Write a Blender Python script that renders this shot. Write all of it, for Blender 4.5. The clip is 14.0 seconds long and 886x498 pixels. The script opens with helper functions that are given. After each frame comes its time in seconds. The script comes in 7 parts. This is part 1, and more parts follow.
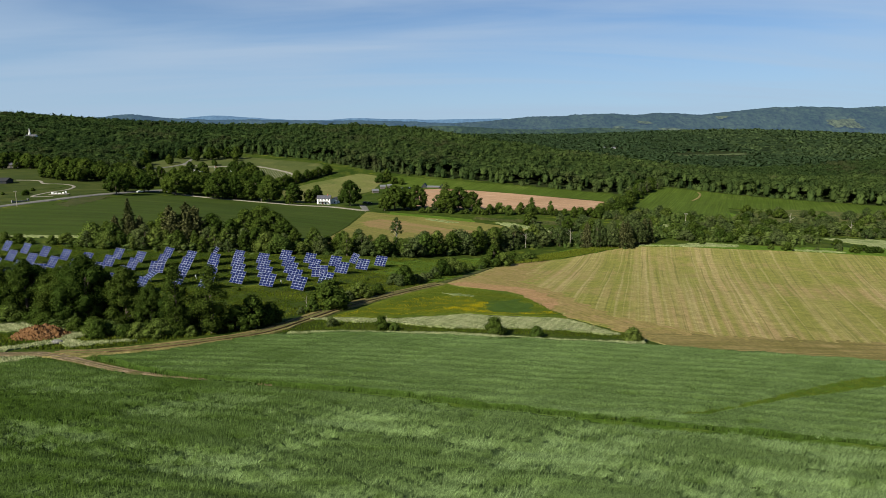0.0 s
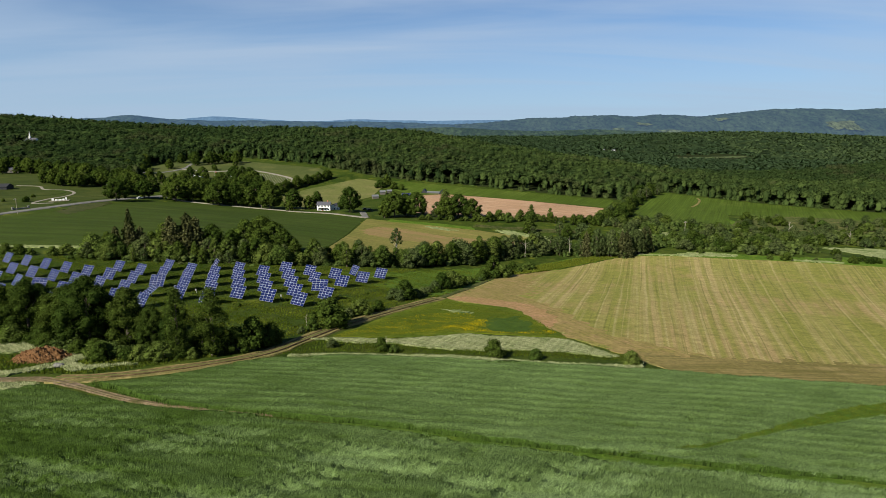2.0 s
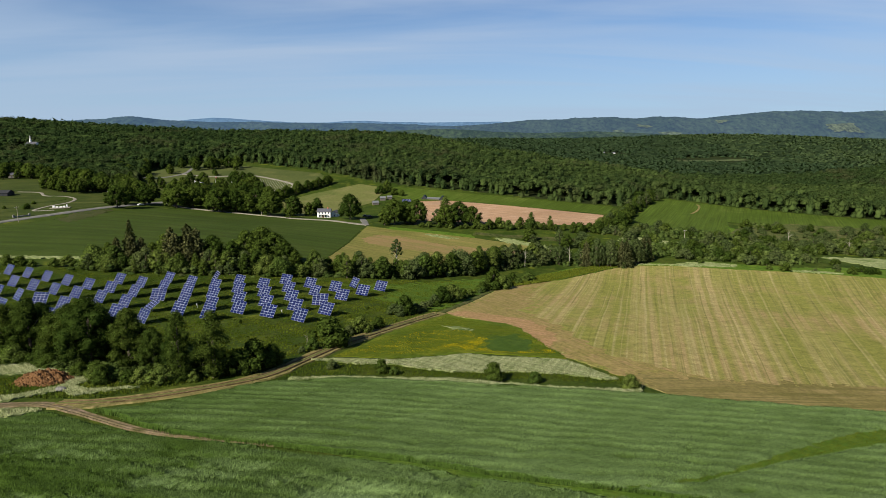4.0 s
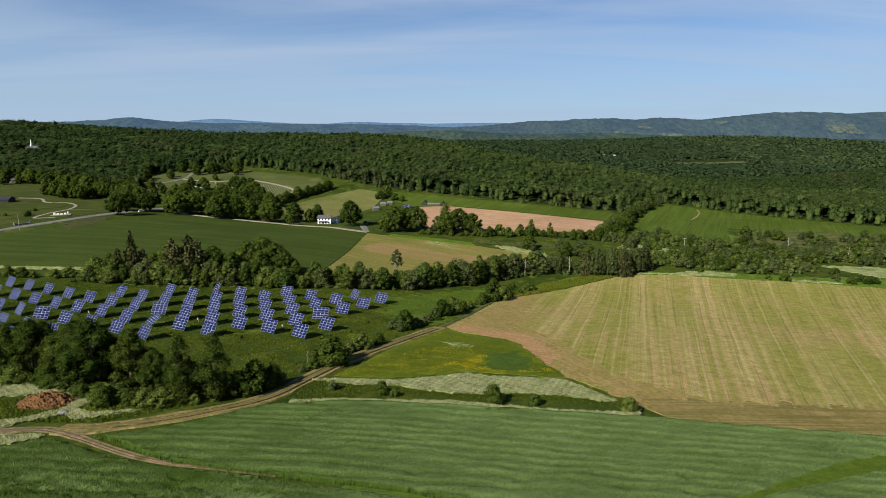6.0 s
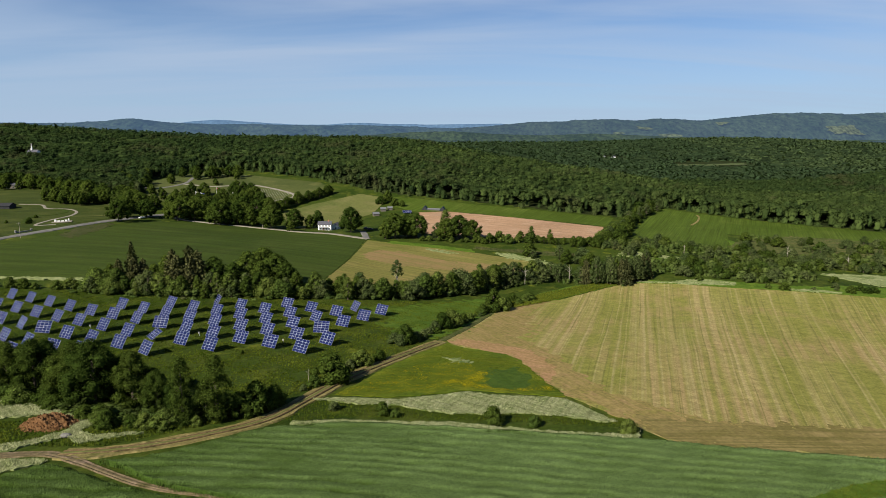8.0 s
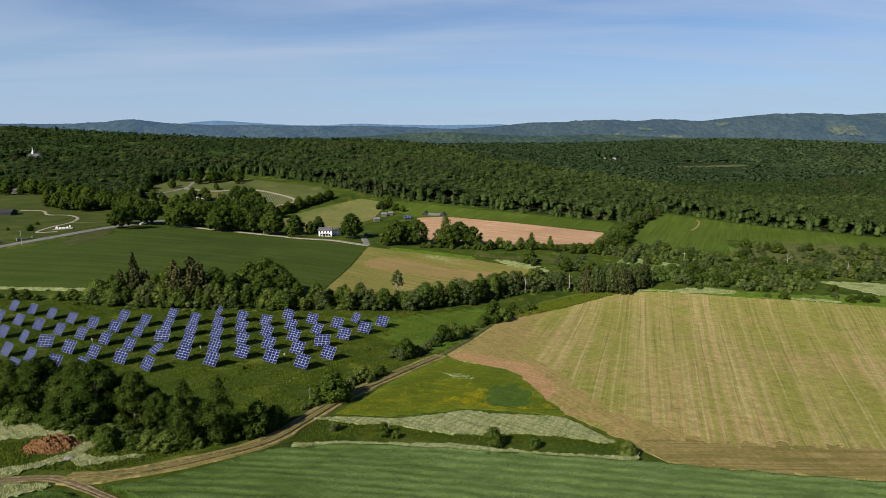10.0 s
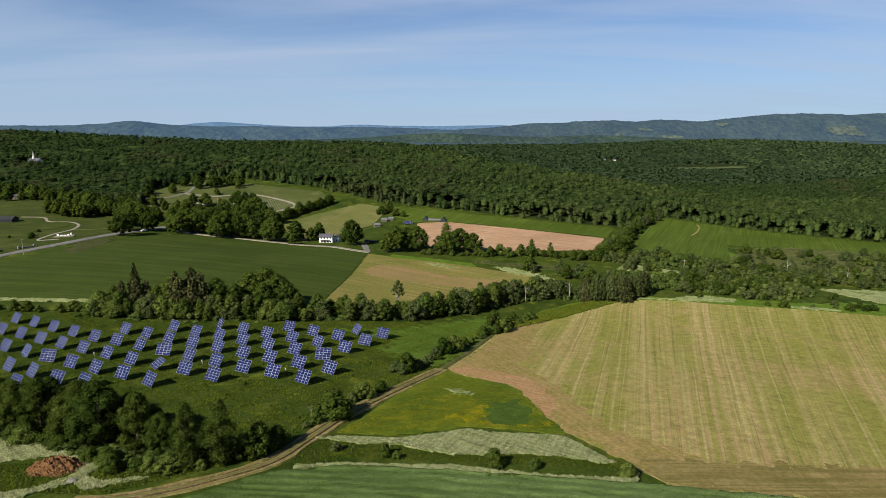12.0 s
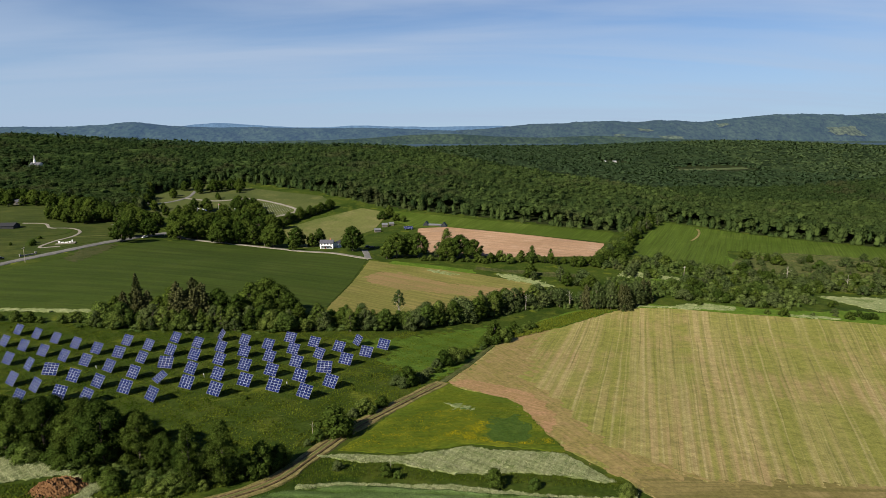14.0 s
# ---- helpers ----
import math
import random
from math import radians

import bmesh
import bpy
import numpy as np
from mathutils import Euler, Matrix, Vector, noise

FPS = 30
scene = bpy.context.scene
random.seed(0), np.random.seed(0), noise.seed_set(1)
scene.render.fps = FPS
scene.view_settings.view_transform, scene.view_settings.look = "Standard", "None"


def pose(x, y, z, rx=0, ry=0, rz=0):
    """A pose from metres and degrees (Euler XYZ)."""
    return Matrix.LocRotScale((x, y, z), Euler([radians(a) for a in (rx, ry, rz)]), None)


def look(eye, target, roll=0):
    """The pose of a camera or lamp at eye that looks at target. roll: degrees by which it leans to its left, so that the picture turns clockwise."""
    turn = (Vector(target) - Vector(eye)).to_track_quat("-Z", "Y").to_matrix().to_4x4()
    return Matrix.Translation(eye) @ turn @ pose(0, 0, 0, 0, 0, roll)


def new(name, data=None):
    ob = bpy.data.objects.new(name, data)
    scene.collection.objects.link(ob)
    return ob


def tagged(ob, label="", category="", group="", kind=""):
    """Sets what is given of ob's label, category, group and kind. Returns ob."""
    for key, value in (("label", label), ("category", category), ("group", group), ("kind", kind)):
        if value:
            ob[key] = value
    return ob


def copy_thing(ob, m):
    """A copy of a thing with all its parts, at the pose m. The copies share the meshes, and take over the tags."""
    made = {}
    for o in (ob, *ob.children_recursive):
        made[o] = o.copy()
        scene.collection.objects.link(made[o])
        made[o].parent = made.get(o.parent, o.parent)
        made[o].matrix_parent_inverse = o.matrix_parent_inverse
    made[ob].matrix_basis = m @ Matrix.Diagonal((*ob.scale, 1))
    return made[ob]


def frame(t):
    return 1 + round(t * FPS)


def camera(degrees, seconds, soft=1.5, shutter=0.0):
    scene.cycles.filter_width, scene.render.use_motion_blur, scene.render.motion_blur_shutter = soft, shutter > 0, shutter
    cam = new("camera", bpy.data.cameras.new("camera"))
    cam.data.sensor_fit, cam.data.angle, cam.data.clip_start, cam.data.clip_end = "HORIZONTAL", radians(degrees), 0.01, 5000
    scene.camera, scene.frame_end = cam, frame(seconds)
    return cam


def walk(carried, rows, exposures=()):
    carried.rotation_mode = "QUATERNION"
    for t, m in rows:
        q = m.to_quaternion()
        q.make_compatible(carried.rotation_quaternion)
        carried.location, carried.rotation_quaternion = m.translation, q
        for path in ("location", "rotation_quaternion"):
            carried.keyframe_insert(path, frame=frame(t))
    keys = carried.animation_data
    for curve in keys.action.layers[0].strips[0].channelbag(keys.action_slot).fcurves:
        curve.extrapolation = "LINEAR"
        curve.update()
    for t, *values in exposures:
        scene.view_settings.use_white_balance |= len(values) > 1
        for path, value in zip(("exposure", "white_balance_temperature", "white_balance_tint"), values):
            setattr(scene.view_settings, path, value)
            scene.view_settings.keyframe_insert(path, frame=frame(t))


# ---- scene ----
cam = camera(70.0, 14.0, soft=0.85)
PATH = [
    (0, (0, -0.55, 53.10, 79.025, 0.088, -0.043)),
    (1, (0, -0.40, 55.49, 79.038, 0.049, -0.051)),
    (2, (0, -0.28, 57.89, 79.077, -0.005, -0.052)),
    (3, (0, -0.20, 60.32, 79.140, -0.075, -0.045)),
    (4, (0, -0.14, 62.75, 79.165, -0.083, -0.035)),
    (5, (0, -0.07, 65.18, 79.190, -0.091, -0.025)),
    (6, (0, 0.02, 67.63, 79.205, -0.100, -0.013)),
    (7, (0, 0.09, 70.06, 79.215, -0.095, -0.004)),
    (8, (0, 0.12, 72.47, 79.230, -0.075, -0.002)),
    (9, (0, 0.16, 74.95, 79.230, -0.057, 0.015)),
    (10, (0, 0.20, 77.43, 79.230, -0.039, 0.032)),
    (11, (0, 0.23, 79.88, 79.237, -0.000, 0.042)),
    (12, (0, 0.26, 82.30, 79.252, 0.060, 0.045)),
    (13, (0, 0.27, 84.69, 79.256, 0.098, 0.060)),
    (14, (0, 0.28, 87.09, 79.260, 0.135, 0.075)),
]
walk(cam, [(t, pose(*p)) for t, p in PATH], [(0, 0.85, 6420, 5), (3, 0.85, 6440, 7), (7, 0.85, 6480, 9), (14, 0.85, 6500, 10)])

# ---- sky and sun ----
SUN_TO = Vector((-0.55, -0.593, 0.588)).normalized()
world = bpy.data.worlds.new("sky")
world.use_nodes = True
scene.world = world
wt = world.node_tree
wt.nodes.clear()
w_out = wt.nodes.new("ShaderNodeOutputWorld")
w_bg = wt.nodes.new("ShaderNodeBackground")
w_bg.inputs["Strength"].default_value = 0.048
w_sky = wt.nodes.new("ShaderNodeTexSky")
w_sky.sky_type, w_sky.sun_disc = "NISHITA", False
w_sky.sun_elevation = math.asin(SUN_TO.z)
w_sky.sun_rotation = math.atan2(SUN_TO.x, SUN_TO.y) % (2 * math.pi)
w_sky.altitude, w_sky.air_density, w_sky.dust_density, w_sky.ozone_density = 1200, 0.75, 0.0, 1.6
# thin streaky cirrus, laid on a flat layer high above
w_co = wt.nodes.new("ShaderNodeTexCoord")
w_sep = wt.nodes.new("ShaderNodeSeparateXYZ")
wt.links.new(w_co.outputs["Generated"], w_sep.inputs[0])
w_up = wt.nodes.new("ShaderNodeMath")
w_up.operation = "ADD"
w_up.inputs[1].default_value = 0.14
wt.links.new(w_sep.outputs["Z"], w_up.inputs[0])
w_div = wt.nodes.new("ShaderNodeVectorMath")
w_div.operation = "DIVIDE"
w_com = wt.nodes.new("ShaderNodeCombineXYZ")
for k in range(3):
    wt.links.new(w_up.outputs[0], w_com.inputs[k])
wt.links.new(w_co.outputs["Generated"], w_div.inputs[0])
wt.links.new(w_com.outputs[0], w_div.inputs[1])
w_map = wt.nodes.new("ShaderNodeMapping")
w_map.inputs["Rotation"].default_value = (0, 0, radians(-9))
w_map.inputs["Scale"].default_value = (0.28, 1.25, 0.0)
w_map.inputs["Location"].default_value = (0.3, 0.35, 0)
wt.links.new(w_div.outputs[0], w_map.inputs["Vector"])
w_noise = wt.nodes.new("ShaderNodeTexNoise")
w_noise.inputs["Scale"].default_value = 1.1
w_noise.inputs["Detail"].default_value = 6
w_noise.inputs["Roughness"].default_value = 0.5
w_noise.inputs["Distortion"].default_value = 0.5
wt.links.new(w_map.outputs[0], w_noise.inputs["Vector"])
w_ramp = wt.nodes.new("ShaderNodeMapRange")
for k, v in ((1, 0.385), (2, 0.635), (3, 0.0), (4, 0.64)):
    w_ramp.inputs[k].default_value = v
wt.links.new(w_noise.outputs["Fac"], w_ramp.inputs[0])
w_mix = wt.nodes.new("ShaderNodeMix")
w_mix.data_type = "RGBA"
w_mix.inputs["B"].default_value = (6.0, 6.9, 8.6, 1)
w_high = wt.nodes.new("ShaderNodeMapRange")
for k, v in ((1, 0.28), (2, 0.6), (3, 1.0), (4, 0.1)):
    w_high.inputs[k].default_value = v
wt.links.new(w_sep.outputs["Z"], w_high.inputs[0])
w_veil = wt.nodes.new("ShaderNodeMath")
w_veil.operation = "MULTIPLY"
wt.links.new(w_ramp.outputs[0], w_veil.inputs[0])
wt.links.new(w_high.outputs[0], w_veil.inputs[1])
wt.links.new(w_veil.outputs[0], w_mix.inputs["Factor"])
w_tint = wt.nodes.new("ShaderNodeMix")
w_tint.data_type, w_tint.blend_type = "RGBA", "MULTIPLY"
w_tint.inputs["Factor"].default_value = 1.0
w_tint.inputs["B"].default_value = (0.77, 0.97, 1.17, 1)
wt.links.new(w_sky.outputs[0], w_tint.inputs["A"])
wt.links.new(w_tint.outputs["Result"], w_mix.inputs["A"])
# pale summer haze low over the horizon
w_low = wt.nodes.new("ShaderNodeMapRange")
w_low.interpolation_type = "SMOOTHSTEP"
for k, v in ((1, -0.02), (2, 0.26), (3, 0.85), (4, 0.0)):
    w_low.inputs[k].default_value = v
wt.links.new(w_sep.outputs["Z"], w_low.inputs[0])
w_haze = wt.nodes.new("ShaderNodeMix")
w_haze.data_type = "RGBA"
w_haze.inputs["B"].default_value = (4.4, 5.85, 7.9, 1)
wt.links.new(w_low.outputs[0], w_haze.inputs["Factor"])
wt.links.new(w_mix.outputs["Result"], w_haze.inputs["A"])
wt.links.new(w_haze.outputs["Result"], w_bg.inputs["Color"])
wt.links.new(w_bg.outputs[0], w_out.inputs[0])

sun_data = bpy.data.lights.new("sun", "SUN")
sun_data.energy, sun_data.angle, sun_data.color = 5.0, radians(0.53), (1.0, 0.92, 0.78)
sun = new("sun", sun_data)
sun.matrix_world = look((0, 0, 300), Vector((0, 0, 300)) - SUN_TO)


# ---- the lie of the land ----
NEAR_X, NEAR_Y = (-300, -180, -60, 60, 180, 300), (80, 200, 320, 440, 580)
NEAR_RISE = [-3.5, -5.9, -3.1, -8.8, -10.7, 9.4, -0.9, -8.1, -11.4, 3.0, -9.0, -16.4, -10.9, -1.3, -3.7, -25.6, 0.5, -5.2, -0.1, -2.8, -10.4, -3.0, -7.7, -11.3, 1.2, -14.4, -9.8, -6.0, -9.1, 1.3]
FAR_X, FAR_Y = (-1000, -450, 50, 550, 1100), (-300, 300, 850, 1300, 1850, 2400)
FAR_RISE = [-2.5, 12.1, 26.2, -14.9, -9.9, -2.8, -4.2, 27.3, -3.9, -10.1, 33.5, -18.9, 13.0, -49.1, 56.6, 49.7, 5.2, 54.9, -39.7, 4.7, 10.6, 8.4, -6.2, -20.2, -19.1, 13.2, -19.3, 20.5, -1.9, 36.8]
DIPS = [(150, 1330, 120, -14.0), (210, 1250, 110, -16.0), (300, 1170, 100, -18.0), (380, 1060, 90, -12.0), (255, 985, 70, 5.0), (330, 900, 60, 4.0)]
SWELLS = [(x, y, 100.0) for y in NEAR_Y for x in NEAR_X] + [(x, y, 380.0) for y in FAR_Y for x in FAR_X]


def height(x, y):
    """Height of the bare ground: broad swells and hollows."""
    x, y = np.asarray(x, float), np.asarray(y, float)
    z = np.zeros(np.broadcast(x, y).shape)
    for (a, b, s), rise in zip(SWELLS, NEAR_RISE + FAR_RISE):
        z = z + rise * np.exp(-((x - a) ** 2 + (y - b) ** 2) / (2 * s * s))
    for a, b, s, rise in DIPS:
        z = z + rise * np.exp(-((x - a) ** 2 + (y - b) ** 2) / (2 * s * s))
    return z


def ground_at(x, y):
    return float(height(x, y))


def wobble(x, y, size, seed=0.0):
    """Cheap smooth waves, about -1 to 1, for edges and bumps."""
    u, v = np.asarray(x) / size, np.asarray(y) / size
    return (np.sin(1.7 * u + 2.3 * v + seed) + np.sin(-2.9 * u + 1.3 * v + 2.1 * seed + 1)
            + np.sin(4.1 * u + 3.7 * v + 0.7 * seed + 4) * 0.6 + np.sin(-5.3 * v + 6.1 * u + seed) * 0.4) / 3


def outline_distance(x, y, poly):
    """Signed distance to a closed outline: positive inside."""
    x, y = np.asarray(x, float), np.asarray(y, float)
    best, inside = np.full(x.shape, 1e9), np.zeros(x.shape, bool)
    for (ax, ay), (bx, by) in zip(poly, poly[1:] + poly[:1]):
        dx, dy = bx - ax, by - ay
        k = np.clip(((x - ax) * dx + (y - ay) * dy) / (dx * dx + dy * dy + 1e-9), 0, 1)
        best = np.minimum(best, np.hypot(x - ax - k * dx, y - ay - k * dy))
        cross = (ay > y) != (by > y)
        inside ^= cross & (x < dx * (y - ay) / (dy if abs(dy) > 1e-9 else 1e-9) + ax)
    return np.where(inside, best, -best)


def smooth_line(pts, step=2.5):
    """Even samples along a smooth curve through the points."""
    p = np.array(pts, float)
    p = np.vstack([2 * p[0] - p[1], p, 2 * p[-1] - p[-2]])
    out = []
    for i in range(1, len(p) - 2):
        n = max(2, int(np.linalg.norm(p[i + 1] - p[i]) / step))
        for t in np.arange(n) / n:
            a, b, c, d = p[i - 1:i + 3]
            out.append(0.5 * (2 * b + (c - a) * t + (2 * a - 5 * b + 4 * c - d) * t ** 2 + (3 * b - a - 3 * c + d) * t ** 3))
    out.append(p[-2])
    return np.array(out)


# ---- materials ----
def start(name, rough=0.85):
    m = bpy.data.materials.new(name)
    m.use_nodes = True
    nt = m.node_tree
    bsdf = nt.nodes["Principled BSDF"]
    bsdf.inputs["Roughness"].default_value = rough
    bsdf.inputs["Specular IOR Level"].default_value = 0.25
    return m, nt, bsdf


def node(nt, kind, **values):
    n = nt.nodes.new(kind)
    for key, value in values.items():
        n.inputs[key.replace("_", " ")].default_value = value
    return n


def mixed(nt, a, b, fac, blend="MIX"):
    """A colour mix; a, b and fac are sockets or plain values."""
    n = nt.nodes.new("ShaderNodeMix")
    n.data_type, n.blend_type = "RGBA", blend
    for socket, v in ((n.inputs["A"], a), (n.inputs["B"], b), (n.inputs["Factor"], fac)):
        if isinstance(v, bpy.types.NodeSocket):
            nt.links.new(v, socket)
        else:
            socket.default_value = (*v, 1) if isinstance(v, tuple) and len(v) == 3 else v
    return n.outputs["Result"]


def ranged(nt, value, a, b, c, d):
    n = nt.nodes.new("ShaderNodeMapRange")
    nt.links.new(value, n.inputs[0])
    for k, v in enumerate((a, b, c, d)):
        n.inputs[k + 1].default_value = v
    return n.outputs[0]


def noise_of(nt, scale, detail=4.0, turn=0.0, stretch=(1, 1, 1), rough=0.55):
    co = nt.nodes.new("ShaderNodeTexCoord")
    mp = nt.nodes.new("ShaderNodeMapping")
    mp.vector_type = "TEXTURE"
    mp.inputs["Rotation"].default_value = (0, 0, radians(-turn))
    mp.inputs["Scale"].default_value = stretch
    nt.links.new(co.outputs["Object"], mp.inputs["Vector"])
    n = node(nt, "ShaderNodeTexNoise", Scale=scale, Detail=detail, Roughness=rough)
    nt.links.new(mp.outputs[0], n.inputs["Vector"])
    return n.outputs["Fac"]


def turf(name, dark, mid, light, patch=0.03, grain=1.2, streak=None, spots=(), rough=0.9, bump=0.5, contrast=0.35, fine=None):
    """Vegetation or soil: patches, grain, and as wanted streaks (turn, across, along, colour, amount)
    and spots (size, threshold, colour)."""
    m, nt, bsdf = start(name, rough)
    bsdf.inputs["Specular IOR Level"].default_value = 0.04
    big = noise_of(nt, patch, 5)
    col = mixed(nt, dark, mid, ranged(nt, big, 0.35, 0.52, 0, 1))
    col = mixed(nt, col, light, ranged(nt, noise_of(nt, patch * 2.7, 4), 0.5, 0.68, 0, 1))
    if streak:
        turn, across, along, colour, amount = streak
        s = noise_of(nt, 1.0, 3, turn, (across, along, 1000))
        col = mixed(nt, col, colour, ranged(nt, s, 0.44, 0.6, 0, amount))
    if fine:
        turn, across, along, amount = fine
        s = noise_of(nt, 1.0, 4, turn, (across, along, 1000))
        col = mixed(nt, col, ranged(nt, s, 0.3, 0.7, 1 - amount, 1 + amount), 1.0, "MULTIPLY")
    for size, limit, colour in spots:
        s = noise_of(nt, 1 / size, 5, 17)
        col = mixed(nt, col, colour, ranged(nt, s, limit, limit + 0.08, 0, 0.9))
    g = noise_of(nt, grain, 6, rough=0.7)
    grey = ranged(nt, g, 0.25, 0.75, 1 - contrast, 1 + contrast)
    col = mixed(nt, col, grey, 1.0, "MULTIPLY")
    nt.links.new(col, bsdf.inputs["Base Color"])
    b = node(nt, "ShaderNodeBump", Strength=bump, Distance=0.3)
    nt.links.new(g, b.inputs["Height"])
    nt.links.new(b.outputs[0], bsdf.inputs["Normal"])
    return m


def leaves(name, dark, light, spread=0.5, by_object=True, patch=None):
    """Foliage: tone of the whole crown, and each tuft a little different; some light passes through."""
    m = bpy.data.materials.new(name)
    m.use_nodes = True
    nt = m.node_tree
    nt.nodes.clear()
    out = nt.nodes.new("ShaderNodeOutputMaterial")
    at = nt.nodes.new("ShaderNodeAttribute")
    at.attribute_name = "tone"
    info = nt.nodes.new("ShaderNodeObjectInfo")
    geo = nt.nodes.new("ShaderNodeNewGeometry")
    add = nt.nodes.new("ShaderNodeMath")
    add.operation = "ADD"
    nt.links.new(at.outputs["Fac"], add.inputs[0])
    add.inputs[1].default_value = 0.0
    if by_object:
        nt.links.new(info.outputs["Random"], add.inputs[1])
    frac = nt.nodes.new("ShaderNodeMath")
    frac.operation = "FRACT"
    nt.links.new(add.outputs[0], frac.inputs[0])
    col = mixed(nt, dark, light, frac.outputs[0])
    if patch:
        colour, scale, lo, hi, amount = patch
        col = mixed(nt, col, colour, ranged(nt, noise_of(nt, scale, 4, rough=0.65), lo, hi, 0, amount))
    col = mixed(nt, col, ranged(nt, geo.outputs["Random Per Island"], 0, 1, 1 - spread, 1 + spread), 1.0, "MULTIPLY")
    d = nt.nodes.new("ShaderNodeBsdfDiffuse")
    t = nt.nodes.new("ShaderNodeBsdfTranslucent")
    nt.links.new(col, d.inputs["Color"])
    nt.links.new(mixed(nt, col, (1.0, 1.2, 0.5), 1.0, "MULTIPLY"), t.inputs["Color"])
    a = node(nt, "ShaderNodeMixShader", Fac=0.22)
    nt.links.new(d.outputs[0], a.inputs[1])
    nt.links.new(t.outputs[0], a.inputs[2])
    nt.links.new(a.outputs[0], out.inputs[0])
    return m


def plain(name, colour, rough=0.6, metal=0.0, vary=0.12, scale=3.0):
    m, nt, bsdf = start(name, rough)
    n = noise_of(nt, scale, 5)
    nt.links.new(mixed(nt, colour, ranged(nt, n, 0.3, 0.7, 1 - vary, 1 + vary), 1.0, "MULTIPLY"), bsdf.inputs["Base Color"])
    bsdf.inputs["Metallic"].default_value = metal
    return m


M_MEADOW = turf("meadow_grass", (0.0185, 0.034, 0.0042), (0.031, 0.048, 0.0062), (0.052, 0.066, 0.0098), 0.035, 0.8, contrast=0.5,
                spots=((12.0, 0.61, (0.088, 0.103, 0.0115)), (4.0, 0.62, (0.0147, 0.0273, 0.0037)), (2.0, 0.68, (0.1074, 0.1155, 0.0317))))


def rye_cover():
    """The closed top of the rye: paler where laid, darker where the tone holds painted shade, with fine upright grain.
    """
    m, nt, bsdf = start("rye_crop", 0.9)
    bsdf.inputs["Specular IOR Level"].default_value = 0.04
    at = nt.nodes.new("ShaderNodeAttribute")
    at.attribute_name = "tone"
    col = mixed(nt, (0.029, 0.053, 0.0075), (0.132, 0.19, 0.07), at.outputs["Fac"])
    for scale, amount, stretch in ((2.2, 0.3, (1, 1, 1)), (0.35, 0.12, (2, 1, 1)), (7.0, 0.45, (1, 1.6, 1))):
        col = mixed(nt, col, ranged(nt, noise_of(nt, scale, 5, 0, stretch, 0.65), 0.3, 0.7, 1 - amount, 1 + amount), 1.0, "MULTIPLY")
    nt.links.new(col, bsdf.inputs["Base Color"])
    b = node(nt, "ShaderNodeBump", Strength=0.5, Distance=0.3)
    nt.links.new(noise_of(nt, 3.0, 6, 0, (1, 1, 1), 0.7), b.inputs["Height"])
    nt.links.new(b.outputs[0], bsdf.inputs["Normal"])
    return m


M_RYE = rye_cover()
M_BLADE = leaves("rye_blades", (0.038, 0.068, 0.0095), (0.208, 0.292, 0.122), 0.05, False)


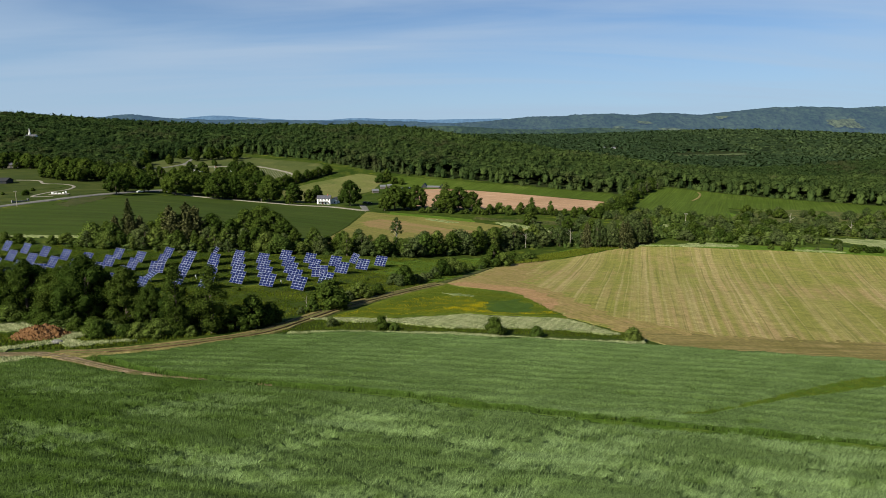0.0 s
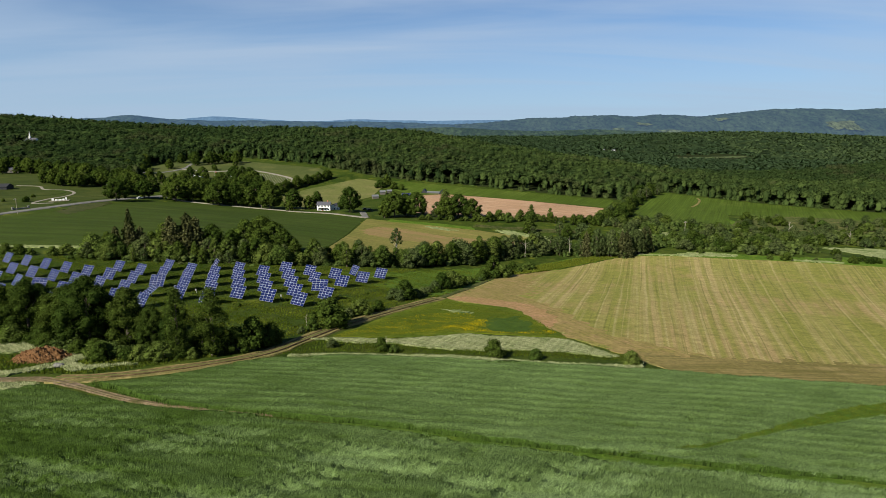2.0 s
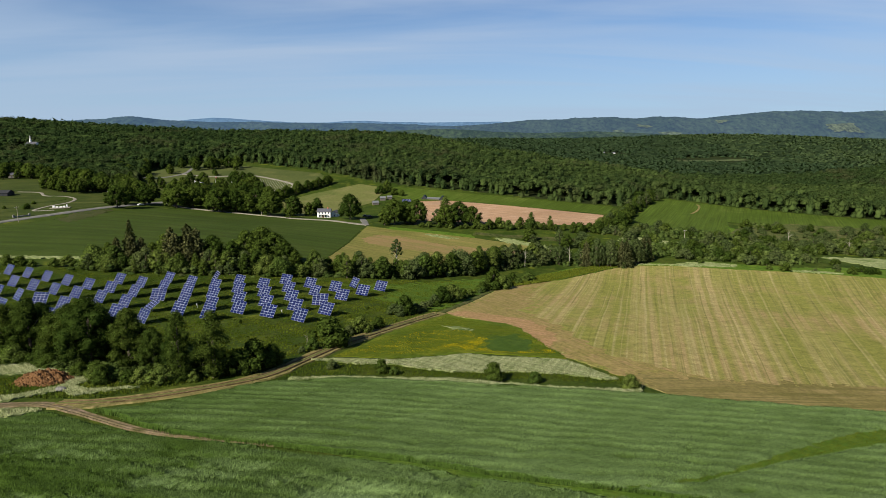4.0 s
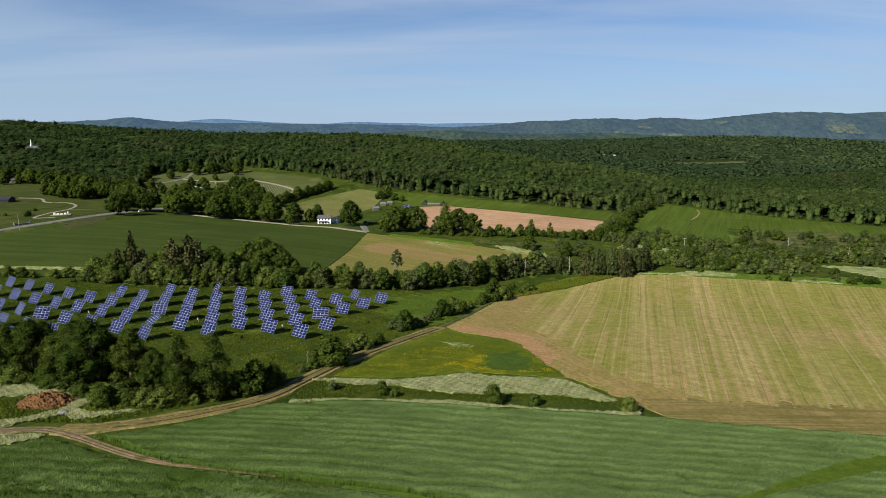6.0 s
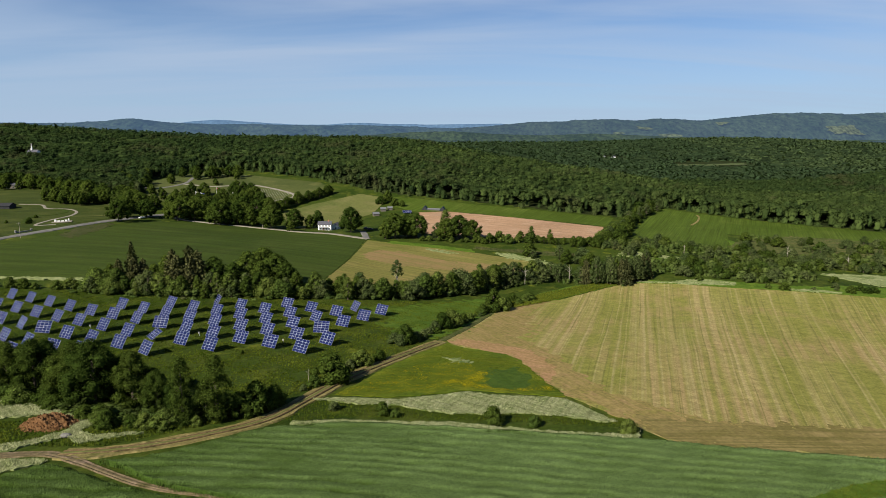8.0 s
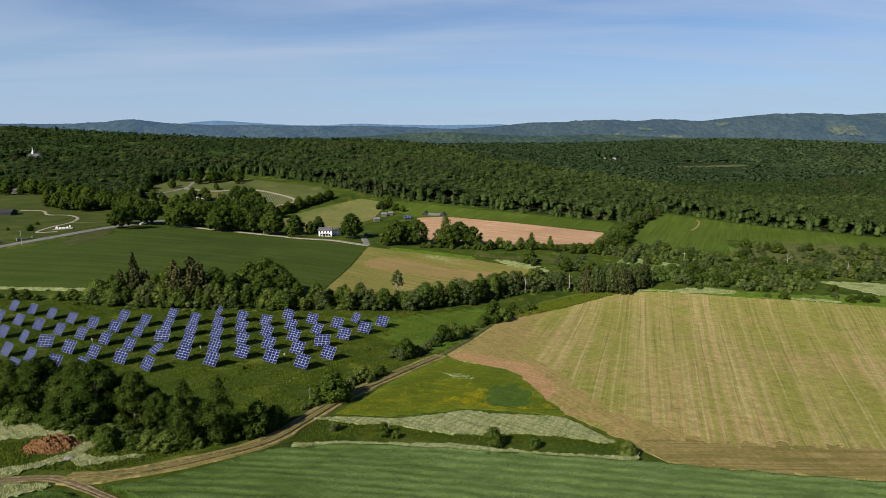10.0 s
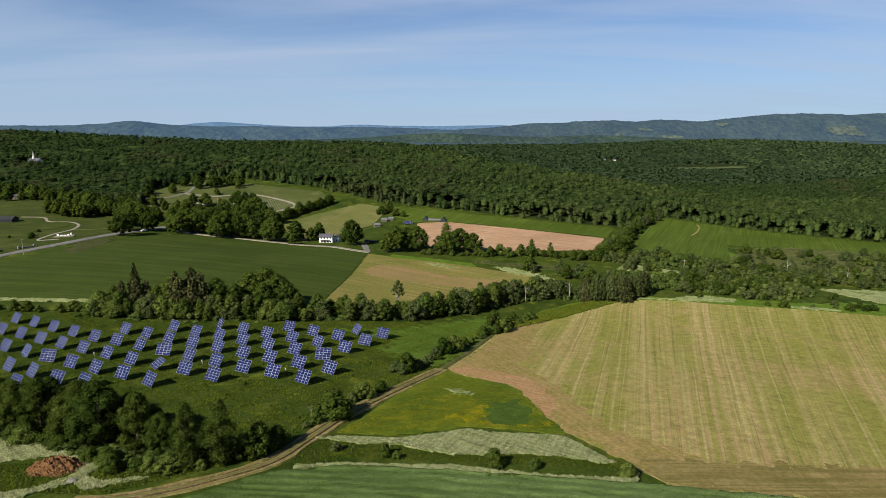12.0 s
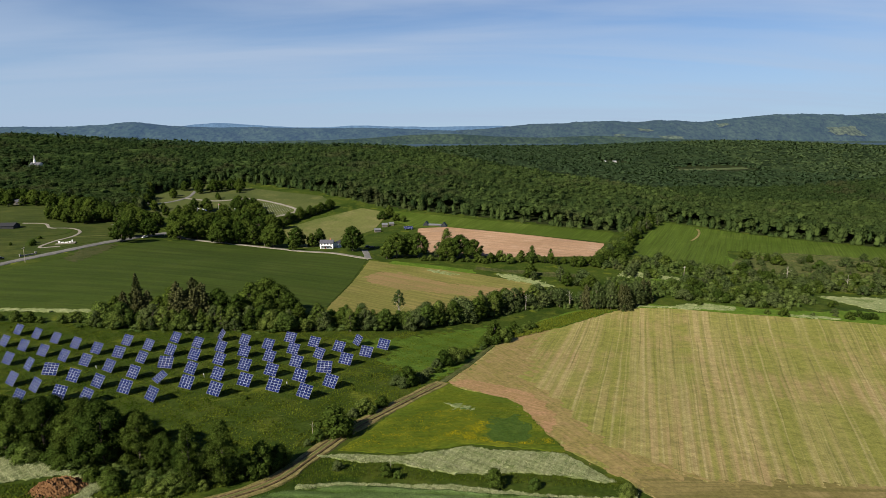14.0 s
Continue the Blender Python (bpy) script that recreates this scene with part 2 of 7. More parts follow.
def hay_cover():
    """Mown hay: wide bands of straw and regrowth, narrow combed lines along them, clods and mottles."""
    m, nt, bsdf = start("mown_hay", 0.95)
    bsdf.inputs["Specular IOR Level"].default_value = 0.03
    at = nt.nodes.new("ShaderNodeAttribute")
    at.attribute_name = "rows"

    def lines(across, along, detail=2.0):
        mp = nt.nodes.new("ShaderNodeMapping")
        mp.inputs["Scale"].default_value = (1 / across, 1 / along, 1)
        nt.links.new(at.outputs["Vector"], mp.inputs["Vector"])
        n = node(nt, "ShaderNodeTexNoise", Scale=1.0, Detail=detail, Roughness=0.55)
        nt.links.new(mp.outputs[0], n.inputs["Vector"])
        return n.outputs["Fac"]

    swath = nt.nodes.new("ShaderNodeTexWave")
    swath.bands_direction = "X"
    for key, value in (("Scale", 1.0), ("Distortion", 1.6), ("Detail", 2.0), ("Detail Scale", 0.5)):
        swath.inputs[key].default_value = value
    mp = nt.nodes.new("ShaderNodeMapping")
    mp.inputs["Scale"].default_value = (0.314 / 3.7, 0.004, 1)
    nt.links.new(at.outputs["Vector"], mp.inputs["Vector"])
    nt.links.new(mp.outputs[0], swath.inputs["Vector"])
    straw, green, pale, tan = (0.258, 0.212, 0.088), (0.16, 0.16, 0.037), (0.325, 0.275, 0.132), (0.252, 0.184, 0.085)
    col = mixed(nt, straw, green, ranged(nt, lines(12, 700, 3), 0.42, 0.57, 0, 0.95))
    col = mixed(nt, col, tan, ranged(nt, noise_of(nt, 0.022, 4), 0.48, 0.64, 0, 0.8))
    col = mixed(nt, col, green, ranged(nt, swath.outputs["Fac"], 0.5, 0.95, 0, 0.5))
    col = mixed(nt, col, green, ranged(nt, lines(3.1, 420), 0.5, 0.62, 0, 0.6))
    col = mixed(nt, col, pale, ranged(nt, lines(1.1, 260), 0.54, 0.68, 0, 0.42))
    col = mixed(nt, col, (0.12, 0.115, 0.032), ranged(nt, lines(1.0, 150), 0.56, 0.68, 0, 0.65))
    col = mixed(nt, col, ranged(nt, noise_of(nt, 0.3, 6, rough=0.75), 0.3, 0.7, 0.7, 1.3), 1.0, "MULTIPLY")
    g = noise_of(nt, 1.6, 6, rough=0.75)
    col = mixed(nt, col, ranged(nt, g, 0.25, 0.75, 0.6, 1.4), 1.0, "MULTIPLY")
    nt.links.new(col, bsdf.inputs["Base Color"])
    b = node(nt, "ShaderNodeBump", Strength=0.6, Distance=0.25)
    nt.links.new(g, b.inputs["Height"])
    nt.links.new(b.outputs[0], bsdf.inputs["Normal"])
    return m


M_HAY = hay_cover()
M_BARE = turf("bare_hay_edge", (0.183, 0.1457, 0.0508), (0.2168, 0.1626, 0.0644), (0.2439, 0.1694, 0.078), 0.07, 0.9, contrast=0.45,
              streak=(160, 1.2, 22, (0.1491, 0.1287, 0.0372), 0.7), spots=((6.0, 0.58, (0.1694, 0.1491, 0.0407)),))
M_TURN = turf("raked_turning_strip", (0.13, 0.11, 0.034), (0.168, 0.134, 0.05), (0.192, 0.15, 0.06), 0.05, 0.9,
              streak=(84, 1.1, 40, (0.0968, 0.0874, 0.0259), 0.7), contrast=0.35)
M_RED = turf("bare_pinkish_soil", (0.225, 0.15, 0.066), (0.268, 0.168, 0.083), (0.3, 0.178, 0.096), 0.1, 1.2, contrast=0.45,
             streak=(130, 1.0, 14, (0.2011, 0.134, 0.0531), 0.7))
M_CLOVER = turf("blue_green_clover", (0.034, 0.062, 0.0086), (0.041, 0.072, 0.0115), (0.052, 0.083, 0.0135), 0.1, 1.2, contrast=0.35)
M_YELLOW = turf("flower_meadow", (0.043, 0.07, 0.0065), (0.068, 0.094, 0.008), (0.1, 0.117, 0.0095), 0.05, 0.9, contrast=0.4,
                streak=(84, 1.4, 25, (0.1013, 0.1067, 0.0081), 0.4))
M_WHITE = turf("seeding_grass", (0.1, 0.13, 0.04), (0.165, 0.19, 0.078), (0.24, 0.255, 0.125), 0.12, 1.5,
               spots=((3.0, 0.6, (0.0441, 0.0793, 0.0177)),), contrast=0.45)
M_SEED = leaves("seed_heads", (0.115, 0.145, 0.052), (0.39, 0.4, 0.235), 0.4, False)
M_TUSSOCK = leaves("meadow_tussocks", (0.0235, 0.0425, 0.0048), (0.092, 0.107, 0.013), 0.45, False)
M_PETAL = leaves("yellow_flowers", (0.26, 0.2, 0.0055), (0.42, 0.32, 0.0068), 0.3, False)
M_CROP = turf("young_crop", (0.0285, 0.0458, 0.0068), (0.035, 0.053, 0.0085), (0.0415, 0.0585, 0.0104), 0.012, 0.6,
              streak=(100, 7, 150, (0.0254, 0.0379, 0.0068), 0.6), contrast=0.2, fine=(100, 2.0, 60, 0.14))
M_CROP_R = turf("tram_lined_crop", (0.0402, 0.0644, 0.0075), (0.0512, 0.078, 0.0105), (0.0659, 0.0915, 0.015), 0.012, 0.6,
                streak=(26, 5, 90, (0.0402, 0.061, 0.0075), 0.6), contrast=0.25, fine=(26, 1.2, 70, 0.3))
M_STUBBLE = turf("pale_stubble", (0.1152, 0.1152, 0.0284), (0.1423, 0.1287, 0.0372), (0.1694, 0.1389, 0.0474), 0.018, 0.7,
                 streak=(114, 5, 140, (0.1084, 0.1118, 0.0271), 0.5), contrast=0.25, fine=(114, 1.5, 60, 0.25))
M_PINK = turf("ploughed_red_soil", (0.262, 0.162, 0.1), (0.312, 0.198, 0.125), (0.35, 0.235, 0.155), 0.02, 0.7,
              spots=((16.0, 0.56, (0.25, 0.165, 0.108)),), streak=(110, 2.0, 70, (0.2439, 0.1558, 0.0881), 0.8), contrast=0.25, fine=(110, 1.0, 60, 0.3))
M_RUST = turf("rusty_mown_band", (0.1694, 0.1287, 0.0508), (0.1965, 0.1355, 0.061), (0.2168, 0.1389, 0.0678), 0.03, 0.8,
              streak=(114, 4, 120, (0.1423, 0.1253, 0.0407), 0.7), contrast=0.25)
M_PASTURE = turf("pale_pasture", (0.0678, 0.0847, 0.0224), (0.0982, 0.105, 0.0326), (0.122, 0.1185, 0.0441), 0.02, 0.5, contrast=0.3)
M_LAWN = turf("lawn", (0.03, 0.044, 0.009), (0.042, 0.055, 0.0118), (0.058, 0.068, 0.016), 0.02, 0.5, contrast=0.25,
              streak=(70, 3, 60, (0.0198, 0.0287, 0.0061), 0.5))
M_DRY_LAWN = turf("dry_mown_lawn", (0.0441, 0.0576, 0.0163), (0.061, 0.0732, 0.0216), (0.0813, 0.0881, 0.0284), 0.02, 0.5, contrast=0.25)
M_FLOOR = turf("forest_floor", (0.0101, 0.017, 0.0055), (0.017, 0.0238, 0.0068), (0.0238, 0.0271, 0.0101), 0.05, 0.4)
M_ASPHALT = turf("asphalt", (0.1016, 0.0982, 0.0949), (0.1287, 0.1253, 0.1185), (0.1558, 0.1491, 0.1355), 0.1, 2.0, contrast=0.12, bump=0.1)
M_GRAVEL = turf("gravel", (0.1491, 0.1355, 0.1084), (0.1965, 0.1796, 0.1491), (0.2439, 0.2236, 0.1897), 0.2, 2.0, contrast=0.15, bump=0.1)
M_DIRT = turf("rutted_earth", (0.0567, 0.051, 0.0208), (0.102, 0.0805, 0.045), (0.153, 0.1127, 0.0796), 0.25, 1.2, contrast=0.5)
M_RUT = turf("dark_rut_earth", (0.06, 0.047, 0.022), (0.105, 0.076, 0.038), (0.175, 0.124, 0.066), 0.3, 1.5, contrast=0.5)
M_STRAW = turf("dry_grass_track", (0.085, 0.085, 0.026), (0.145, 0.122, 0.046), (0.21, 0.168, 0.074), 0.2, 1.5, contrast=0.5)
M_ROWS = turf("brown_rows", (0.0288, 0.0402, 0.0097), (0.0432, 0.0488, 0.0158), (0.0576, 0.0549, 0.022), 0.1, 0.8, contrast=0.4)
M_BRUSH = turf("brushy_wet_meadow", (0.042, 0.056, 0.014), (0.06, 0.07, 0.021), (0.085, 0.083, 0.03), 0.06, 0.7, contrast=0.6,
               spots=((9.0, 0.58, (0.035, 0.046, 0.012)), (5.0, 0.63, (0.1, 0.075, 0.045))))
M_LANE = turf("grassy_lane", (0.042, 0.08, 0.009), (0.056, 0.098, 0.012), (0.078, 0.116, 0.016), 0.1, 0.9, contrast=0.4)
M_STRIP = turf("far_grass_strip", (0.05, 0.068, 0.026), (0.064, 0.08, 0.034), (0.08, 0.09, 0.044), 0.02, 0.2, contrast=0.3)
M_LUSH = turf("lush_grass", (0.0468, 0.0854, 0.0089), (0.0623, 0.1057, 0.0119), (0.0857, 0.126, 0.0164), 0.08, 0.9, contrast=0.4)
M_MOUND = turf("reddish_earth_mound", (0.0715, 0.0365, 0.0144), (0.1192, 0.0607, 0.0267), (0.1669, 0.0941, 0.0454), 0.5, 2.5, contrast=0.45, bump=0.9)
M_LEAF = leaves("maple_leaves", (0.029, 0.049, 0.0088), (0.06, 0.085, 0.0145), 0.5)
M_LEAF_DARK = leaves("dark_maple_leaves", (0.022, 0.039, 0.0072), (0.047, 0.068, 0.0118), 0.5)
M_LEAF_PALE = leaves("ash_leaves", (0.046, 0.075, 0.0145), (0.09, 0.117, 0.025), 0.5)
M_WILLOW = leaves("grey_willow_leaves", (0.05, 0.073, 0.023), (0.084, 0.105, 0.036), 0.45)
M_NEEDLE = leaves("spruce_needles", (0.066, 0.075, 0.028), (0.112, 0.114, 0.046), 0.45)
M_BARK = plain("bark", (0.1, 0.08, 0.06), 0.95, vary=0.4)
M_DEADWOOD = plain("dead_branches", (0.3, 0.27, 0.22), 0.9, vary=0.3)
M_STEEL = plain("galvanised_steel", (0.45, 0.46, 0.47), 0.45, 0.7)
M_ALU = plain("panel_frame", (0.4, 0.41, 0.45), 0.45, 0.0, 0.05)


def cell_blue():
    m, nt, bsdf = start("blue_solar_cells", 0.03)
    info = nt.nodes.new("ShaderNodeObjectInfo")
    col = mixed(nt, (0.007, 0.0125, 0.054), (0.012, 0.018, 0.074), info.outputs["Random"])
    n = noise_of(nt, 6.0, 3)
    nt.links.new(mixed(nt, col, ranged(nt, n, 0.3, 0.7, 0.85, 1.15), 1.0, "MULTIPLY"), bsdf.inputs["Base Color"])
    bsdf.inputs["Specular IOR Level"].default_value = 0.14
    return m


M_CELL = cell_blue()


def hazed_slope(name, dark, light, glow, amount):
    """Distant wooded or cleared slopes; the air haze in front is painted on as a bluish glow."""
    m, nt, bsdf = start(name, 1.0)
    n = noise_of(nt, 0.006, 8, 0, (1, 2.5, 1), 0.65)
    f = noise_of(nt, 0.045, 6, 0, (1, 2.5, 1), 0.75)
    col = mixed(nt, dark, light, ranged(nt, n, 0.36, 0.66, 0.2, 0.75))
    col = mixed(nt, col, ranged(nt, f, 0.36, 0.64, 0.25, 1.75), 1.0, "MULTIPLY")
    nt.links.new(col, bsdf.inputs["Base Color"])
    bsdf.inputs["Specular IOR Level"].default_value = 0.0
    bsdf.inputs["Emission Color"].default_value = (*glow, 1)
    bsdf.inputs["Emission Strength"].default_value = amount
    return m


M_RANGE = hazed_slope("hazed_far_woods", (0.006, 0.013, 0.006), (0.026, 0.037, 0.019), (0.042, 0.068, 0.118), 0.62)
M_RANGE_LOW = hazed_slope("hazed_foothill_woods", (0.006, 0.014, 0.005), (0.034, 0.047, 0.019), (0.026, 0.045, 0.07), 0.5)
M_RANGE_MID = hazed_slope("hazy_ridge_woods", (0.006, 0.014, 0.008), (0.03, 0.043, 0.024), (0.042, 0.073, 0.14), 0.62)
M_RANGE_BLUE = hazed_slope("blue_distance", (0.02, 0.035, 0.05), (0.03, 0.05, 0.065), (0.1, 0.175, 0.3), 0.55)
M_FAR_FIELD = hazed_slope("hazed_far_pasture", (0.034, 0.046, 0.024), (0.06, 0.069, 0.036), (0.036, 0.058, 0.09), 0.55)


# ---- building helpers ----
def mesh_np(name, verts, faces, mats, tone=None, smooth=False, slots=None, normals=None):
    """A mesh from arrays: vertices n x 3, faces m x 3 or m x 4 (or a list of both)."""
    me = bpy.data.meshes.new(name)
    if not isinstance(faces, list):
        faces = [faces]
    faces = [np.asarray(f, np.int32) for f in faces if len(f)]
    counts = np.concatenate([np.full(len(f), f.shape[1], np.int32) for f in faces])
    loops = np.concatenate([f.ravel() for f in faces])
    verts = np.asarray(verts, np.float32)
    me.vertices.add(len(verts))
    me.vertices.foreach_set("co", verts.ravel())
    me.loops.add(len(loops))
    me.loops.foreach_set("vertex_index", loops)
    me.polygons.add(len(counts))
    me.polygons.foreach_set("loop_start", np.concatenate([[0], np.cumsum(counts)[:-1]]).astype(np.int32))
    me.polygons.foreach_set("loop_total", counts)
    if slots is not None:
        me.polygons.foreach_set("material_index", np.asarray(slots, np.int32))
    me.polygons.foreach_set("use_smooth", np.full(len(counts), smooth))
    if tone is not None:
        a = me.attributes.new("tone", "FLOAT", "POINT")
        a.data.foreach_set("value", np.asarray(tone, np.float32))
    for m in (mats if isinstance(mats, (list, tuple)) else [mats]):
        me.materials.append(m)
    me.update(calc_edges=True)
    me.validate()
    if normals is not None:
        me.polygons.foreach_set("use_smooth", np.full(len(counts), True))
        me.normals_split_custom_set_from_vertices(np.asarray(normals, np.float32))
    return me


def part(name, bm, material, parent, label=""):
    """Links a bmesh, or a ready mesh, as one mesh object under a thing or a part."""
    if isinstance(bm, bmesh.types.BMesh):
        me = bpy.data.meshes.new(name)
        bm.to_mesh(me)
        bm.free()
        me.materials.append(material)
    else:
        me = bm
    ob = new(name, me)
    ob.parent = parent
    if label:
        tagged(ob, label)
    return ob


def box(bm, size, at=(0, 0, 0), turn=0.0, bevel=0.0):
    """Adds a box, size along x, y, z, its middle at the given place."""
    made = bmesh.ops.create_cube(bm, size=1.0, matrix=Matrix.Translation(at) @ Matrix.Rotation(turn, 4, "Z") @ Matrix.Diagonal((*size, 1)))
    if bevel:
        edges = list({e for v in made["verts"] for e in v.link_edges})
        bmesh.ops.bevel(bm, geom=edges, offset=bevel, segments=1, affect="EDGES")
    return bm


def rod(bm, a, b, r0, r1, n=8):
    """Adds a tapered round bar from a to b."""
    a, b = Vector(a), Vector(b)
    m = Matrix.Translation((a + b) / 2) @ (b - a).to_track_quat("Z", "Y").to_matrix().to_4x4()
    bmesh.ops.create_cone(bm, cap_ends=True, segments=n, radius1=r0, radius2=r1, depth=(b - a).length, matrix=m)
    return bm


def drape(name, poly, lift, material, label, category="field", cell=2.0, ragged=0.4, relief=None, kind="structure", tone=None):
    """A field: a sheet that follows the ground at the height of its growth, with ragged edges that go down to the earth."""
    xs = np.arange(min(p[0] for p in poly) - cell, max(p[0] for p in poly) + 2 * cell, cell)
    ys = np.arange(min(p[1] for p in poly) - cell, max(p[1] for p in poly) + 2 * cell, cell)
    gx, gy = np.meshgrid(xs, ys)
    d = outline_distance(gx, gy, poly) + ragged * wobble(gx, gy, 3.0, len(poly)) + 0.7 * ragged * wobble(gx, gy, 0.9, 2)
    nx = len(xs)
    pos = np.stack([gx.ravel(), gy.ravel()], 1)
    dist = d.ravel()
    i, j = np.meshgrid(np.arange(nx - 1), np.arange(len(ys) - 1))
    q = (j * nx + i).ravel()
    quads = np.stack([q, q + 1, q + nx + 1, q + nx], 1)
    ins = dist[quads] > 0
    full = quads[ins.all(1)]
    extra, cut, edge, tris = [], {}, [], []

    def crossing(a, b):
        key = (min(a, b), max(a, b))
        if key not in cut:
            k = dist[a] / (dist[a] - dist[b])
            cut[key] = len(pos) + len(extra)
            extra.append(pos[a] * (1 - k) + pos[b] * k)
        return cut[key]

    for c in quads[ins.any(1) & ~ins.all(1)]:
        ring, cuts = [], []
        for a, b in zip(c, np.roll(c, -1)):
            if dist[a] > 0:
                ring.append(int(a))
            if (dist[a] > 0) != (dist[b] > 0):
                v = crossing(int(a), int(b))
                ring.append(v)
                cuts.append((v, dist[a] > 0))
        tris += [(ring[0], ring[k], ring[k + 1]) for k in range(1, len(ring) - 1)]
        if len(cuts) == 2:
            edge.append((cuts[0][0], cuts[1][0]) if cuts[0][1] else (cuts[1][0], cuts[0][0]))
    pts = np.vstack([pos] + ([np.array(extra)] if extra else []))
    z = height(pts[:, 0], pts[:, 1]) + lift
    if relief is not None:
        z = z + relief(pts[:, 0], pts[:, 1])
    v = np.column_stack([pts, z])
    skirt, rim, low = [], [], {}
    if edge:
        rim = sorted({k for e in edge for k in e})
        low = {k: len(v) + n for n, k in enumerate(rim)}
        lowered = v[rim].copy()
        lowered[:, 2] -= lift + 0.8
        v = np.vstack([v, lowered])
        skirt = [(b, a, low[a], low[b]) for a, b in edge]
    faces = [f for f in (full, np.array(tris, int).reshape(-1, 3), np.array(skirt, int).reshape(-1, 4)) if len(f)]
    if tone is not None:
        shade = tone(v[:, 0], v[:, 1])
        # rim and skirt darkened: shade of the stalk fronts put into the tone
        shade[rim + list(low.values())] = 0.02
    used = np.unique(np.concatenate([f.ravel() for f in faces]))
    renum = np.full(len(v), -1)
    renum[used] = np.arange(len(used))
    ob = new(name, mesh_np(name, v[used], [renum[f] for f in faces], material, tone=None if tone is None else shade[used], smooth=tone is not None))
    return tagged(ob, label, category, "", kind)


def ribbon(name, pts, width, material, label, category="road", lift=0.12, dip=0.0, kind="structure", taper=0.0):
    """A road or track along a smooth line, slightly cambered, or dipped where wheels run."""
    p = smooth_line(pts)
    t = np.gradient(p, axis=0)
    n = np.stack([-t[:, 1], t[:, 0]], 1) / np.maximum(np.linalg.norm(t, axis=1), 1e-6)[:, None]
    across = np.array([-0.56, -0.5, -0.28, -0.12, 0.12, 0.28, 0.5, 0.56])
    drop = np.array([-0.35, 0.0, -dip, 0.03, 0.03, -dip, 0.0, -0.35])
    v = []
    for k, (c, side) in enumerate(zip(p, n)):
        w = width * (1 + 0.08 * math.sin(k * 0.9) + 0.05 * math.sin(k * 2.3)) * (1 - taper * k / len(p))
        for a, d in zip(across, drop):
            x, y = c + side * a * w
            v.append((x, y, ground_at(x, y) + lift + d))
    m = len(across)
    faces = [(i * m + j, i * m + j + 1, (i + 1) * m + j + 1, (i + 1) * m + j) for i in range(len(p) - 1) for j in range(m - 1)]
    faces = np.array(faces)[:, ::-1]
    ob = new(name, mesh_np(name, v, faces, material))
    return tagged(ob, label, category, "", kind)


# ---- ground, one sheet to the horizon ----
WOODS = [(-900, 560), (-520, 640), (-425, 654), (-388, 630), (-356, 613), (-322, 590), (-300, 574), (-290, 602), (-306, 645), (-332, 716), (-318, 790), (-287, 836), (-230, 800),
         (-170, 762), (-135, 738), (-90, 694), (-51, 672), (37, 634), (120, 604), (166, 592), (200, 640), (226, 664), (301, 594),
         (380, 539), (470, 470), (700, 430), (1500, 420), (2600, 900), (2600, 2700), (-2600, 2700), (-2600, 560)]


def spread_lines(near0, near1, step, far):
    out, s, a = list(np.arange(near0, near1 + 0.1, step)), step, near1
    while a < far:
        s *= 1.13
        a = a + s
        out.append(min(a, far))
    s, a = step, near0
    while a > -far:
        s *= 1.13
        a = a - s
        out.insert(0, max(a, -far))
    return np.array(out)


def build_ground():
    gx, gy = np.meshgrid(spread_lines(-420, 420, 7.0, 4950), spread_lines(20, 760, 7.0, 4950))
    z = height(gx, gy)
    nx = gx.shape[1]
    i, j = np.meshgrid(np.arange(nx - 1), np.arange(gx.shape[0] - 1))
    q = (j * nx + i).ravel()
    quads = np.stack([q, q + 1, q + nx + 1, q + nx], 1)
    mid = np.stack([gx.ravel()[quads].mean(1), gy.ravel()[quads].mean(1)], 1)
    wooded = (outline_distance(mid[:, 0], mid[:, 1], WOODS) > 4) | (np.hypot(mid[:, 0], mid[:, 1]) > 2000)
    # beyond 2620 m the ground takes the range material with its painted haze glow
    wooded = wooded.astype(int) + (mid[:, 1] > 2620)
    me = mesh_np("ground", np.column_stack([gx.ravel(), gy.ravel(), z.ravel()]), quads, [M_MEADOW, M_FLOOR, M_RANGE], smooth=True, slots=wooded)
    return tagged(new("ground", me), "rolling green meadow ground with woodland floor", "ground", "", "structure")


build_ground()

# ---- fields ----
def mark_rows(ob):
    """Stores across and along the mower's lines, which fan out slightly to one side, for the stripes."""
    me = ob.data
    co = np.empty(len(me.vertices) * 3)
    me.vertices.foreach_get("co", co)
    x, y = co[0::3], co[1::3]
    a0 = radians(17.5)
    a = np.arctan2(x + 58, y + 205)
    across = np.where(a > a0, 440 * (a - a0), (x + 58) * math.cos(a0) - (y + 205) * math.sin(a0))
    across = across + 0.25 * wobble(x, y, 30, 3)
    rows = np.stack([across, np.hypot(x + 58, y + 205), np.zeros(len(x))], 1)
    me.attributes.new("rows", "FLOAT_VECTOR", "POINT").data.foreach_set("vector", rows.ravel())



CROP_TOP = [(-62.4, 105.1), (-54.3, 107.1), (-46.5, 113.3), (-38.2, 121.3), (-31.8, 123.6), (-21.7, 125.6), (-9.7, 124.7), (2, 123.6), (13.6, 122), (25, 121.2), (36.2, 120.1), (40.5, 120.3), (47.3, 119.4), (57.9, 117.7), (68.6, 116.5), (79.6, 116.3), (86.8, 115.8), (112, 113.5), (140, 109)]


LANE = [(21.5, 77.6), (37.8, 83), (43.3, 86), (54.9, 93.5), (62.2, 98.1), (71.2, 103.2), (80.3, 106.5), (112, 116), (112, 110), (75.3, 99.4), (66, 95.2), (59.8, 92.5), (53.9, 90), (45.7, 85.9), (37.1, 81.4)]


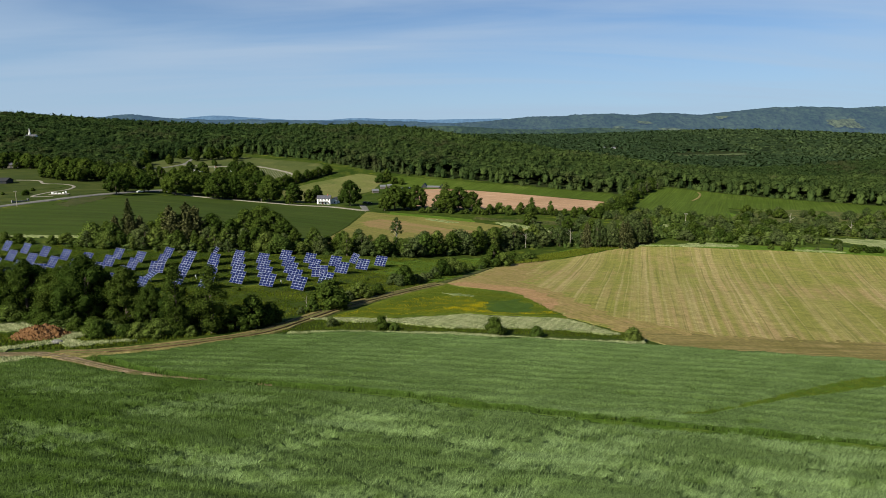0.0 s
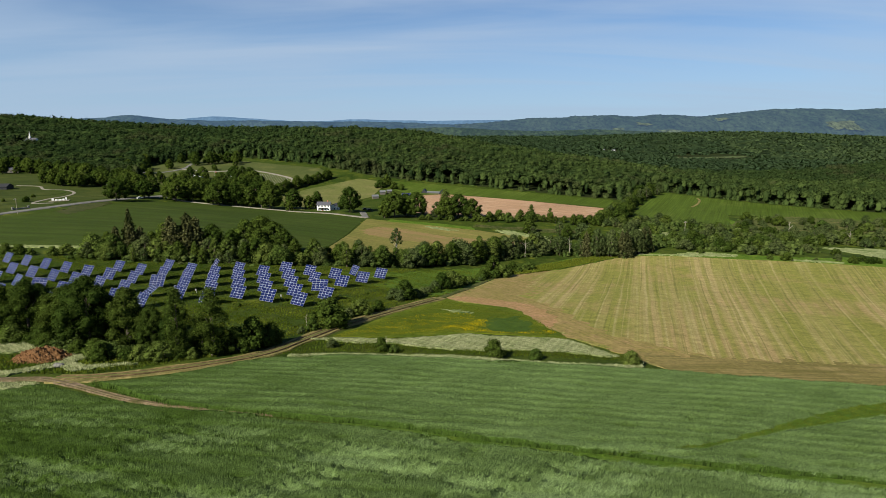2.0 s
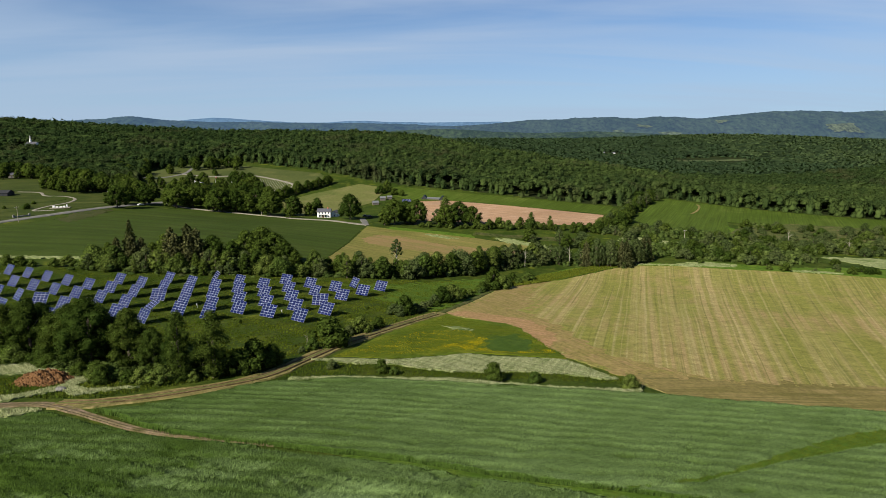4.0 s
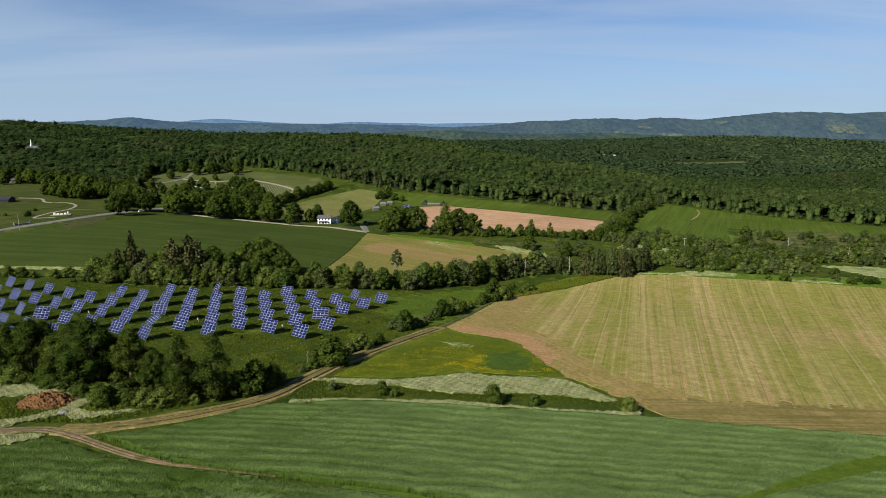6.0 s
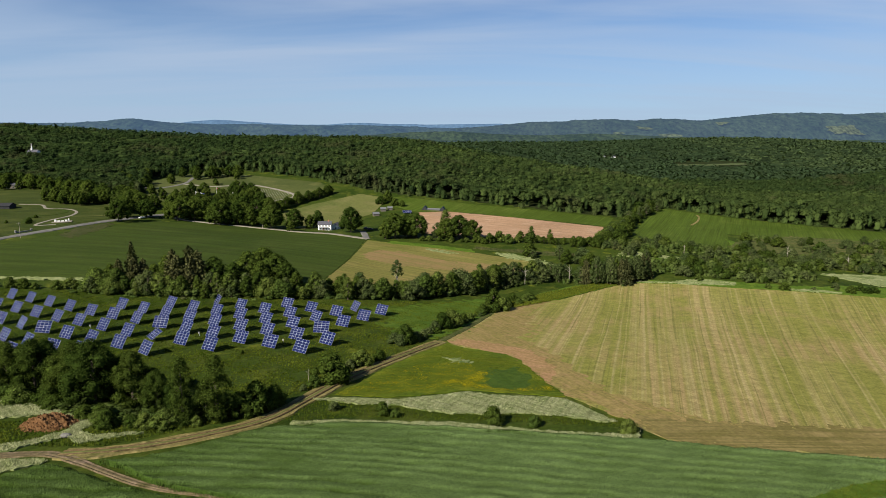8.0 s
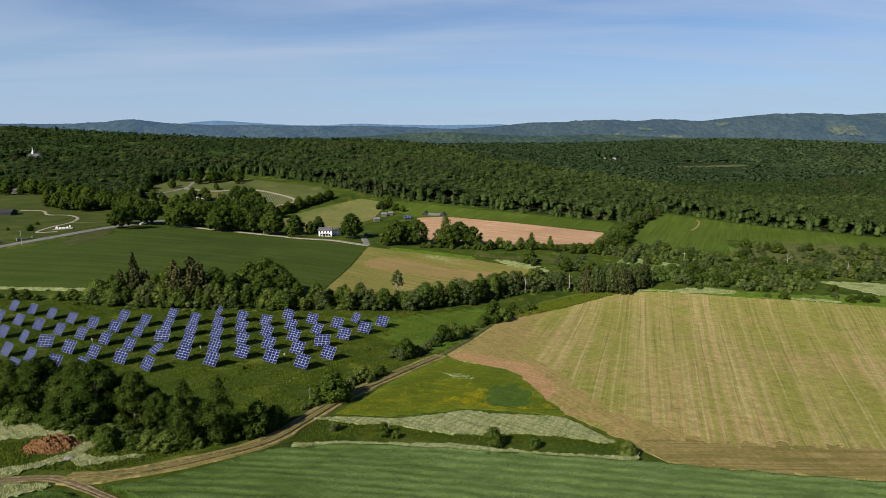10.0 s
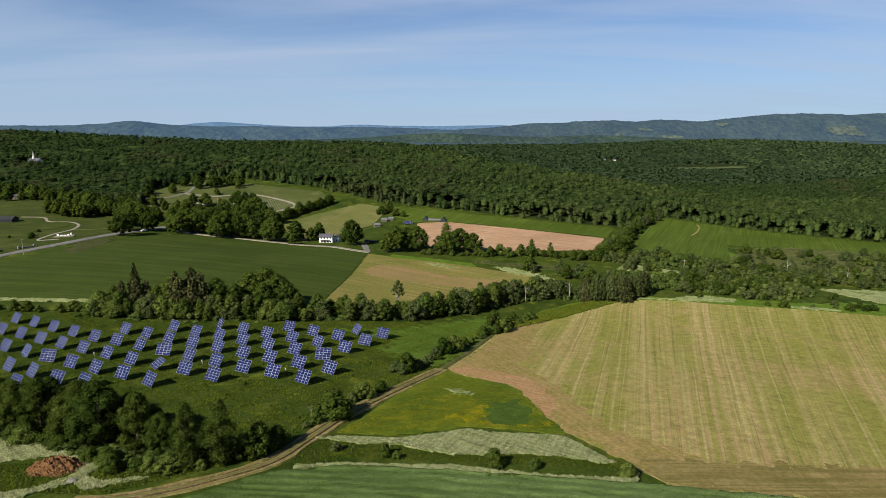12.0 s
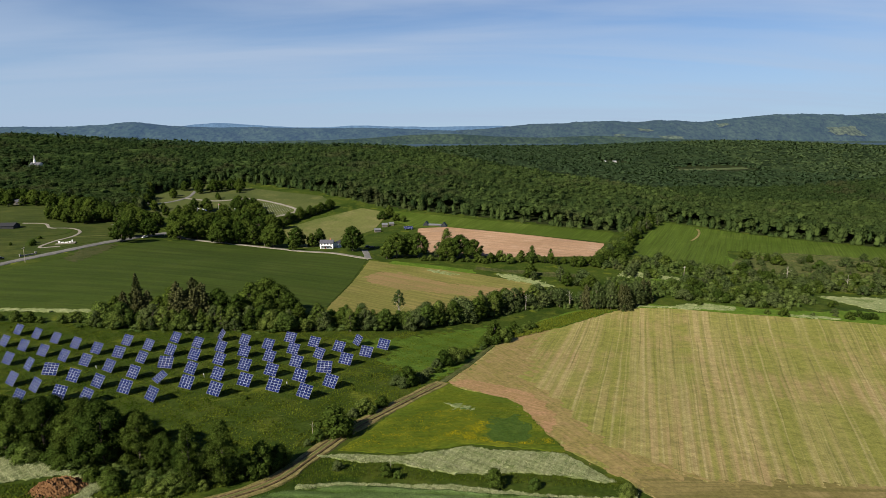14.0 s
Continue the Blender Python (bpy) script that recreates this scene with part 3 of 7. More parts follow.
def drill(x, y):
    """Rows left by the seed drill, -1 to 0.4: each rises steeply on its near side and sinks slowly behind, broken and uneven."""
    turn = (y * 0.99 + x * 0.1) * 0.3 + 0.45 * wobble(x * 0.3, y, 15, 3) + 0.16 * wobble(x * 0.6, y, 4, 7)
    p = turn - np.floor(turn)
    front = np.clip(1 - np.abs(p - 0.1) / 0.17, 0, 1) + np.clip((p - 0.93) / 0.17, 0, 1)
    return (0.4 - 1.4 * np.clip(front, 0, 1) - 0.3 * p) * np.clip(0.75 + 0.9 * wobble(x * 0.5, y, 7, 5), 0.12, 1)


def laid(x, y):
    """How far the wind has laid the crop, 0 to 1, in ragged swaths."""
    band = np.exp(-((y - 64 + 0.12 * x) / 17.0) ** 4)
    s = 0.16 + 0.14 * np.clip(x / 20, -1.5, 1) + wobble(x * 0.45, y * 1.05, 6.5, 1) + 0.6 * wobble(x * 0.6, y * 1.4, 2.4, 4) + 0.5 * wobble(x, y * 1.5, 0.9, 9) + 0.35 * wobble(x, y, 0.4, 2)
    return np.clip(4.5 * (s - 0.12), 0, 1) * band


pit_rng = np.random.default_rng(11)
PITS = np.column_stack([pit_rng.uniform(-62, 50, 70), pit_rng.uniform(44, 92, 70), pit_rng.uniform(0.35, 0.8, 70)])


def pits(x, y):
    """Hollows where the standing crop has been beaten down to the ground, 0 to 1; rye_tone paints their shade."""
    x, y = np.asarray(x, float), np.asarray(y, float)
    out = np.zeros(np.broadcast(x, y).shape)
    for a, b, r in PITS:
        near = (np.abs(x - a) < 5 * r) & (np.abs(y - b) < 3 * r)
        if near.any():
            out[near] = np.maximum(out[near], np.exp(-(((x[near] - a) / (1.7 * r)) ** 2 + ((y[near] - b) / (0.8 * r)) ** 2)))
    return out


def in_lane(x, y):
    return np.clip(0.5 + outline_distance(x, y, LANE) / 1.2, 0, 1)


def rye_relief(x, y):
    """Wind-laid swaths and hollows in the standing crop."""
    return ((0.42 + 0.2 * np.clip((y - 78 + 0.1 * x) / 8, 0, 1)) * drill(x, y) - 0.58 * laid(x, y) - 0.7 * pits(x, y) - 0.75 * in_lane(x, y)
            + 0.09 * wobble(x, y, 1.3, 8) + 0.17 * wobble(x * 0.5, y, 4, 2))


# Shade of row fronts and pits is put into the tone; darker to the left.
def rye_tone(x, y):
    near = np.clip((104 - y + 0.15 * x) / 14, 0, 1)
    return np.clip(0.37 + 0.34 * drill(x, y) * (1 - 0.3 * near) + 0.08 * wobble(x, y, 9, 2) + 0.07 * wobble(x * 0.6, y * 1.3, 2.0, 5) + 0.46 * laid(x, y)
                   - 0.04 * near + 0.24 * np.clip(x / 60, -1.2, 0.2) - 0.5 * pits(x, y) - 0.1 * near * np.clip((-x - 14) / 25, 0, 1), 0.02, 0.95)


RYE_UPPER = CROP_TOP + [(140, 59.3), (90, 66.8), (58, 72.5), (51, 73.8), (44, 74.5), (37.5, 75.6), (30, 76.8), (23, 78.3), (16.5, 79.3), (9, 80.8), (1.3, 83.3), (-7, 85.9), (-15, 87.6), (-24, 89.8), (-33.4, 91.9), (-43.1, 94.4), (-50.4, 98.4), (-55.9, 102.6), (-60.4, 105.2)]
RYE_LOWER = [(-83, 98), (-75.3, 98.6), (-72, 102), (-68.9, 103.4), (-62.9, 100.2), (-57, 96.8), (-51.9, 94.3), (-46.1, 91.9), (-36, 89.9), (-24, 87), (-15, 84.8), (-7, 83.1), (1.3, 80.5), (9, 78), (16.5, 76.5), (23, 75.5), (30, 74), (37.5, 72.8), (44, 71.7), (51, 71), (58, 69.7), (90, 64), (140, 56.5), (140, 42), (-95, 42), (-95, 98)]
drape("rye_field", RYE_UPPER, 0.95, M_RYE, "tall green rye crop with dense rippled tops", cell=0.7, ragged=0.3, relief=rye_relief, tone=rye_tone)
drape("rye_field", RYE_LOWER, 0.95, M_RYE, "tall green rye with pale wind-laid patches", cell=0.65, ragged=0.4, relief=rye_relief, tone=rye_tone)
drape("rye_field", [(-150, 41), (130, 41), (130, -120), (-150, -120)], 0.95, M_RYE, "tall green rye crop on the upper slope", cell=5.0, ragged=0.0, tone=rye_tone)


drape("grass_lane", LANE, 0.5, M_LANE, "bright lush grass wedge crossing the rye", "grass", 0.7, 0.5, lambda x, y: 0.08 * wobble(x, y, 1.3, 4))

ribbon("grass_seam", [(-15, 86.3), (-7, 84.6), (1.3, 82), (9, 79.5), (16.5, 78), (23, 77), (30, 75.5), (37.5, 74.3), (44, 73.2), (51, 72.5), (58, 71.2), (90, 65.5)], 1.7, M_LANE, "bright grass seam between the rye fields", "grass", 0.3)
HAY = [(1.3, 207.9), (9.4, 227.9), (20.4, 260.1), (30.9, 291.6), (48.2, 316.8), (65.8, 332.2), (85.9, 338.9), (100.2, 345), (108.4, 349.2), (131.6, 344), (157.1, 330.3), (183.2, 322.2), (208, 314.1), (224.5, 309.2), (300, 284), (320, 200), (200, 108), (140, 110.6), (112, 115.1), (86.8, 117.4), (79.6, 117.9), (68.6, 118.1), (57.9, 119.3), (47.3, 121), (43.3, 127.9), (42.5, 130.8), (40.1, 136), (35.5, 141.9), (31.8, 147.6), (29, 155.9), (26.8, 166.1), (25.5, 173.9), (24.1, 182.5), (20.5, 189.7), (13.5, 194.1), (6.3, 198.1)]
hay_sheet = drape("hay_field", HAY, 0.06, M_HAY, "freshly mown hay field in pale straw and green stripes", cell=2.0, ragged=0.5)
mark_rows(hay_sheet)
drape("field_margin", [(2, 204), (8, 221), (18, 245), (23, 238), (24, 222), (30, 206), (36, 190), (38, 172), (42, 154), (52, 142), (62, 133), (75, 129), (70, 124.5), (54, 125.5), (45, 128.5), (40, 136), (31.5, 148.5), (28.5, 157), (25, 175), (13, 195)],
      0.09, M_BARE, "bare tawny turning strip round the hay field", cell=1.0, ragged=2.6)
drape("field_margin", [(5, 214), (12, 235), (22, 264), (33, 293), (46, 312), (58, 322), (56, 310), (46, 292), (39, 268), (36, 244), (33, 222), (26, 214)], 0.075, M_BARE, "tawny worn hay along the field's side", cell=1.2, ragged=8.0)
drape("field_margin", [(44, 129.5), (45.7, 135.4), (53.1, 134.7), (65.4, 133.5), (78.3, 134), (91.5, 134.7), (100.6, 135.1), (130, 122), (200, 119), (200, 108), (140, 110.6), (112, 115.1), (86.8, 117.4), (79.6, 117.9), (68.6, 118.1), (57.9, 119.3), (47.3, 121)], 0.11, M_TURN,
      "brownish raked strip along the hay field's lower edge", cell=0.9, ragged=3.0)
drape("bare_soil_patch", [(2, 205), (5, 211), (12, 208), (22, 201), (30, 191), (32, 178), (32, 168), (28.5, 158), (26.5, 166), (25, 176), (20.8, 188), (12.5, 194)], 0.13, M_RED, "worn patch of bare pinkish soil", cell=0.8, ragged=1.8)
drape("flower_meadow", [(-26.5, 147), (-20.8, 158.9), (-14.5, 176.1), (-5, 197.6), (0.7, 207.2), (5.7, 197.8), (12.9, 193.8), (19.9, 189.4), (23.5, 182.2), (24.9, 173.6), (26.2, 165.8), (28.4, 155.6), (31.2, 147.3), (20, 149), (8, 151.5), (-3, 147.5), (-12, 145), (-23, 146)], 0.15, M_YELLOW,
      "green wedge of meadow dotted with yellow flowers", cell=1.0, ragged=0.6, relief=lambda x, y: 0.05 * wobble(x, y, 1.2, 3))
drape("clover_patch", [(13, 169), (21, 173), (24, 163), (22.5, 153), (14, 153), (10.5, 157), (12, 162)], 0.2, M_CLOVER, "blue-green patch of clover among the flowers", cell=0.7, ragged=2.4)
STRIP_A = [(-32, 142.9), (-23.2, 143.9), (-12, 142.6), (-3.7, 145.2), (2.6, 147.8), (6.3, 149.7), (11.8, 147), (20.3, 146.7), (30, 145.8), (33.1, 140.4), (36.4, 134.5), (39.3, 130.8), (34.9, 131), (27.7, 133.4), (18.8, 135), (10.8, 133.7), (1.7, 133.7), (-11.7, 139), (-19.8, 139.6)]
STRIP_B = [(-31.8, 124.3), (-21.7, 126.3), (-9.7, 125.4), (2, 124.3), (13.6, 122.7), (25, 121.9), (36.2, 120.8), (40.5, 121), (42, 125), (40.5, 122.5), (36.2, 122.6), (25, 122.6), (13.6, 124.2), (2, 126.8), (-9.7, 126.6), (-21.7, 127.5), (-31.8, 126.1)]
tuft = lambda x, y: 0.16 * wobble(x, y, 2.5, 2) + 0.16 * wobble(x, y, 0.9, 5)
drape("seeding_grass_strip", STRIP_A, 0.35, M_WHITE,
      "dense pale strip of tall seeding weeds", "weeds", 0.7, 0.7, tuft)
drape("seeding_grass_strip", STRIP_B, 0.75, M_WHITE, "pale ragged line of seeding weeds beside the rye", "weeds", 0.6, 0.8, tuft)
drape("seeding_grass_patch", [(-128, 150), (-110, 147), (-95, 139.5), (-87, 135), (-80, 131), (-74, 127), (-76, 121), (-86, 133), (-94, 131.5), (-100, 128), (-120, 130)], 0.25, M_WHITE,
      "pale patch of seeding grass beside the trees", "weeds", 0.8, 1.0, tuft)
drape("seeding_grass_strip", [(-90, 110.5), (-83, 111), (-80.5, 115.5), (-76, 118.5), (-71.4, 114.6), (-68.7, 117.6), (-60.8, 121.3), (-63.9, 121.2), (-72, 119.5), (-75, 122.5), (-75.4, 126.1), (-78.6, 122), (-82, 117), (-90, 113)], 0.25, M_WHITE,
      "pale grass verge beside the farm track", "weeds", 0.7, 0.8, tuft)

GREEN = [(-300, 360), (-266, 376), (-244, 424), (-228, 495), (-198, 498), (-166, 497), (-130, 483), (-98, 473), (-57, 461), (-58, 380), (-62, 319), (-107, 301), (-157, 289), (-214, 294), (-330, 300)]
drape("green_field", GREEN, 0.14, M_CROP, "broad dark green field of young crop", cell=4.0, ragged=0.5)
drape("stubble_field", [(-55, 456), (-27, 444), (25, 424), (58, 405), (50, 352), (4, 324), (-60, 312), (-61, 322), (-57, 380)], 0.25, M_STUBBLE,
      "tawny stubble field, greenish towards its edges", cell=3.0, ragged=0.5)
drape("mown_band", [(-51, 401), (-44, 418), (-30, 419), (0, 399), (29, 394), (51, 391), (48, 376), (21, 371), (0, 374), (-29, 376), (-48, 386)], 0.32, M_RUST, "rusty mown band across the stubble", cell=2.0, ragged=4.0)
drape("bare_crop_patch", [(-250, 408), (-257, 440), (-246, 466), (-240, 450), (-238, 427), (-237, 398)], 0.19, M_ROWS, "thin brownish patch in the young crop", cell=2.0, ragged=4.0)
drape("pasture", [(-153, 593), (-129, 633), (-88, 675), (-58, 656), (-66, 590), (-89, 555), (-100, 522), (-114, 503), (-130, 530)], 0.2, M_PASTURE,
      "pale green pasture on a gentle slope", cell=4.0, ragged=0.6)
drape("ploughed_field", [(-25, 592), (2, 595), (74, 565), (139, 539), (118, 486), (49, 476), (-21, 495)], 0.2, M_PINK,
      "ploughed field of bare pinkish red soil", cell=3.0, ragged=0.6)
drape("grass_strip", [(-52, 662), (36, 626), (160, 588), (143, 545), (74, 569), (3, 599), (-26, 597), (-48, 622)], 0.2, M_CROP_R,
      "green grass strip along the wood's edge", cell=4.0, ragged=0.6)
drape("green_field", [(224, 655), (170, 545), (150, 500), (181, 482), (213, 456), (240, 528), (290, 512), (350, 488), (520, 400), (560, 420), (381, 532), (301, 587)], 0.25, M_CROP_R,
      "sloping green field below the wood", cell=4.0, ragged=0.8)
drape("lawn", [(-330, 300), (-300, 360), (-275, 400), (-262, 440), (-246, 500), (-262, 560), (-322, 606), (-372, 634), (-470, 640), (-470, 400)], 0.1, M_LAWN,
      "mown lawn beside the road", cell=5.0, ragged=0.4)
drape("cemetery_lawn", [(-330, 700), (-310, 640), (-255, 590), (-200, 585), (-160, 600), (-136, 650), (-122, 690), (-140, 728), (-190, 748), (-250, 780), (-290, 820), (-316, 780)], 0.1, M_DRY_LAWN,
      "mown cemetery lawn among trees", cell=5.0, ragged=0.4)
drape("seeding_grass_patch", [(226, 372), (240, 338), (300, 322), (320, 345), (262, 372)], 0.3, M_WHITE, "pale seeding grass in a marshy clearing", "weeds", 1.5, 3.0, tuft)
drape("seeding_grass_patch", [(130.3, 349.3), (139.9, 353.4), (151.4, 353.6), (164.7, 343.5), (159.2, 336.3), (144.3, 340.1), (131.2, 342.9)], 0.3, M_WHITE, "pale grass along the hay field's far edge", "weeds", 1.0, 1.2, tuft)
drape("seeding_grass_patch", [(36, 428), (46, 426), (66, 408), (72, 398), (60, 396), (57, 404), (42, 414)], 0.3, M_WHITE, "pale grass bend beside the stubble field", "weeds", 1.2, 3.0, tuft)
drape("seeding_grass_patch", [(-14, 436), (-2, 430), (10, 422), (6, 419), (-7, 425)], 0.3, M_WHITE, "pale weeds on the verge above the stubble", "weeds", 1.0, 1.5, tuft)
drape("seeding_grass_patch", [(0, 183), (7.5, 183), (8.5, 176.5), (3, 178)], 0.2, M_WHITE, "small white flowering patch in the meadow", "weeds", 0.6, 1.5, tuft)
drape("seeding_grass_strip", [(-94, 106), (-81.7, 107.3), (-73.8, 107.8), (-72.1, 106.5), (-75.1, 104), (-77.5, 101.6), (-94, 100)], 0.25, M_WHITE, "pale weeds between the dirt track and the rye", "weeds", 0.7, 0.8, tuft)
drape("seeding_grass_patch", [(120, 425), (165, 405), (172, 412), (130, 440)], 0.3, M_WHITE, "pale grass opening among willow scrub", "weeds", 1.2, 3.0, tuft)
drape("lush_verge", [(42, 296), (58, 308), (72, 322), (86, 335), (100, 346), (92, 350), (72, 343), (54, 326), (38, 306)], 0.4, M_LUSH, "bright lush grass beside the hay field", "grass", 1.5, 1.0)
drape("lush_verge", [(113.7, 358), (133, 349), (150, 356), (166, 346), (187, 335), (209, 334), (226, 338), (300, 318), (310, 285), (300, 284.5), (224.5, 309.7), (208, 314.6), (183.2, 322.7), (157.1, 330.8), (131.6, 344.5), (108.4, 349.7)], 0.2, M_LUSH, "bright rank grass along the hay field's far edge", "grass", 1.5, 1.5, tuft)
drape("lush_meadow", [(-44, 262), (-22, 270), (6, 292), (22, 306), (38, 305), (29, 290), (19, 262), (8, 232), (0, 212), (-10, 214), (-24, 232), (-20, 250)], 0.1, M_LANE, "lush brighter grass at the meadow's upper end", "grass", 2.0, 7.0)
drape("seeding_grass_patch", [(184, 326.5), (196, 325), (207, 319), (204, 316.5), (195, 319.5), (184, 323.3)], 0.45, M_WHITE, "pale weeds before the willow scrub", "weeds", 1.0, 1.8, tuft)
drape("seeding_grass_patch", [(110, 353), (120, 351), (131, 347.5), (131.5, 345), (120, 348), (110, 350)], 0.45, M_WHITE, "thin pale weeds at the hay field's corner", "weeds", 0.8, 0.8, tuft)
drape("lush_verge", [(-40, 447), (-10, 437), (22, 427), (20, 436), (-8, 447), (-38, 457)], 0.3, M_LUSH, "lush green verge above the stubble field", "grass", 2.0, 1.0)

drape("seeding_grass_patch", [(-214.8, 291.6), (-195.4, 290.7), (-179, 290.3), (-165, 290.2), (-163, 286.6), (-176.3, 285.6), (-192.3, 285.9), (-211.3, 286.6)], 0.4, M_WHITE, "pale weeds along the meadow's far hedge", "weeds", 1.2, 1.5, tuft)

WET_MEADOW = [(215.8, 469.3), (238, 498.9), (288.8, 517.5), (319.5, 506.2), (344.5, 483.6), (346.9, 467.2), (311.9, 418.2), (303.7, 424), (272.7, 429.2), (241.6, 430), (216.9, 436)]
drape("rough_meadow", WET_MEADOW, 0.5, M_BRUSH, "olive brown brushy wet meadow", "meadow", 1.6, 2.5, lambda x, y: 0.35 * wobble(x, y, 2.2, 3) + 0.2 * wobble(x, y, 0.9, 1))
drape("lush_verge", [(128.2, 412.5), (143, 417.2), (154.9, 407.9), (148, 394.2), (132.4, 396.2)], 0.4, M_LUSH, "bright grass opening among willow scrub", "grass", 1.5, 2.0)
drape("lush_verge", [(228.2, 502.4), (234.5, 472.5), (220.2, 446.9), (213, 453.6)], 0.4, M_LUSH, "bright grass tongue at the crop's edge", "grass", 1.5, 2.0)

# ---- roads and tracks ----
ribbon("road", [(-330, 290), (-292, 352), (-279, 392), (-265, 431), (-253, 477), (-235, 536)], 6.5, M_ASPHALT, "grey two-lane country road", lift=0.35)
ribbon("gravel_lane", [(-235, 536), (-218, 517), (-204, 511), (-167, 505), (-130, 494), (-113, 487), (-87, 483), (-70, 472), (-55, 462)], 4.5, M_GRAVEL, "pale gravel lane beside the green field", lift=0.3)
ribbon("gravel_drive", [(-57, 464), (-60, 482), (-64, 500)], 4.5, M_ASPHALT, "gravel drive beside the farmhouse", lift=0.3)
ribbon("cemetery_road", [(-330, 668), (-300, 668), (-287, 704), (-294, 748)], 3.8, M_ASPHALT, "narrow paved cemetery road", lift=0.3)
ribbon("cemetery_road", [(-287, 700), (-251, 692), (-219, 708), (-183, 691), (-156, 665), (-170, 640), (-195, 628)], 3.6, M_GRAVEL, "curving pale cemetery road", lift=0.3)
ribbon("rough_grass_band", [(-298, 445), (-308, 464), (-309, 479), (-303, 486), (-301, 498), (-305, 509), (-318, 515)], 3.0, M_CROP, "dark unmown band curving over the lawn", "grass", 0.22)
ribbon("rough_grass_band", [(-281, 432), (-275, 437), (-271, 453), (-265, 469), (-260, 488)], 2.6, M_CROP, "dark unmown band beside the road", "grass", 0.22)
ribbon("footpath", [(-289, 485), (-276, 493), (-266, 504)], 1.6, M_PASTURE, "faint worn path across the lawn", "path", lift=0.24)
ribbon("footpath", [(-357, 531), (-339, 532), (-324, 515), (-309, 518), (-296, 508), (-289, 487), (-290, 462), (-287, 441), (-276, 447)], 2.2, M_GRAVEL, "winding pale gravel footpath over the lawn", "path", lift=0.25)
ribbon("farm_track", [(-72, 110.2), (-66.6, 110.2), (-63, 111.6), (-58.6, 113.5), (-54.2, 116), (-49.7, 118.9), (-45, 122.1), (-40.5, 126.4), (-36.9, 131.3), (-33.8, 140), (-26, 160), (-15, 180.5), (-5.5, 197.5), (-0.5, 206)], 5.0, M_STRAW, "rutted earth farm track with worn verges", "track", 0.3, 0.14)
ribbon("overgrown_track", [(-1.5, 204.5), (4, 218), (11, 236), (20, 264), (29, 291), (41, 309), (54, 324)], 2.4, M_BRUSH, "overgrown track in rough grass beside the hay", "track", 0.22, 0.1)
ribbon("wheel_track", [(250, 618), (247, 605), (236, 582), (223, 563)], 1.9, M_STRAW, "pale curved wheel track in the crop", "track", 0.4)
TRACK = smooth_line([(-72, 110.2), (-66.6, 110.2), (-63, 111.6), (-58.6, 113.5), (-54.2, 116), (-49.7, 118.9), (-45, 122.1), (-40.5, 126.4), (-36.9, 131.3), (-33.8, 140), (-26, 160), (-15, 180.5), (-5.5, 197.5), (-0.5, 206)])
side = np.gradient(TRACK, axis=0)
side = np.stack([-side[:, 1], side[:, 0]], 1) / np.linalg.norm(side, axis=1)[:, None]
for off in (-0.95, 0.95):
    ribbon("wheel_rut", [tuple(p) for p in (TRACK + side * off)[::5]], 0.55, M_RUT, "dark trodden wheel rut in the farm track", "track", 0.36, 0.05)
ribbon("grass_crown", [tuple(p) for p in TRACK[::5]], 0.6, M_PASTURE, "grassy crown between the wheel ruts", "grass", 0.37)
ribbon("farm_track", [(-112, 107.5), (-88.8, 108.7), (-77, 110.2), (-72.5, 109.6), (-66.6, 106.5), (-60.1, 102.5), (-54.4, 99.1), (-49.2, 96.4), (-43.5, 94.4), (-36, 92.8), (-26, 90.4)], 3.4, M_DIRT, "rutted brown earth track between the rye fields", "track", 0.3, 0.12, taper=0.88)


# ---- standing stalks, tussocks and flowers ----
def on_track(x, y):
    """1 on the bare farm track, where nothing grows, else 0."""
    d = np.full(len(x), 1e9)
    for a, b in np.vstack([TRACK[::2], smooth_line([(-112, 107.5), (-88.8, 108.7), (-77, 110.2), (-72.5, 109.6), (-66.6, 106.5), (-60.1, 102.5)])[::2]]):
        d = np.minimum(d, np.hypot(x - a, y - b))
    return (d < 2.3 + 0.5 * wobble(x, y, 1.5, 3)).astype(float)


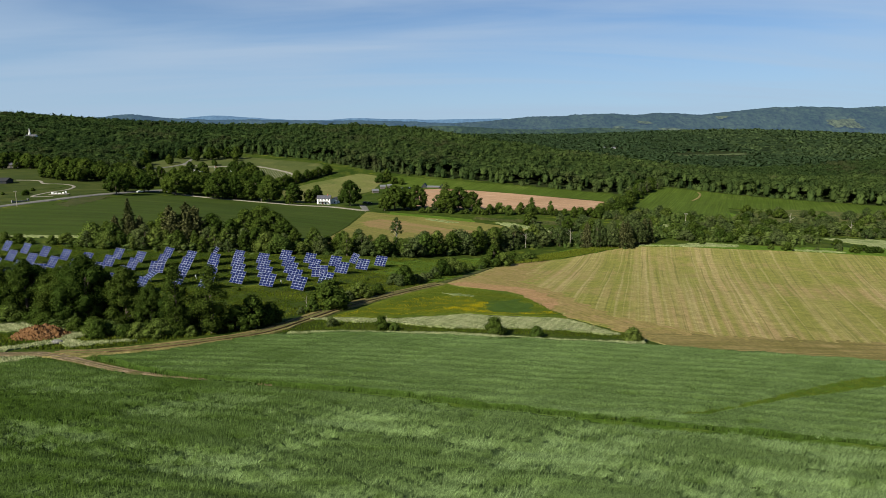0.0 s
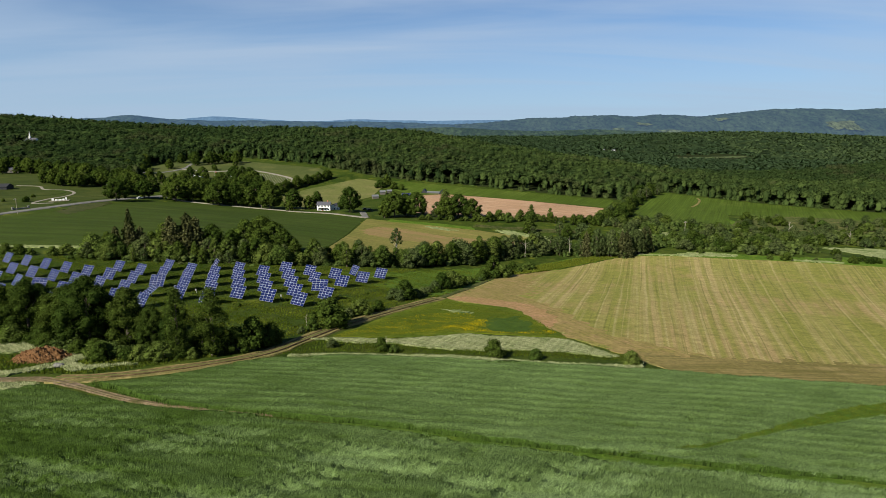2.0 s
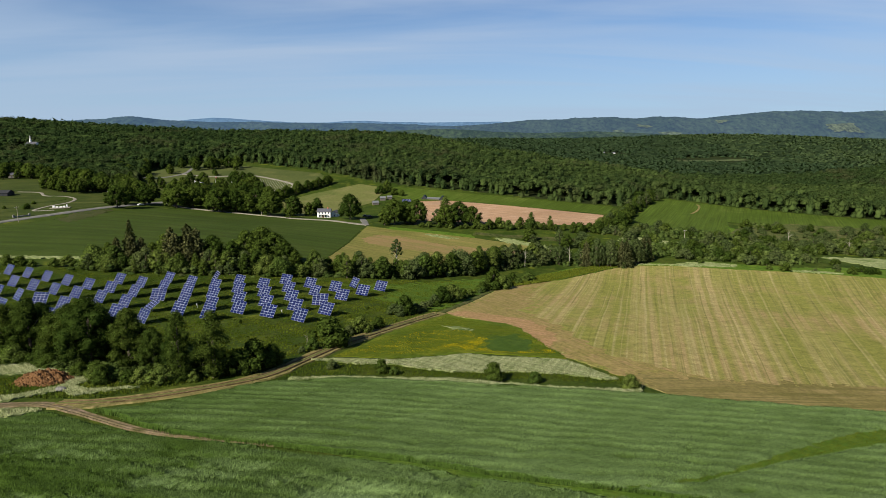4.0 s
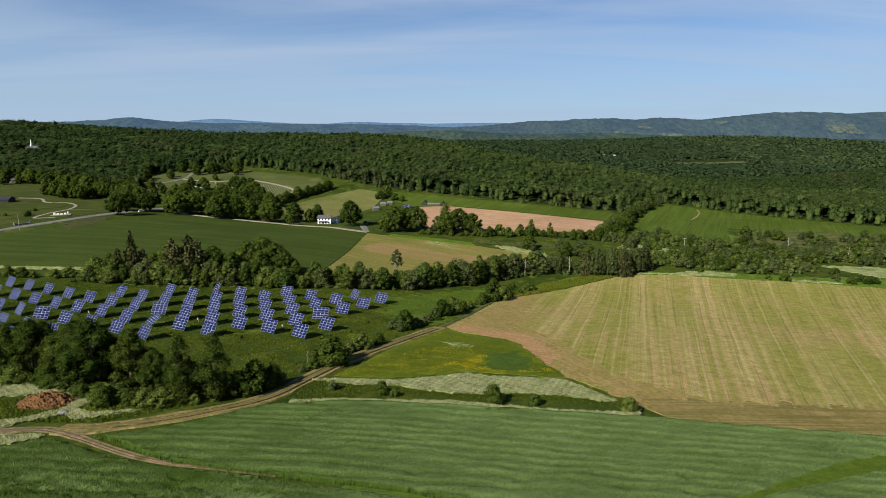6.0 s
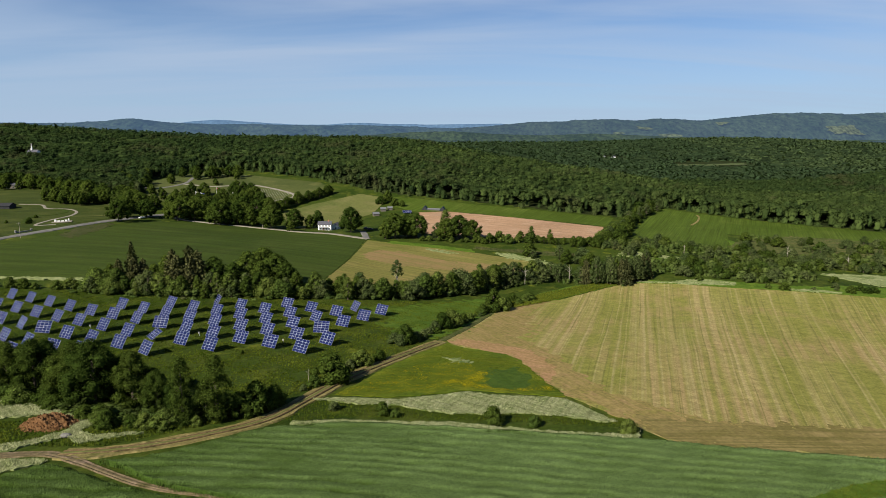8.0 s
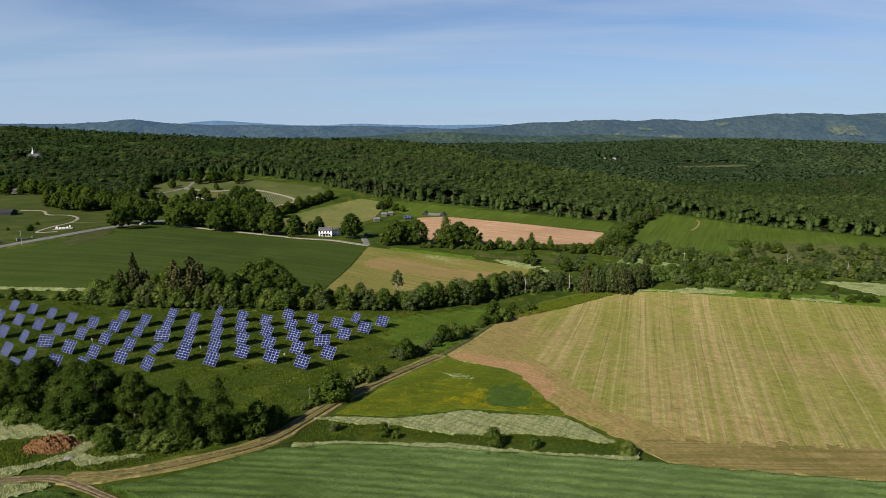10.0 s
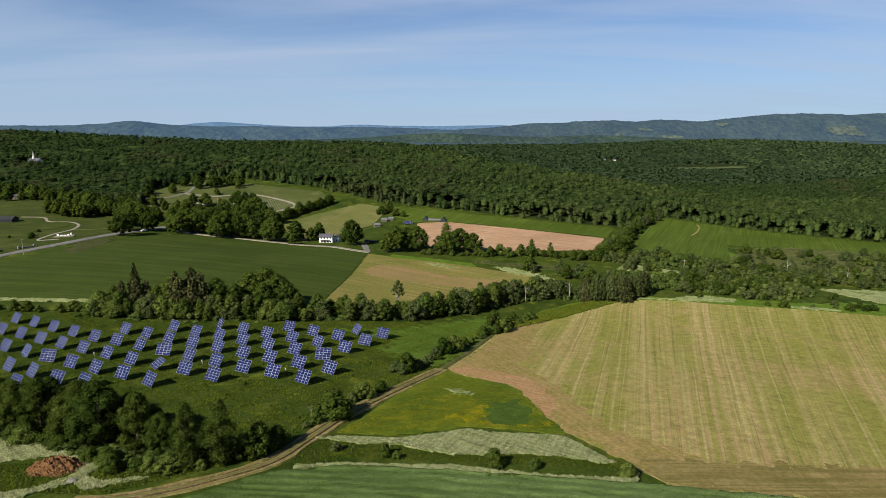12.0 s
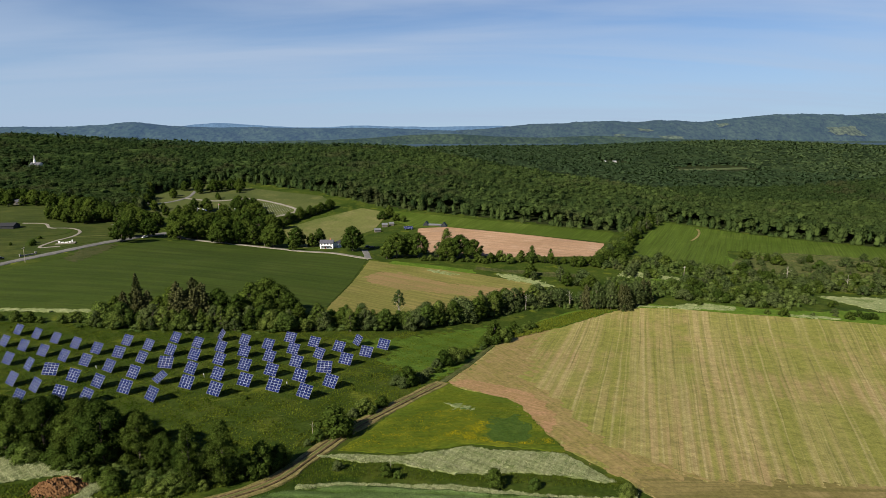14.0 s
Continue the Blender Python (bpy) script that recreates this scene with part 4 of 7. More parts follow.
def stalks(name, poly, density, tall, wide, lift, material, label, category, tone, seed, lean=0.5, relief=None, y_max=999, drop=None, rim=0, rough=0.14):
    """Many single tufts over an outline, leaning with the wind, as one object."""
    rng = np.random.default_rng(seed)
    x0, x1 = min(p[0] for p in poly), max(p[0] for p in poly)
    y0, y1 = max(40, min(p[1] for p in poly)), min(y_max, max(p[1] for p in poly))
    n = int((x1 - x0) * (y1 - y0) * density)
    x, y = rng.uniform(x0, x1, n), rng.uniform(y0, y1, n)
    keep = (np.abs(x) < 0.72 * y + 12) & (outline_distance(x, y, poly) + 0.5 * wobble(x, y, 1.5, seed) > 0.1)
    if drop is not None:
        keep &= rng.uniform(0, 1, n) > drop(x, y)
    x, y = x[keep], y[keep]
    n = len(x)
    z = height(x, y) + lift + (relief(x, y) if relief is not None else 0)
    if rim:
        ex, ey = [], []
        for (ax, ay), (bx, by) in zip(poly, poly[1:] + poly[:1]):
            m = int(math.hypot(bx - ax, by - ay) * rim)
            k = rng.uniform(0, 1, m)
            ex.append(ax + k * (bx - ax) + rng.normal(0, 0.35, m))
            ey.append(ay + k * (by - ay) + rng.normal(0, 0.35, m))
        ex, ey = np.concatenate(ex), np.concatenate(ey)
        ok = (np.abs(ex) < 0.72 * ey + 12) & (ey > 45)
        ex, ey = ex[ok], ey[ok]
        x, y, z = np.concatenate([x, ex]), np.concatenate([y, ey]), np.concatenate([z, height(ex, ey) + rng.uniform(0, 0.5, len(ex))])
        h = np.concatenate([rng.uniform(*tall, n), rng.uniform(0.5, 0.9, len(ex))])
        n = len(x)
    else:
        h = rng.uniform(*tall, n)
    w = rng.uniform(*wide, n)
    a = rng.uniform(0, np.pi, n)
    t = tone(x, y)
    # rim stalks get a dark tone, painting in the shade along the crop's edge
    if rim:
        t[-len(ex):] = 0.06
    bend = lean * (0.35 + 0.9 * t)
    dx = bend * h * (0.9 + 0.3 * wobble(x, y, 5, 3)) + rng.normal(0, 0.12, n) * h
    dy = bend * h * 0.35 * wobble(x, y, 7, 6) + rng.normal(0, 0.12, n) * h
    hz = h * np.sqrt(np.clip(1 - 0.5 * bend ** 2, 0.2, 1))
    ca, sa = np.cos(a) * w / 2, np.sin(a) * w / 2
    one, two, tip = np.stack([x - ca, y - sa, z], 1), np.stack([x + ca, y + sa, z], 1), np.stack([x + dx, y + dy, z + hz], 1)
    south = np.cross(two - one, tip - one)[:, 1] > 0
    one[south], two[south] = two[south].copy(), one[south].copy()
    v = np.stack([one, two, tip], 1)
    e = 0.35
    slope = (lambda p, q: relief(p, q)) if relief is not None else (lambda p, q: 0.2 * wobble(p, q, 2.0, seed))
    up = np.stack([-(slope(x + e, y) - slope(x - e, y)) / (2 * e), -(slope(x, y + e) - slope(x, y - e)) / (2 * e) - 0.25, np.ones(n)], 1) + rng.normal(0, rough, (n, 3))
    up /= np.linalg.norm(up, axis=1)[:, None]
    tones = np.clip(t + rng.normal(0, 0.035, n), 0.01, 0.98)
    ob = new(name, mesh_np(name, v.reshape(-1, 3), np.arange(3 * n).reshape(n, 3), material, tone=np.repeat(tones, 3), normals=np.repeat(up, 3, 0)))
    return tagged(ob, label, category, "", "stuff")


patches = lambda x, y: np.clip(0.36 + 0.26 * np.clip((x + 70) / 80, -0.7, 1) + 0.35 * wobble(x, y, 9, 2) + 0.25 * wobble(x, y, 2, 5), 0.02, 0.95)
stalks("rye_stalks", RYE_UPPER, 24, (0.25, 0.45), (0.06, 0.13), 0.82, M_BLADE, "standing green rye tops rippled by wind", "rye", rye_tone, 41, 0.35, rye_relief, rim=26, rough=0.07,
       drop=lambda x, y: np.clip(np.maximum(outline_distance(x, y, LANE) * 1.2, -1.1 * drill(x, y)), 0, 0.95))
stalks("grass_blades", LANE, 16, (0.15, 0.3), (0.06, 0.14), 0.5, M_TUSSOCK, "short bright grass of the lane", "grass", lambda x, y: np.clip(0.7 + 0.3 * wobble(x, y, 2, 3), 0, 0.97), 40, 0.3)
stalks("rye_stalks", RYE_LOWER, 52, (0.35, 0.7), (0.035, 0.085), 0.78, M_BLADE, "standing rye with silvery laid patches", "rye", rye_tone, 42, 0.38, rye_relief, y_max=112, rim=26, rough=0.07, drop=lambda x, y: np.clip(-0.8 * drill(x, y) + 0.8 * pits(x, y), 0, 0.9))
stalks("meadow_tussocks", [(-250, 160), (-130, 168), (-75, 150), (-48, 143), (-37, 144), (-26, 163), (-15, 184), (0, 210), (10, 240), (40, 300), (-20, 285), (-60, 275), (-110, 265), (-200, 270), (-260, 275)],
       5.0, (0.2, 0.5), (0.25, 0.6), 0.0, M_TUSSOCK, "rough meadow grass in uneven tussocks", "grass", patches, 43, 0.3, drop=lambda x, y: np.maximum(on_track(x, y), np.clip(0.4 - 0.7 * wobble(x, y, 6, 3), 0, 0.9)))
stalks("meadow_tussocks", [(-46, 123), (-20, 131), (40, 128), (44, 130), (30, 140), (10, 143), (-34, 142), (-38, 134)], 7, (0.2, 0.6), (0.12, 0.3), 0.0, M_TUSSOCK, "dark rank grass in the ditch", "grass",
       lambda x, y: 0.1 + 0.4 * patches(x, y), 44, 0.3, drop=on_track)
stalks("meadow_tussocks", [(-130, 104), (-90, 114), (-66, 114), (-40, 133), (-50, 130), (-62, 126), (-80, 130), (-130, 126)], 8, (0.2, 0.6), (0.15, 0.4), 0.0, M_TUSSOCK, "rough grass beside the farm track", "grass", patches, 45, 0.3, drop=on_track)
stalks("meadow_tussocks", [(1, 199.5), (13, 189), (24.5, 176), (30.5, 151), (20, 150), (8, 153), (-12, 147), (-27, 146)], 8, (0.1, 0.25), (0.12, 0.3), 0.12, M_TUSSOCK, "lush grass of the flower meadow", "grass", lambda x, y: np.clip(0.1 + 0.5 * patches(x, y), 0, 0.97), 46, 0.3,
       drop=lambda x, y: (outline_distance(x, y, [(13, 169), (21, 173), (24, 163), (22.5, 153), (14, 153), (10.5, 157), (12, 162)]) > 0) * 0.5)
stalks("yellow_flowers", [(-2, 157), (4, 161), (9, 168), (13, 168), (11, 158), (14, 153), (21, 153), (28, 156), (29, 152), (18, 151), (6, 153)], 20, (0.1, 0.2), (0.07, 0.15), 0.2, M_PETAL, "yellow flowers scattered in the meadow", "flowers",
       lambda x, y: 0.5 + 0.3 * wobble(x, y, 2, 1), 47, 0.2, drop=lambda x, y: np.clip(0.5 - 0.9 * wobble(x, y, 2.5, 4), 0.05, 0.97))
stalks("yellow_flowers", [(-26, 147), (-12, 148), (6, 154), (12, 160), (8, 178), (-6, 176), (-16, 162)], 9, (0.08, 0.18), (0.06, 0.13), 0.2, M_PETAL, "sparse yellow flowers in meadow grass", "flowers",
       lambda x, y: 0.4 + 0.3 * wobble(x, y, 2, 1), 48, 0.2, drop=lambda x, y: np.clip(0.6 - 0.9 * wobble(x * 0.5, y * 1.6, 3.5, 4), 0.1, 0.97))
stalks("meadow_tussocks", [(34, 284), (58, 308), (72, 322), (86, 335), (100, 346), (92, 352), (72, 340), (54, 324), (38, 305), (28, 286)], 5, (0.4, 1.0), (0.3, 0.7), 0.3, M_TUSSOCK, "bright ferny growth beside the hay field", "grass",
       lambda x, y: np.clip(0.55 + 0.5 * patches(x, y), 0, 0.97), 49, 0.3)
for k, (strip, dens) in enumerate(((STRIP_A, 40),
                                   (STRIP_B, 40),
                                   ([(-128, 150), (-110, 147), (-95, 139.5), (-87, 135), (-80, 131), (-74, 127), (-76, 121), (-86, 133), (-94, 131.5), (-100, 128), (-120, 130)], 26),
                                   ([(-90, 110.5), (-83, 111), (-80.5, 115.5), (-76, 118.5), (-71.4, 114.6), (-68.7, 117.6), (-60.8, 121.3), (-63.9, 121.2), (-72, 119.5), (-75, 122.5), (-75.4, 126.1), (-78.6, 122), (-82, 117), (-90, 113)], 28),
                                   ([(-94, 106), (-81.7, 107.3), (-73.8, 107.8), (-72.1, 106.5), (-75.1, 104), (-77.5, 101.6), (-94, 100)], 22))):
    stalks("seed_heads", strip, dens * 2.6, (0.2, 0.5), (0.06, 0.13), 0.65 if k == 1 else 0.2, M_SEED, "pale feathery seed heads of tall weeds", "weeds", lambda x, y: np.clip(0.58 + 0.4 * wobble(x, y, 0.8, 3) + 0.25 * wobble(x, y, 3, 1), 0.03, 0.97), 50 + k, 0.15, drop=on_track, rough=0.4)

# ---- trees ----
def tufts(rng, centres, radii, counts, size, flat=1.0, low=-0.35, tri=False, uneven=0.62):
    """Leaf tufts over the outside of several lobes: small bent pieces that look outwards."""
    c = np.repeat(centres, counts, 0)
    r = np.repeat(radii, counts, 0)
    n = len(c)
    d = rng.normal(size=(n, 3))
    d[:, 2] = np.where(d[:, 2] / np.linalg.norm(d, axis=1) < low, -d[:, 2], d[:, 2])
    d /= np.linalg.norm(d, axis=1)[:, None]
    pos = c + d * r[:, None] * rng.uniform(0.74, 1.2, (n, 1)) * np.array([1, 1, flat])
    nor = d + rng.normal(scale=0.3, size=(n, 3)) + np.array([0, 0, 0.15])
    nor /= np.linalg.norm(nor, axis=1)[:, None]
    a = np.cross(nor, rng.normal(size=(n, 3)))
    a /= np.linalg.norm(a, axis=1)[:, None]
    b = np.cross(nor, a)
    s = size * rng.uniform(0.6, 1.35, (n, 1))
    k = 3 if tri else 4
    ang = np.linspace(0, 2 * np.pi, k, endpoint=False)
    v = np.stack([pos + s * (a * math.cos(t) * rng.uniform(0.7, 1.2, (n, 1)) + b * math.sin(t) * rng.uniform(0.7, 1.2, (n, 1)) + nor * rng.uniform(-0.25, 0.25, (n, 1)))
                  for t in ang], 1)
    shade = d * np.array([1, 1, 1 / flat]) + rng.normal(scale=uneven, size=(n, 3)) + np.array([0, 0, 0.1])
    return v.reshape(-1, 3), np.arange(n * k).reshape(n, k), np.repeat(shade, k, 0)


def blob(centre, radius, flat=1.0, rings=4, sides=7, rng=None):
    """A small uneven closed body, to fill a lobe."""
    v = [np.array(centre) + np.array([0, 0, -radius * flat])]
    for i in range(1, rings):
        t = math.pi * i / rings
        for j in range(sides):
            p = 2 * math.pi * j / sides + i
            k = radius * (rng.uniform(0.85, 1.1) if rng is not None else 1)
            v.append(np.array(centre) + k * np.array([math.sin(t) * math.cos(p), math.sin(t) * math.sin(p), -math.cos(t) * flat]))
    v.append(np.array(centre) + np.array([0, 0, radius * flat]))
    f = [(0, 1 + (j + 1) % sides, 1 + j) for j in range(sides)]
    for i in range(rings - 2):
        a = 1 + i * sides
        for j in range(sides):
            k = (j + 1) % sides
            f += [(a + j, a + k, a + sides + k), (a + j, a + sides + k, a + sides + j)]
    last, a = len(v) - 1, 1 + (rings - 2) * sides
    f += [(last, a + j, a + (j + 1) % sides) for j in range(sides)]
    v = np.array(v)
    return v, np.array(f), (v - np.array(centre)) / radius


def joined(pieces):
    """Joins (vertices, faces, normals) pieces into vertices, triangles and quads, unit normals."""
    vs, ns, tri, quad, off = [], [], [], [], 0
    for v, f, n in pieces:
        vs.append(v)
        ns.append(n)
        (tri if f.shape[1] == 3 else quad).append(f + off)
        off += len(v)
    n = np.vstack(ns)
    return np.vstack(vs), [np.vstack(x) for x in (tri, quad) if x], n / np.maximum(np.linalg.norm(n, axis=1), 1e-6)[:, None]


def crown_lobes(rng, shape):
    """Places and sizes of the leafy masses of a tree one unit high."""
    if shape == "broad":
        base, top, wide, count, r = 0.18, 0.96, 0.53, 40, (0.09, 0.17)
    elif shape == "tall":
        base, top, wide, count, r = 0.1, 0.98, 0.25, 26, (0.07, 0.12)
    elif shape == "airy":
        base, top, wide, count, r = 0.14, 0.97, 0.4, 34, (0.06, 0.12)
    elif shape == "shrub":
        base, top, wide, count, r = 0.05, 0.95, 0.75, 15, (0.18, 0.29)
    else:
        base, top, wide, count, r = 0.1, 0.97, 0.42, 36, (0.08, 0.15)
    out = []
    for k in range(count):
        t = (k + rng.uniform(0.1, 0.9)) / count
        rad = rng.uniform(*r) * (1.05 - 0.35 * abs(t - 0.35))
        prof = math.sin(math.pi * min(1, 0.2 + 0.8 * t) ** 0.85) ** 0.6 if shape != "shrub" else math.cos(t * 1.35)
        reach = max(0.0, wide * prof - rad * 0.75) * rng.uniform(0.3, 1.0) ** 0.6
        ang = k * 2.4 + rng.uniform(-0.5, 0.5)
        out.append((reach * math.cos(ang), reach * math.sin(ang), min(max(base + (top - base) * t, rad * 0.8), 1.0 - rad * 0.85), rad))
    return np.array(out)


def leafy_crown(seed, shape, per_lobe, size):
    rng = np.random.default_rng(seed)
    lobes = crown_lobes(rng, shape)
    counts = np.maximum(8, (per_lobe * (lobes[:, 3] / lobes[:, 3].mean()) ** 2)).astype(int)
    pieces = [tufts(rng, lobes[:, :3], lobes[:, 3], counts, size, tri=True)]
    pieces += [blob(l[:3], l[3] * 0.78, 1.0, 3, 6, rng) for l in (lobes[::2] if shape in ("tall", "airy") else lobes)]
    v, f, n = joined(pieces)
    n = n + (0.22 if per_lobe > 200 else 0.4) * (v - np.array([0, 0, 0.5])) / 0.4
    return (v, f, n / np.linalg.norm(n, axis=1)[:, None]), lobes


def spruce_crown(seed, wide=0.2, whorls=16, pine=False):
    rng = np.random.default_rng(seed)
    pieces = []
    for w in range(whorls):
        t = w / (whorls - 1)
        z = 0.08 + 0.9 * t
        reach = wide * (1 - t) ** (0.75 if not pine else 0.45) * rng.uniform(0.7, 1.15) + 0.012
        boughs = int(6 + 5 * (1 - t))
        for b in range(boughs):
            a = 2 * math.pi * (b + rng.uniform(-0.35, 0.35)) / boughs + w
            k = reach * rng.uniform(0.65, 1.15)
            steps = max(3, int(k / 0.024))
            at = (np.arange(steps) + 0.6) / steps
            cen = np.stack([k * at * math.cos(a), k * at * math.sin(a), z - k * at * (0.38 if not pine else 0.12) + rng.normal(scale=0.006, size=steps)], 1)
            pieces.append(tufts(rng, cen, np.full(steps, 0.015), np.full(steps, 7 if pine else 5), 0.023 if pine else 0.019, low=-0.9))
    pieces.append(blob((0, 0, 0.45), wide * (0.5 if pine else 0.38), 1.5 if pine else 1.8, 6, 8, rng))
    return joined(pieces)


def trunk_mesh(name, lobes, thick=0.028, top=0.7, material=None):
    bm = bmesh.new()
    rod(bm, (0, 0, -0.03), (0.01, 0, top * 0.5), thick, thick * 0.7, 7)
    rod(bm, (0.01, 0, top * 0.5 - 0.01), (0, 0.01, top), thick * 0.7, thick * 0.25, 6)
    for l in lobes[::5]:
        z0 = max(0.12, l[2] * 0.6)
        rod(bm, (0.005, 0, z0), l[:3] * np.array([0.85, 0.85, 0.95]), thick * 0.4, thick * 0.12, 5)
    me = bpy.data.meshes.new(name)
    bm.to_mesh(me)
    bm.free()
    me.materials.append(material or M_BARK)
    return me


def tree_kind(name, shape, seed, material, label, category, per_lobe=75, size=0.03):
    """A tree one metre high at the origin; copies take their true height by scale."""
    root = tagged(new(name), label, category)
    if shape in ("spruce", "pine"):
        v, f, n = spruce_crown(seed, 0.27 if shape == "spruce" else 0.3, 20, shape == "pine")
        lobes = np.zeros((0, 4))
        part("trunk", trunk_mesh("trunk", lobes, 0.018, 0.96), None, root)
    else:
        (v, f, n), lobes = leafy_crown(seed, shape, per_lobe, size)
        part("trunk", trunk_mesh("trunk", lobes, 0.03 if shape != "shrub" else 0.02, 0.7 if shape != "shrub" else 0.45), None, root)
    part("crown", mesh_np("crown", v, f, material, tone=np.zeros(len(v)), normals=n), None, root)
    return root


KINDS = {
    "broad": [tree_kind("maple_tree", "broad", s, M_LEAF, "full dark green maple in summer leaf", "tree", 85, 0.022) for s in (1, 2, 3)],
    "oval": [tree_kind("broadleaf_tree", "oval", s, M_LEAF, "rounded green broadleaf tree in summer leaf", "tree", 82, 0.022) for s in (4, 5, 6)],
    "light": [tree_kind("aspen_tree", "oval", s, M_LEAF_PALE, "rounded light green aspen in summer leaf", "tree", 82, 0.022) for s in (30, 31)],
    "near": [tree_kind("maple_tree", sh, sd, M_LEAF_DARK, "full green maple with dense leafy boughs", "tree", 280, 0.0135) for sh, sd in (("oval", 24), ("broad", 25), ("oval", 26))],
    "near_tall": [tree_kind("ash_tree", "tall", sd, M_LEAF_DARK, "slender leafy ash, dark green, lit from one side", "tree", 260, 0.0115) for sd in (27, 28)],
    "tall": [tree_kind("ash_tree", "tall", s, M_LEAF_PALE, "slender light green tree in summer leaf", "tree", 110, 0.016) for s in (7, 8)],
    "willow": [tree_kind("willow_tree", "airy", s, M_WILLOW, "grey-green willow with loose foliage", "tree", 90, 0.019) for s in (9, 10)],
    "shrub": [tree_kind("shrub", "shrub", s, M_LEAF, "dense rounded dark green shrub", "shrub", 120, 0.04) for s in (11, 12, 13)],
    "pale_shrub": [tree_kind("shrub", "shrub", s, M_LEAF_PALE, "light green bushy shrub in rough grass", "shrub", 120, 0.04) for s in (14, 15)],
    "grey_shrub": [tree_kind("shrub", "shrub", s, M_WILLOW, "grey-green willow scrub bush", "shrub", 120, 0.04) for s in (16, 17)],
    "spruce": [tree_kind("spruce_tree", "spruce", s, M_NEEDLE, "dark pointed spruce with drooping boughs", "tree") for s in (18, 19)],
    "pine": [tree_kind("pine_tree", "pine", s, M_NEEDLE, "tall dark pine with layered boughs", "tree") for s in (20, 21)],
}
PLACED = set()
chance = random.Random(7)


def plant(kind, x, y, tall, wide=1.0, group="", label=""):
    """Sets one tree of that height on the ground; the first of each kind is the built one itself."""
    src = KINDS[kind][chance.randrange(len(KINDS[kind]))]
    m = Matrix.LocRotScale((x, y, ground_at(x, y) - 0.05), Euler((0, 0, chance.uniform(0, 6.28))), None)
    size = Vector((tall * wide, tall * wide * chance.uniform(0.92, 1.08), tall))
    if src.name in PLACED:
        ob = copy_thing(src, m)
    else:
        PLACED.add(src.name)
        ob = src
        ob.matrix_basis = m
    ob.scale = size
    if group or label:
        tagged(ob, label, "", group)
    return ob


def hedge(line, kinds, tall, gap, depth=3.0, group="", wide=(1.0, 1.35)):
    """Trees at uneven spacing along a line."""
    p = smooth_line(line, 0.5)
    s = np.concatenate([[0], np.cumsum(np.linalg.norm(np.diff(p, axis=0), axis=1))])
    at = chance.uniform(0, gap)
    while at < s[-1]:
        x, y = np.interp(at, s, p[:, 0]), np.interp(at, s, p[:, 1])
        plant(chance.choice(kinds), x + chance.gauss(0, depth * 0.4), y + chance.gauss(0, depth * 0.5), chance.uniform(*tall), chance.uniform(*wide), group)
        at += gap * chance.uniform(0.6, 1.4)


hedge([(-14, 198), (-8, 210), (-2, 224), (5, 238), (12, 254), (20, 272), (26, 284)], ["grey_shrub", "pale_shrub", "shrub"], (1.4, 4.2), 4.0, 3.5, "bushes beside the farm track")
# the wood between the near field and the solar panels
for x, y, h, k in ((-118, 158, 11, "near"), (-111, 153, 12, "near"), (-103, 156, 12, "near"), (-101, 148, 14, "near"), (-94, 153, 12, "near"), (-90, 144, 12.5, "near"), (-84, 148, 11.5, "near"),
                   (-81, 138.5, 16, "near"), (-77, 146, 11, "near"), (-72, 138, 13.5, "near"), (-68, 141, 8.5, "near"), (-55.5, 126.5, 15, "near_tall"), (-60, 134, 8, "near"), (-64.5, 134, 10, "near"),
                   (-49, 128.5, 14.8, "near_tall"), (-53, 133, 8, "near"), (-126, 162, 12, "near"), (-135, 168, 13, "near")):
    plant(k, x, y, h, chance.uniform(0.84, 1.06), "wood beside the solar panels")
hedge([(-78, 130), (-70, 126.5), (-60, 124.5), (-52, 126.5)], ["shrub", "pale_shrub"], (2.0, 4.0), 2.6, 2.0, "scrub under the trees")
hedge([(-112, 147), (-98, 141), (-88, 136)], ["shrub", "pale_shrub"], (2.5, 4.5), 3.0, 2.0, "scrub under the trees")
plant("shrub", -42.0, 134.0, 7.2, 1.0)
plant("shrub", -45.0, 131.5, 5.5, 1.0)
plant("shrub", -39.0, 138.0, 5.0, 1.1)
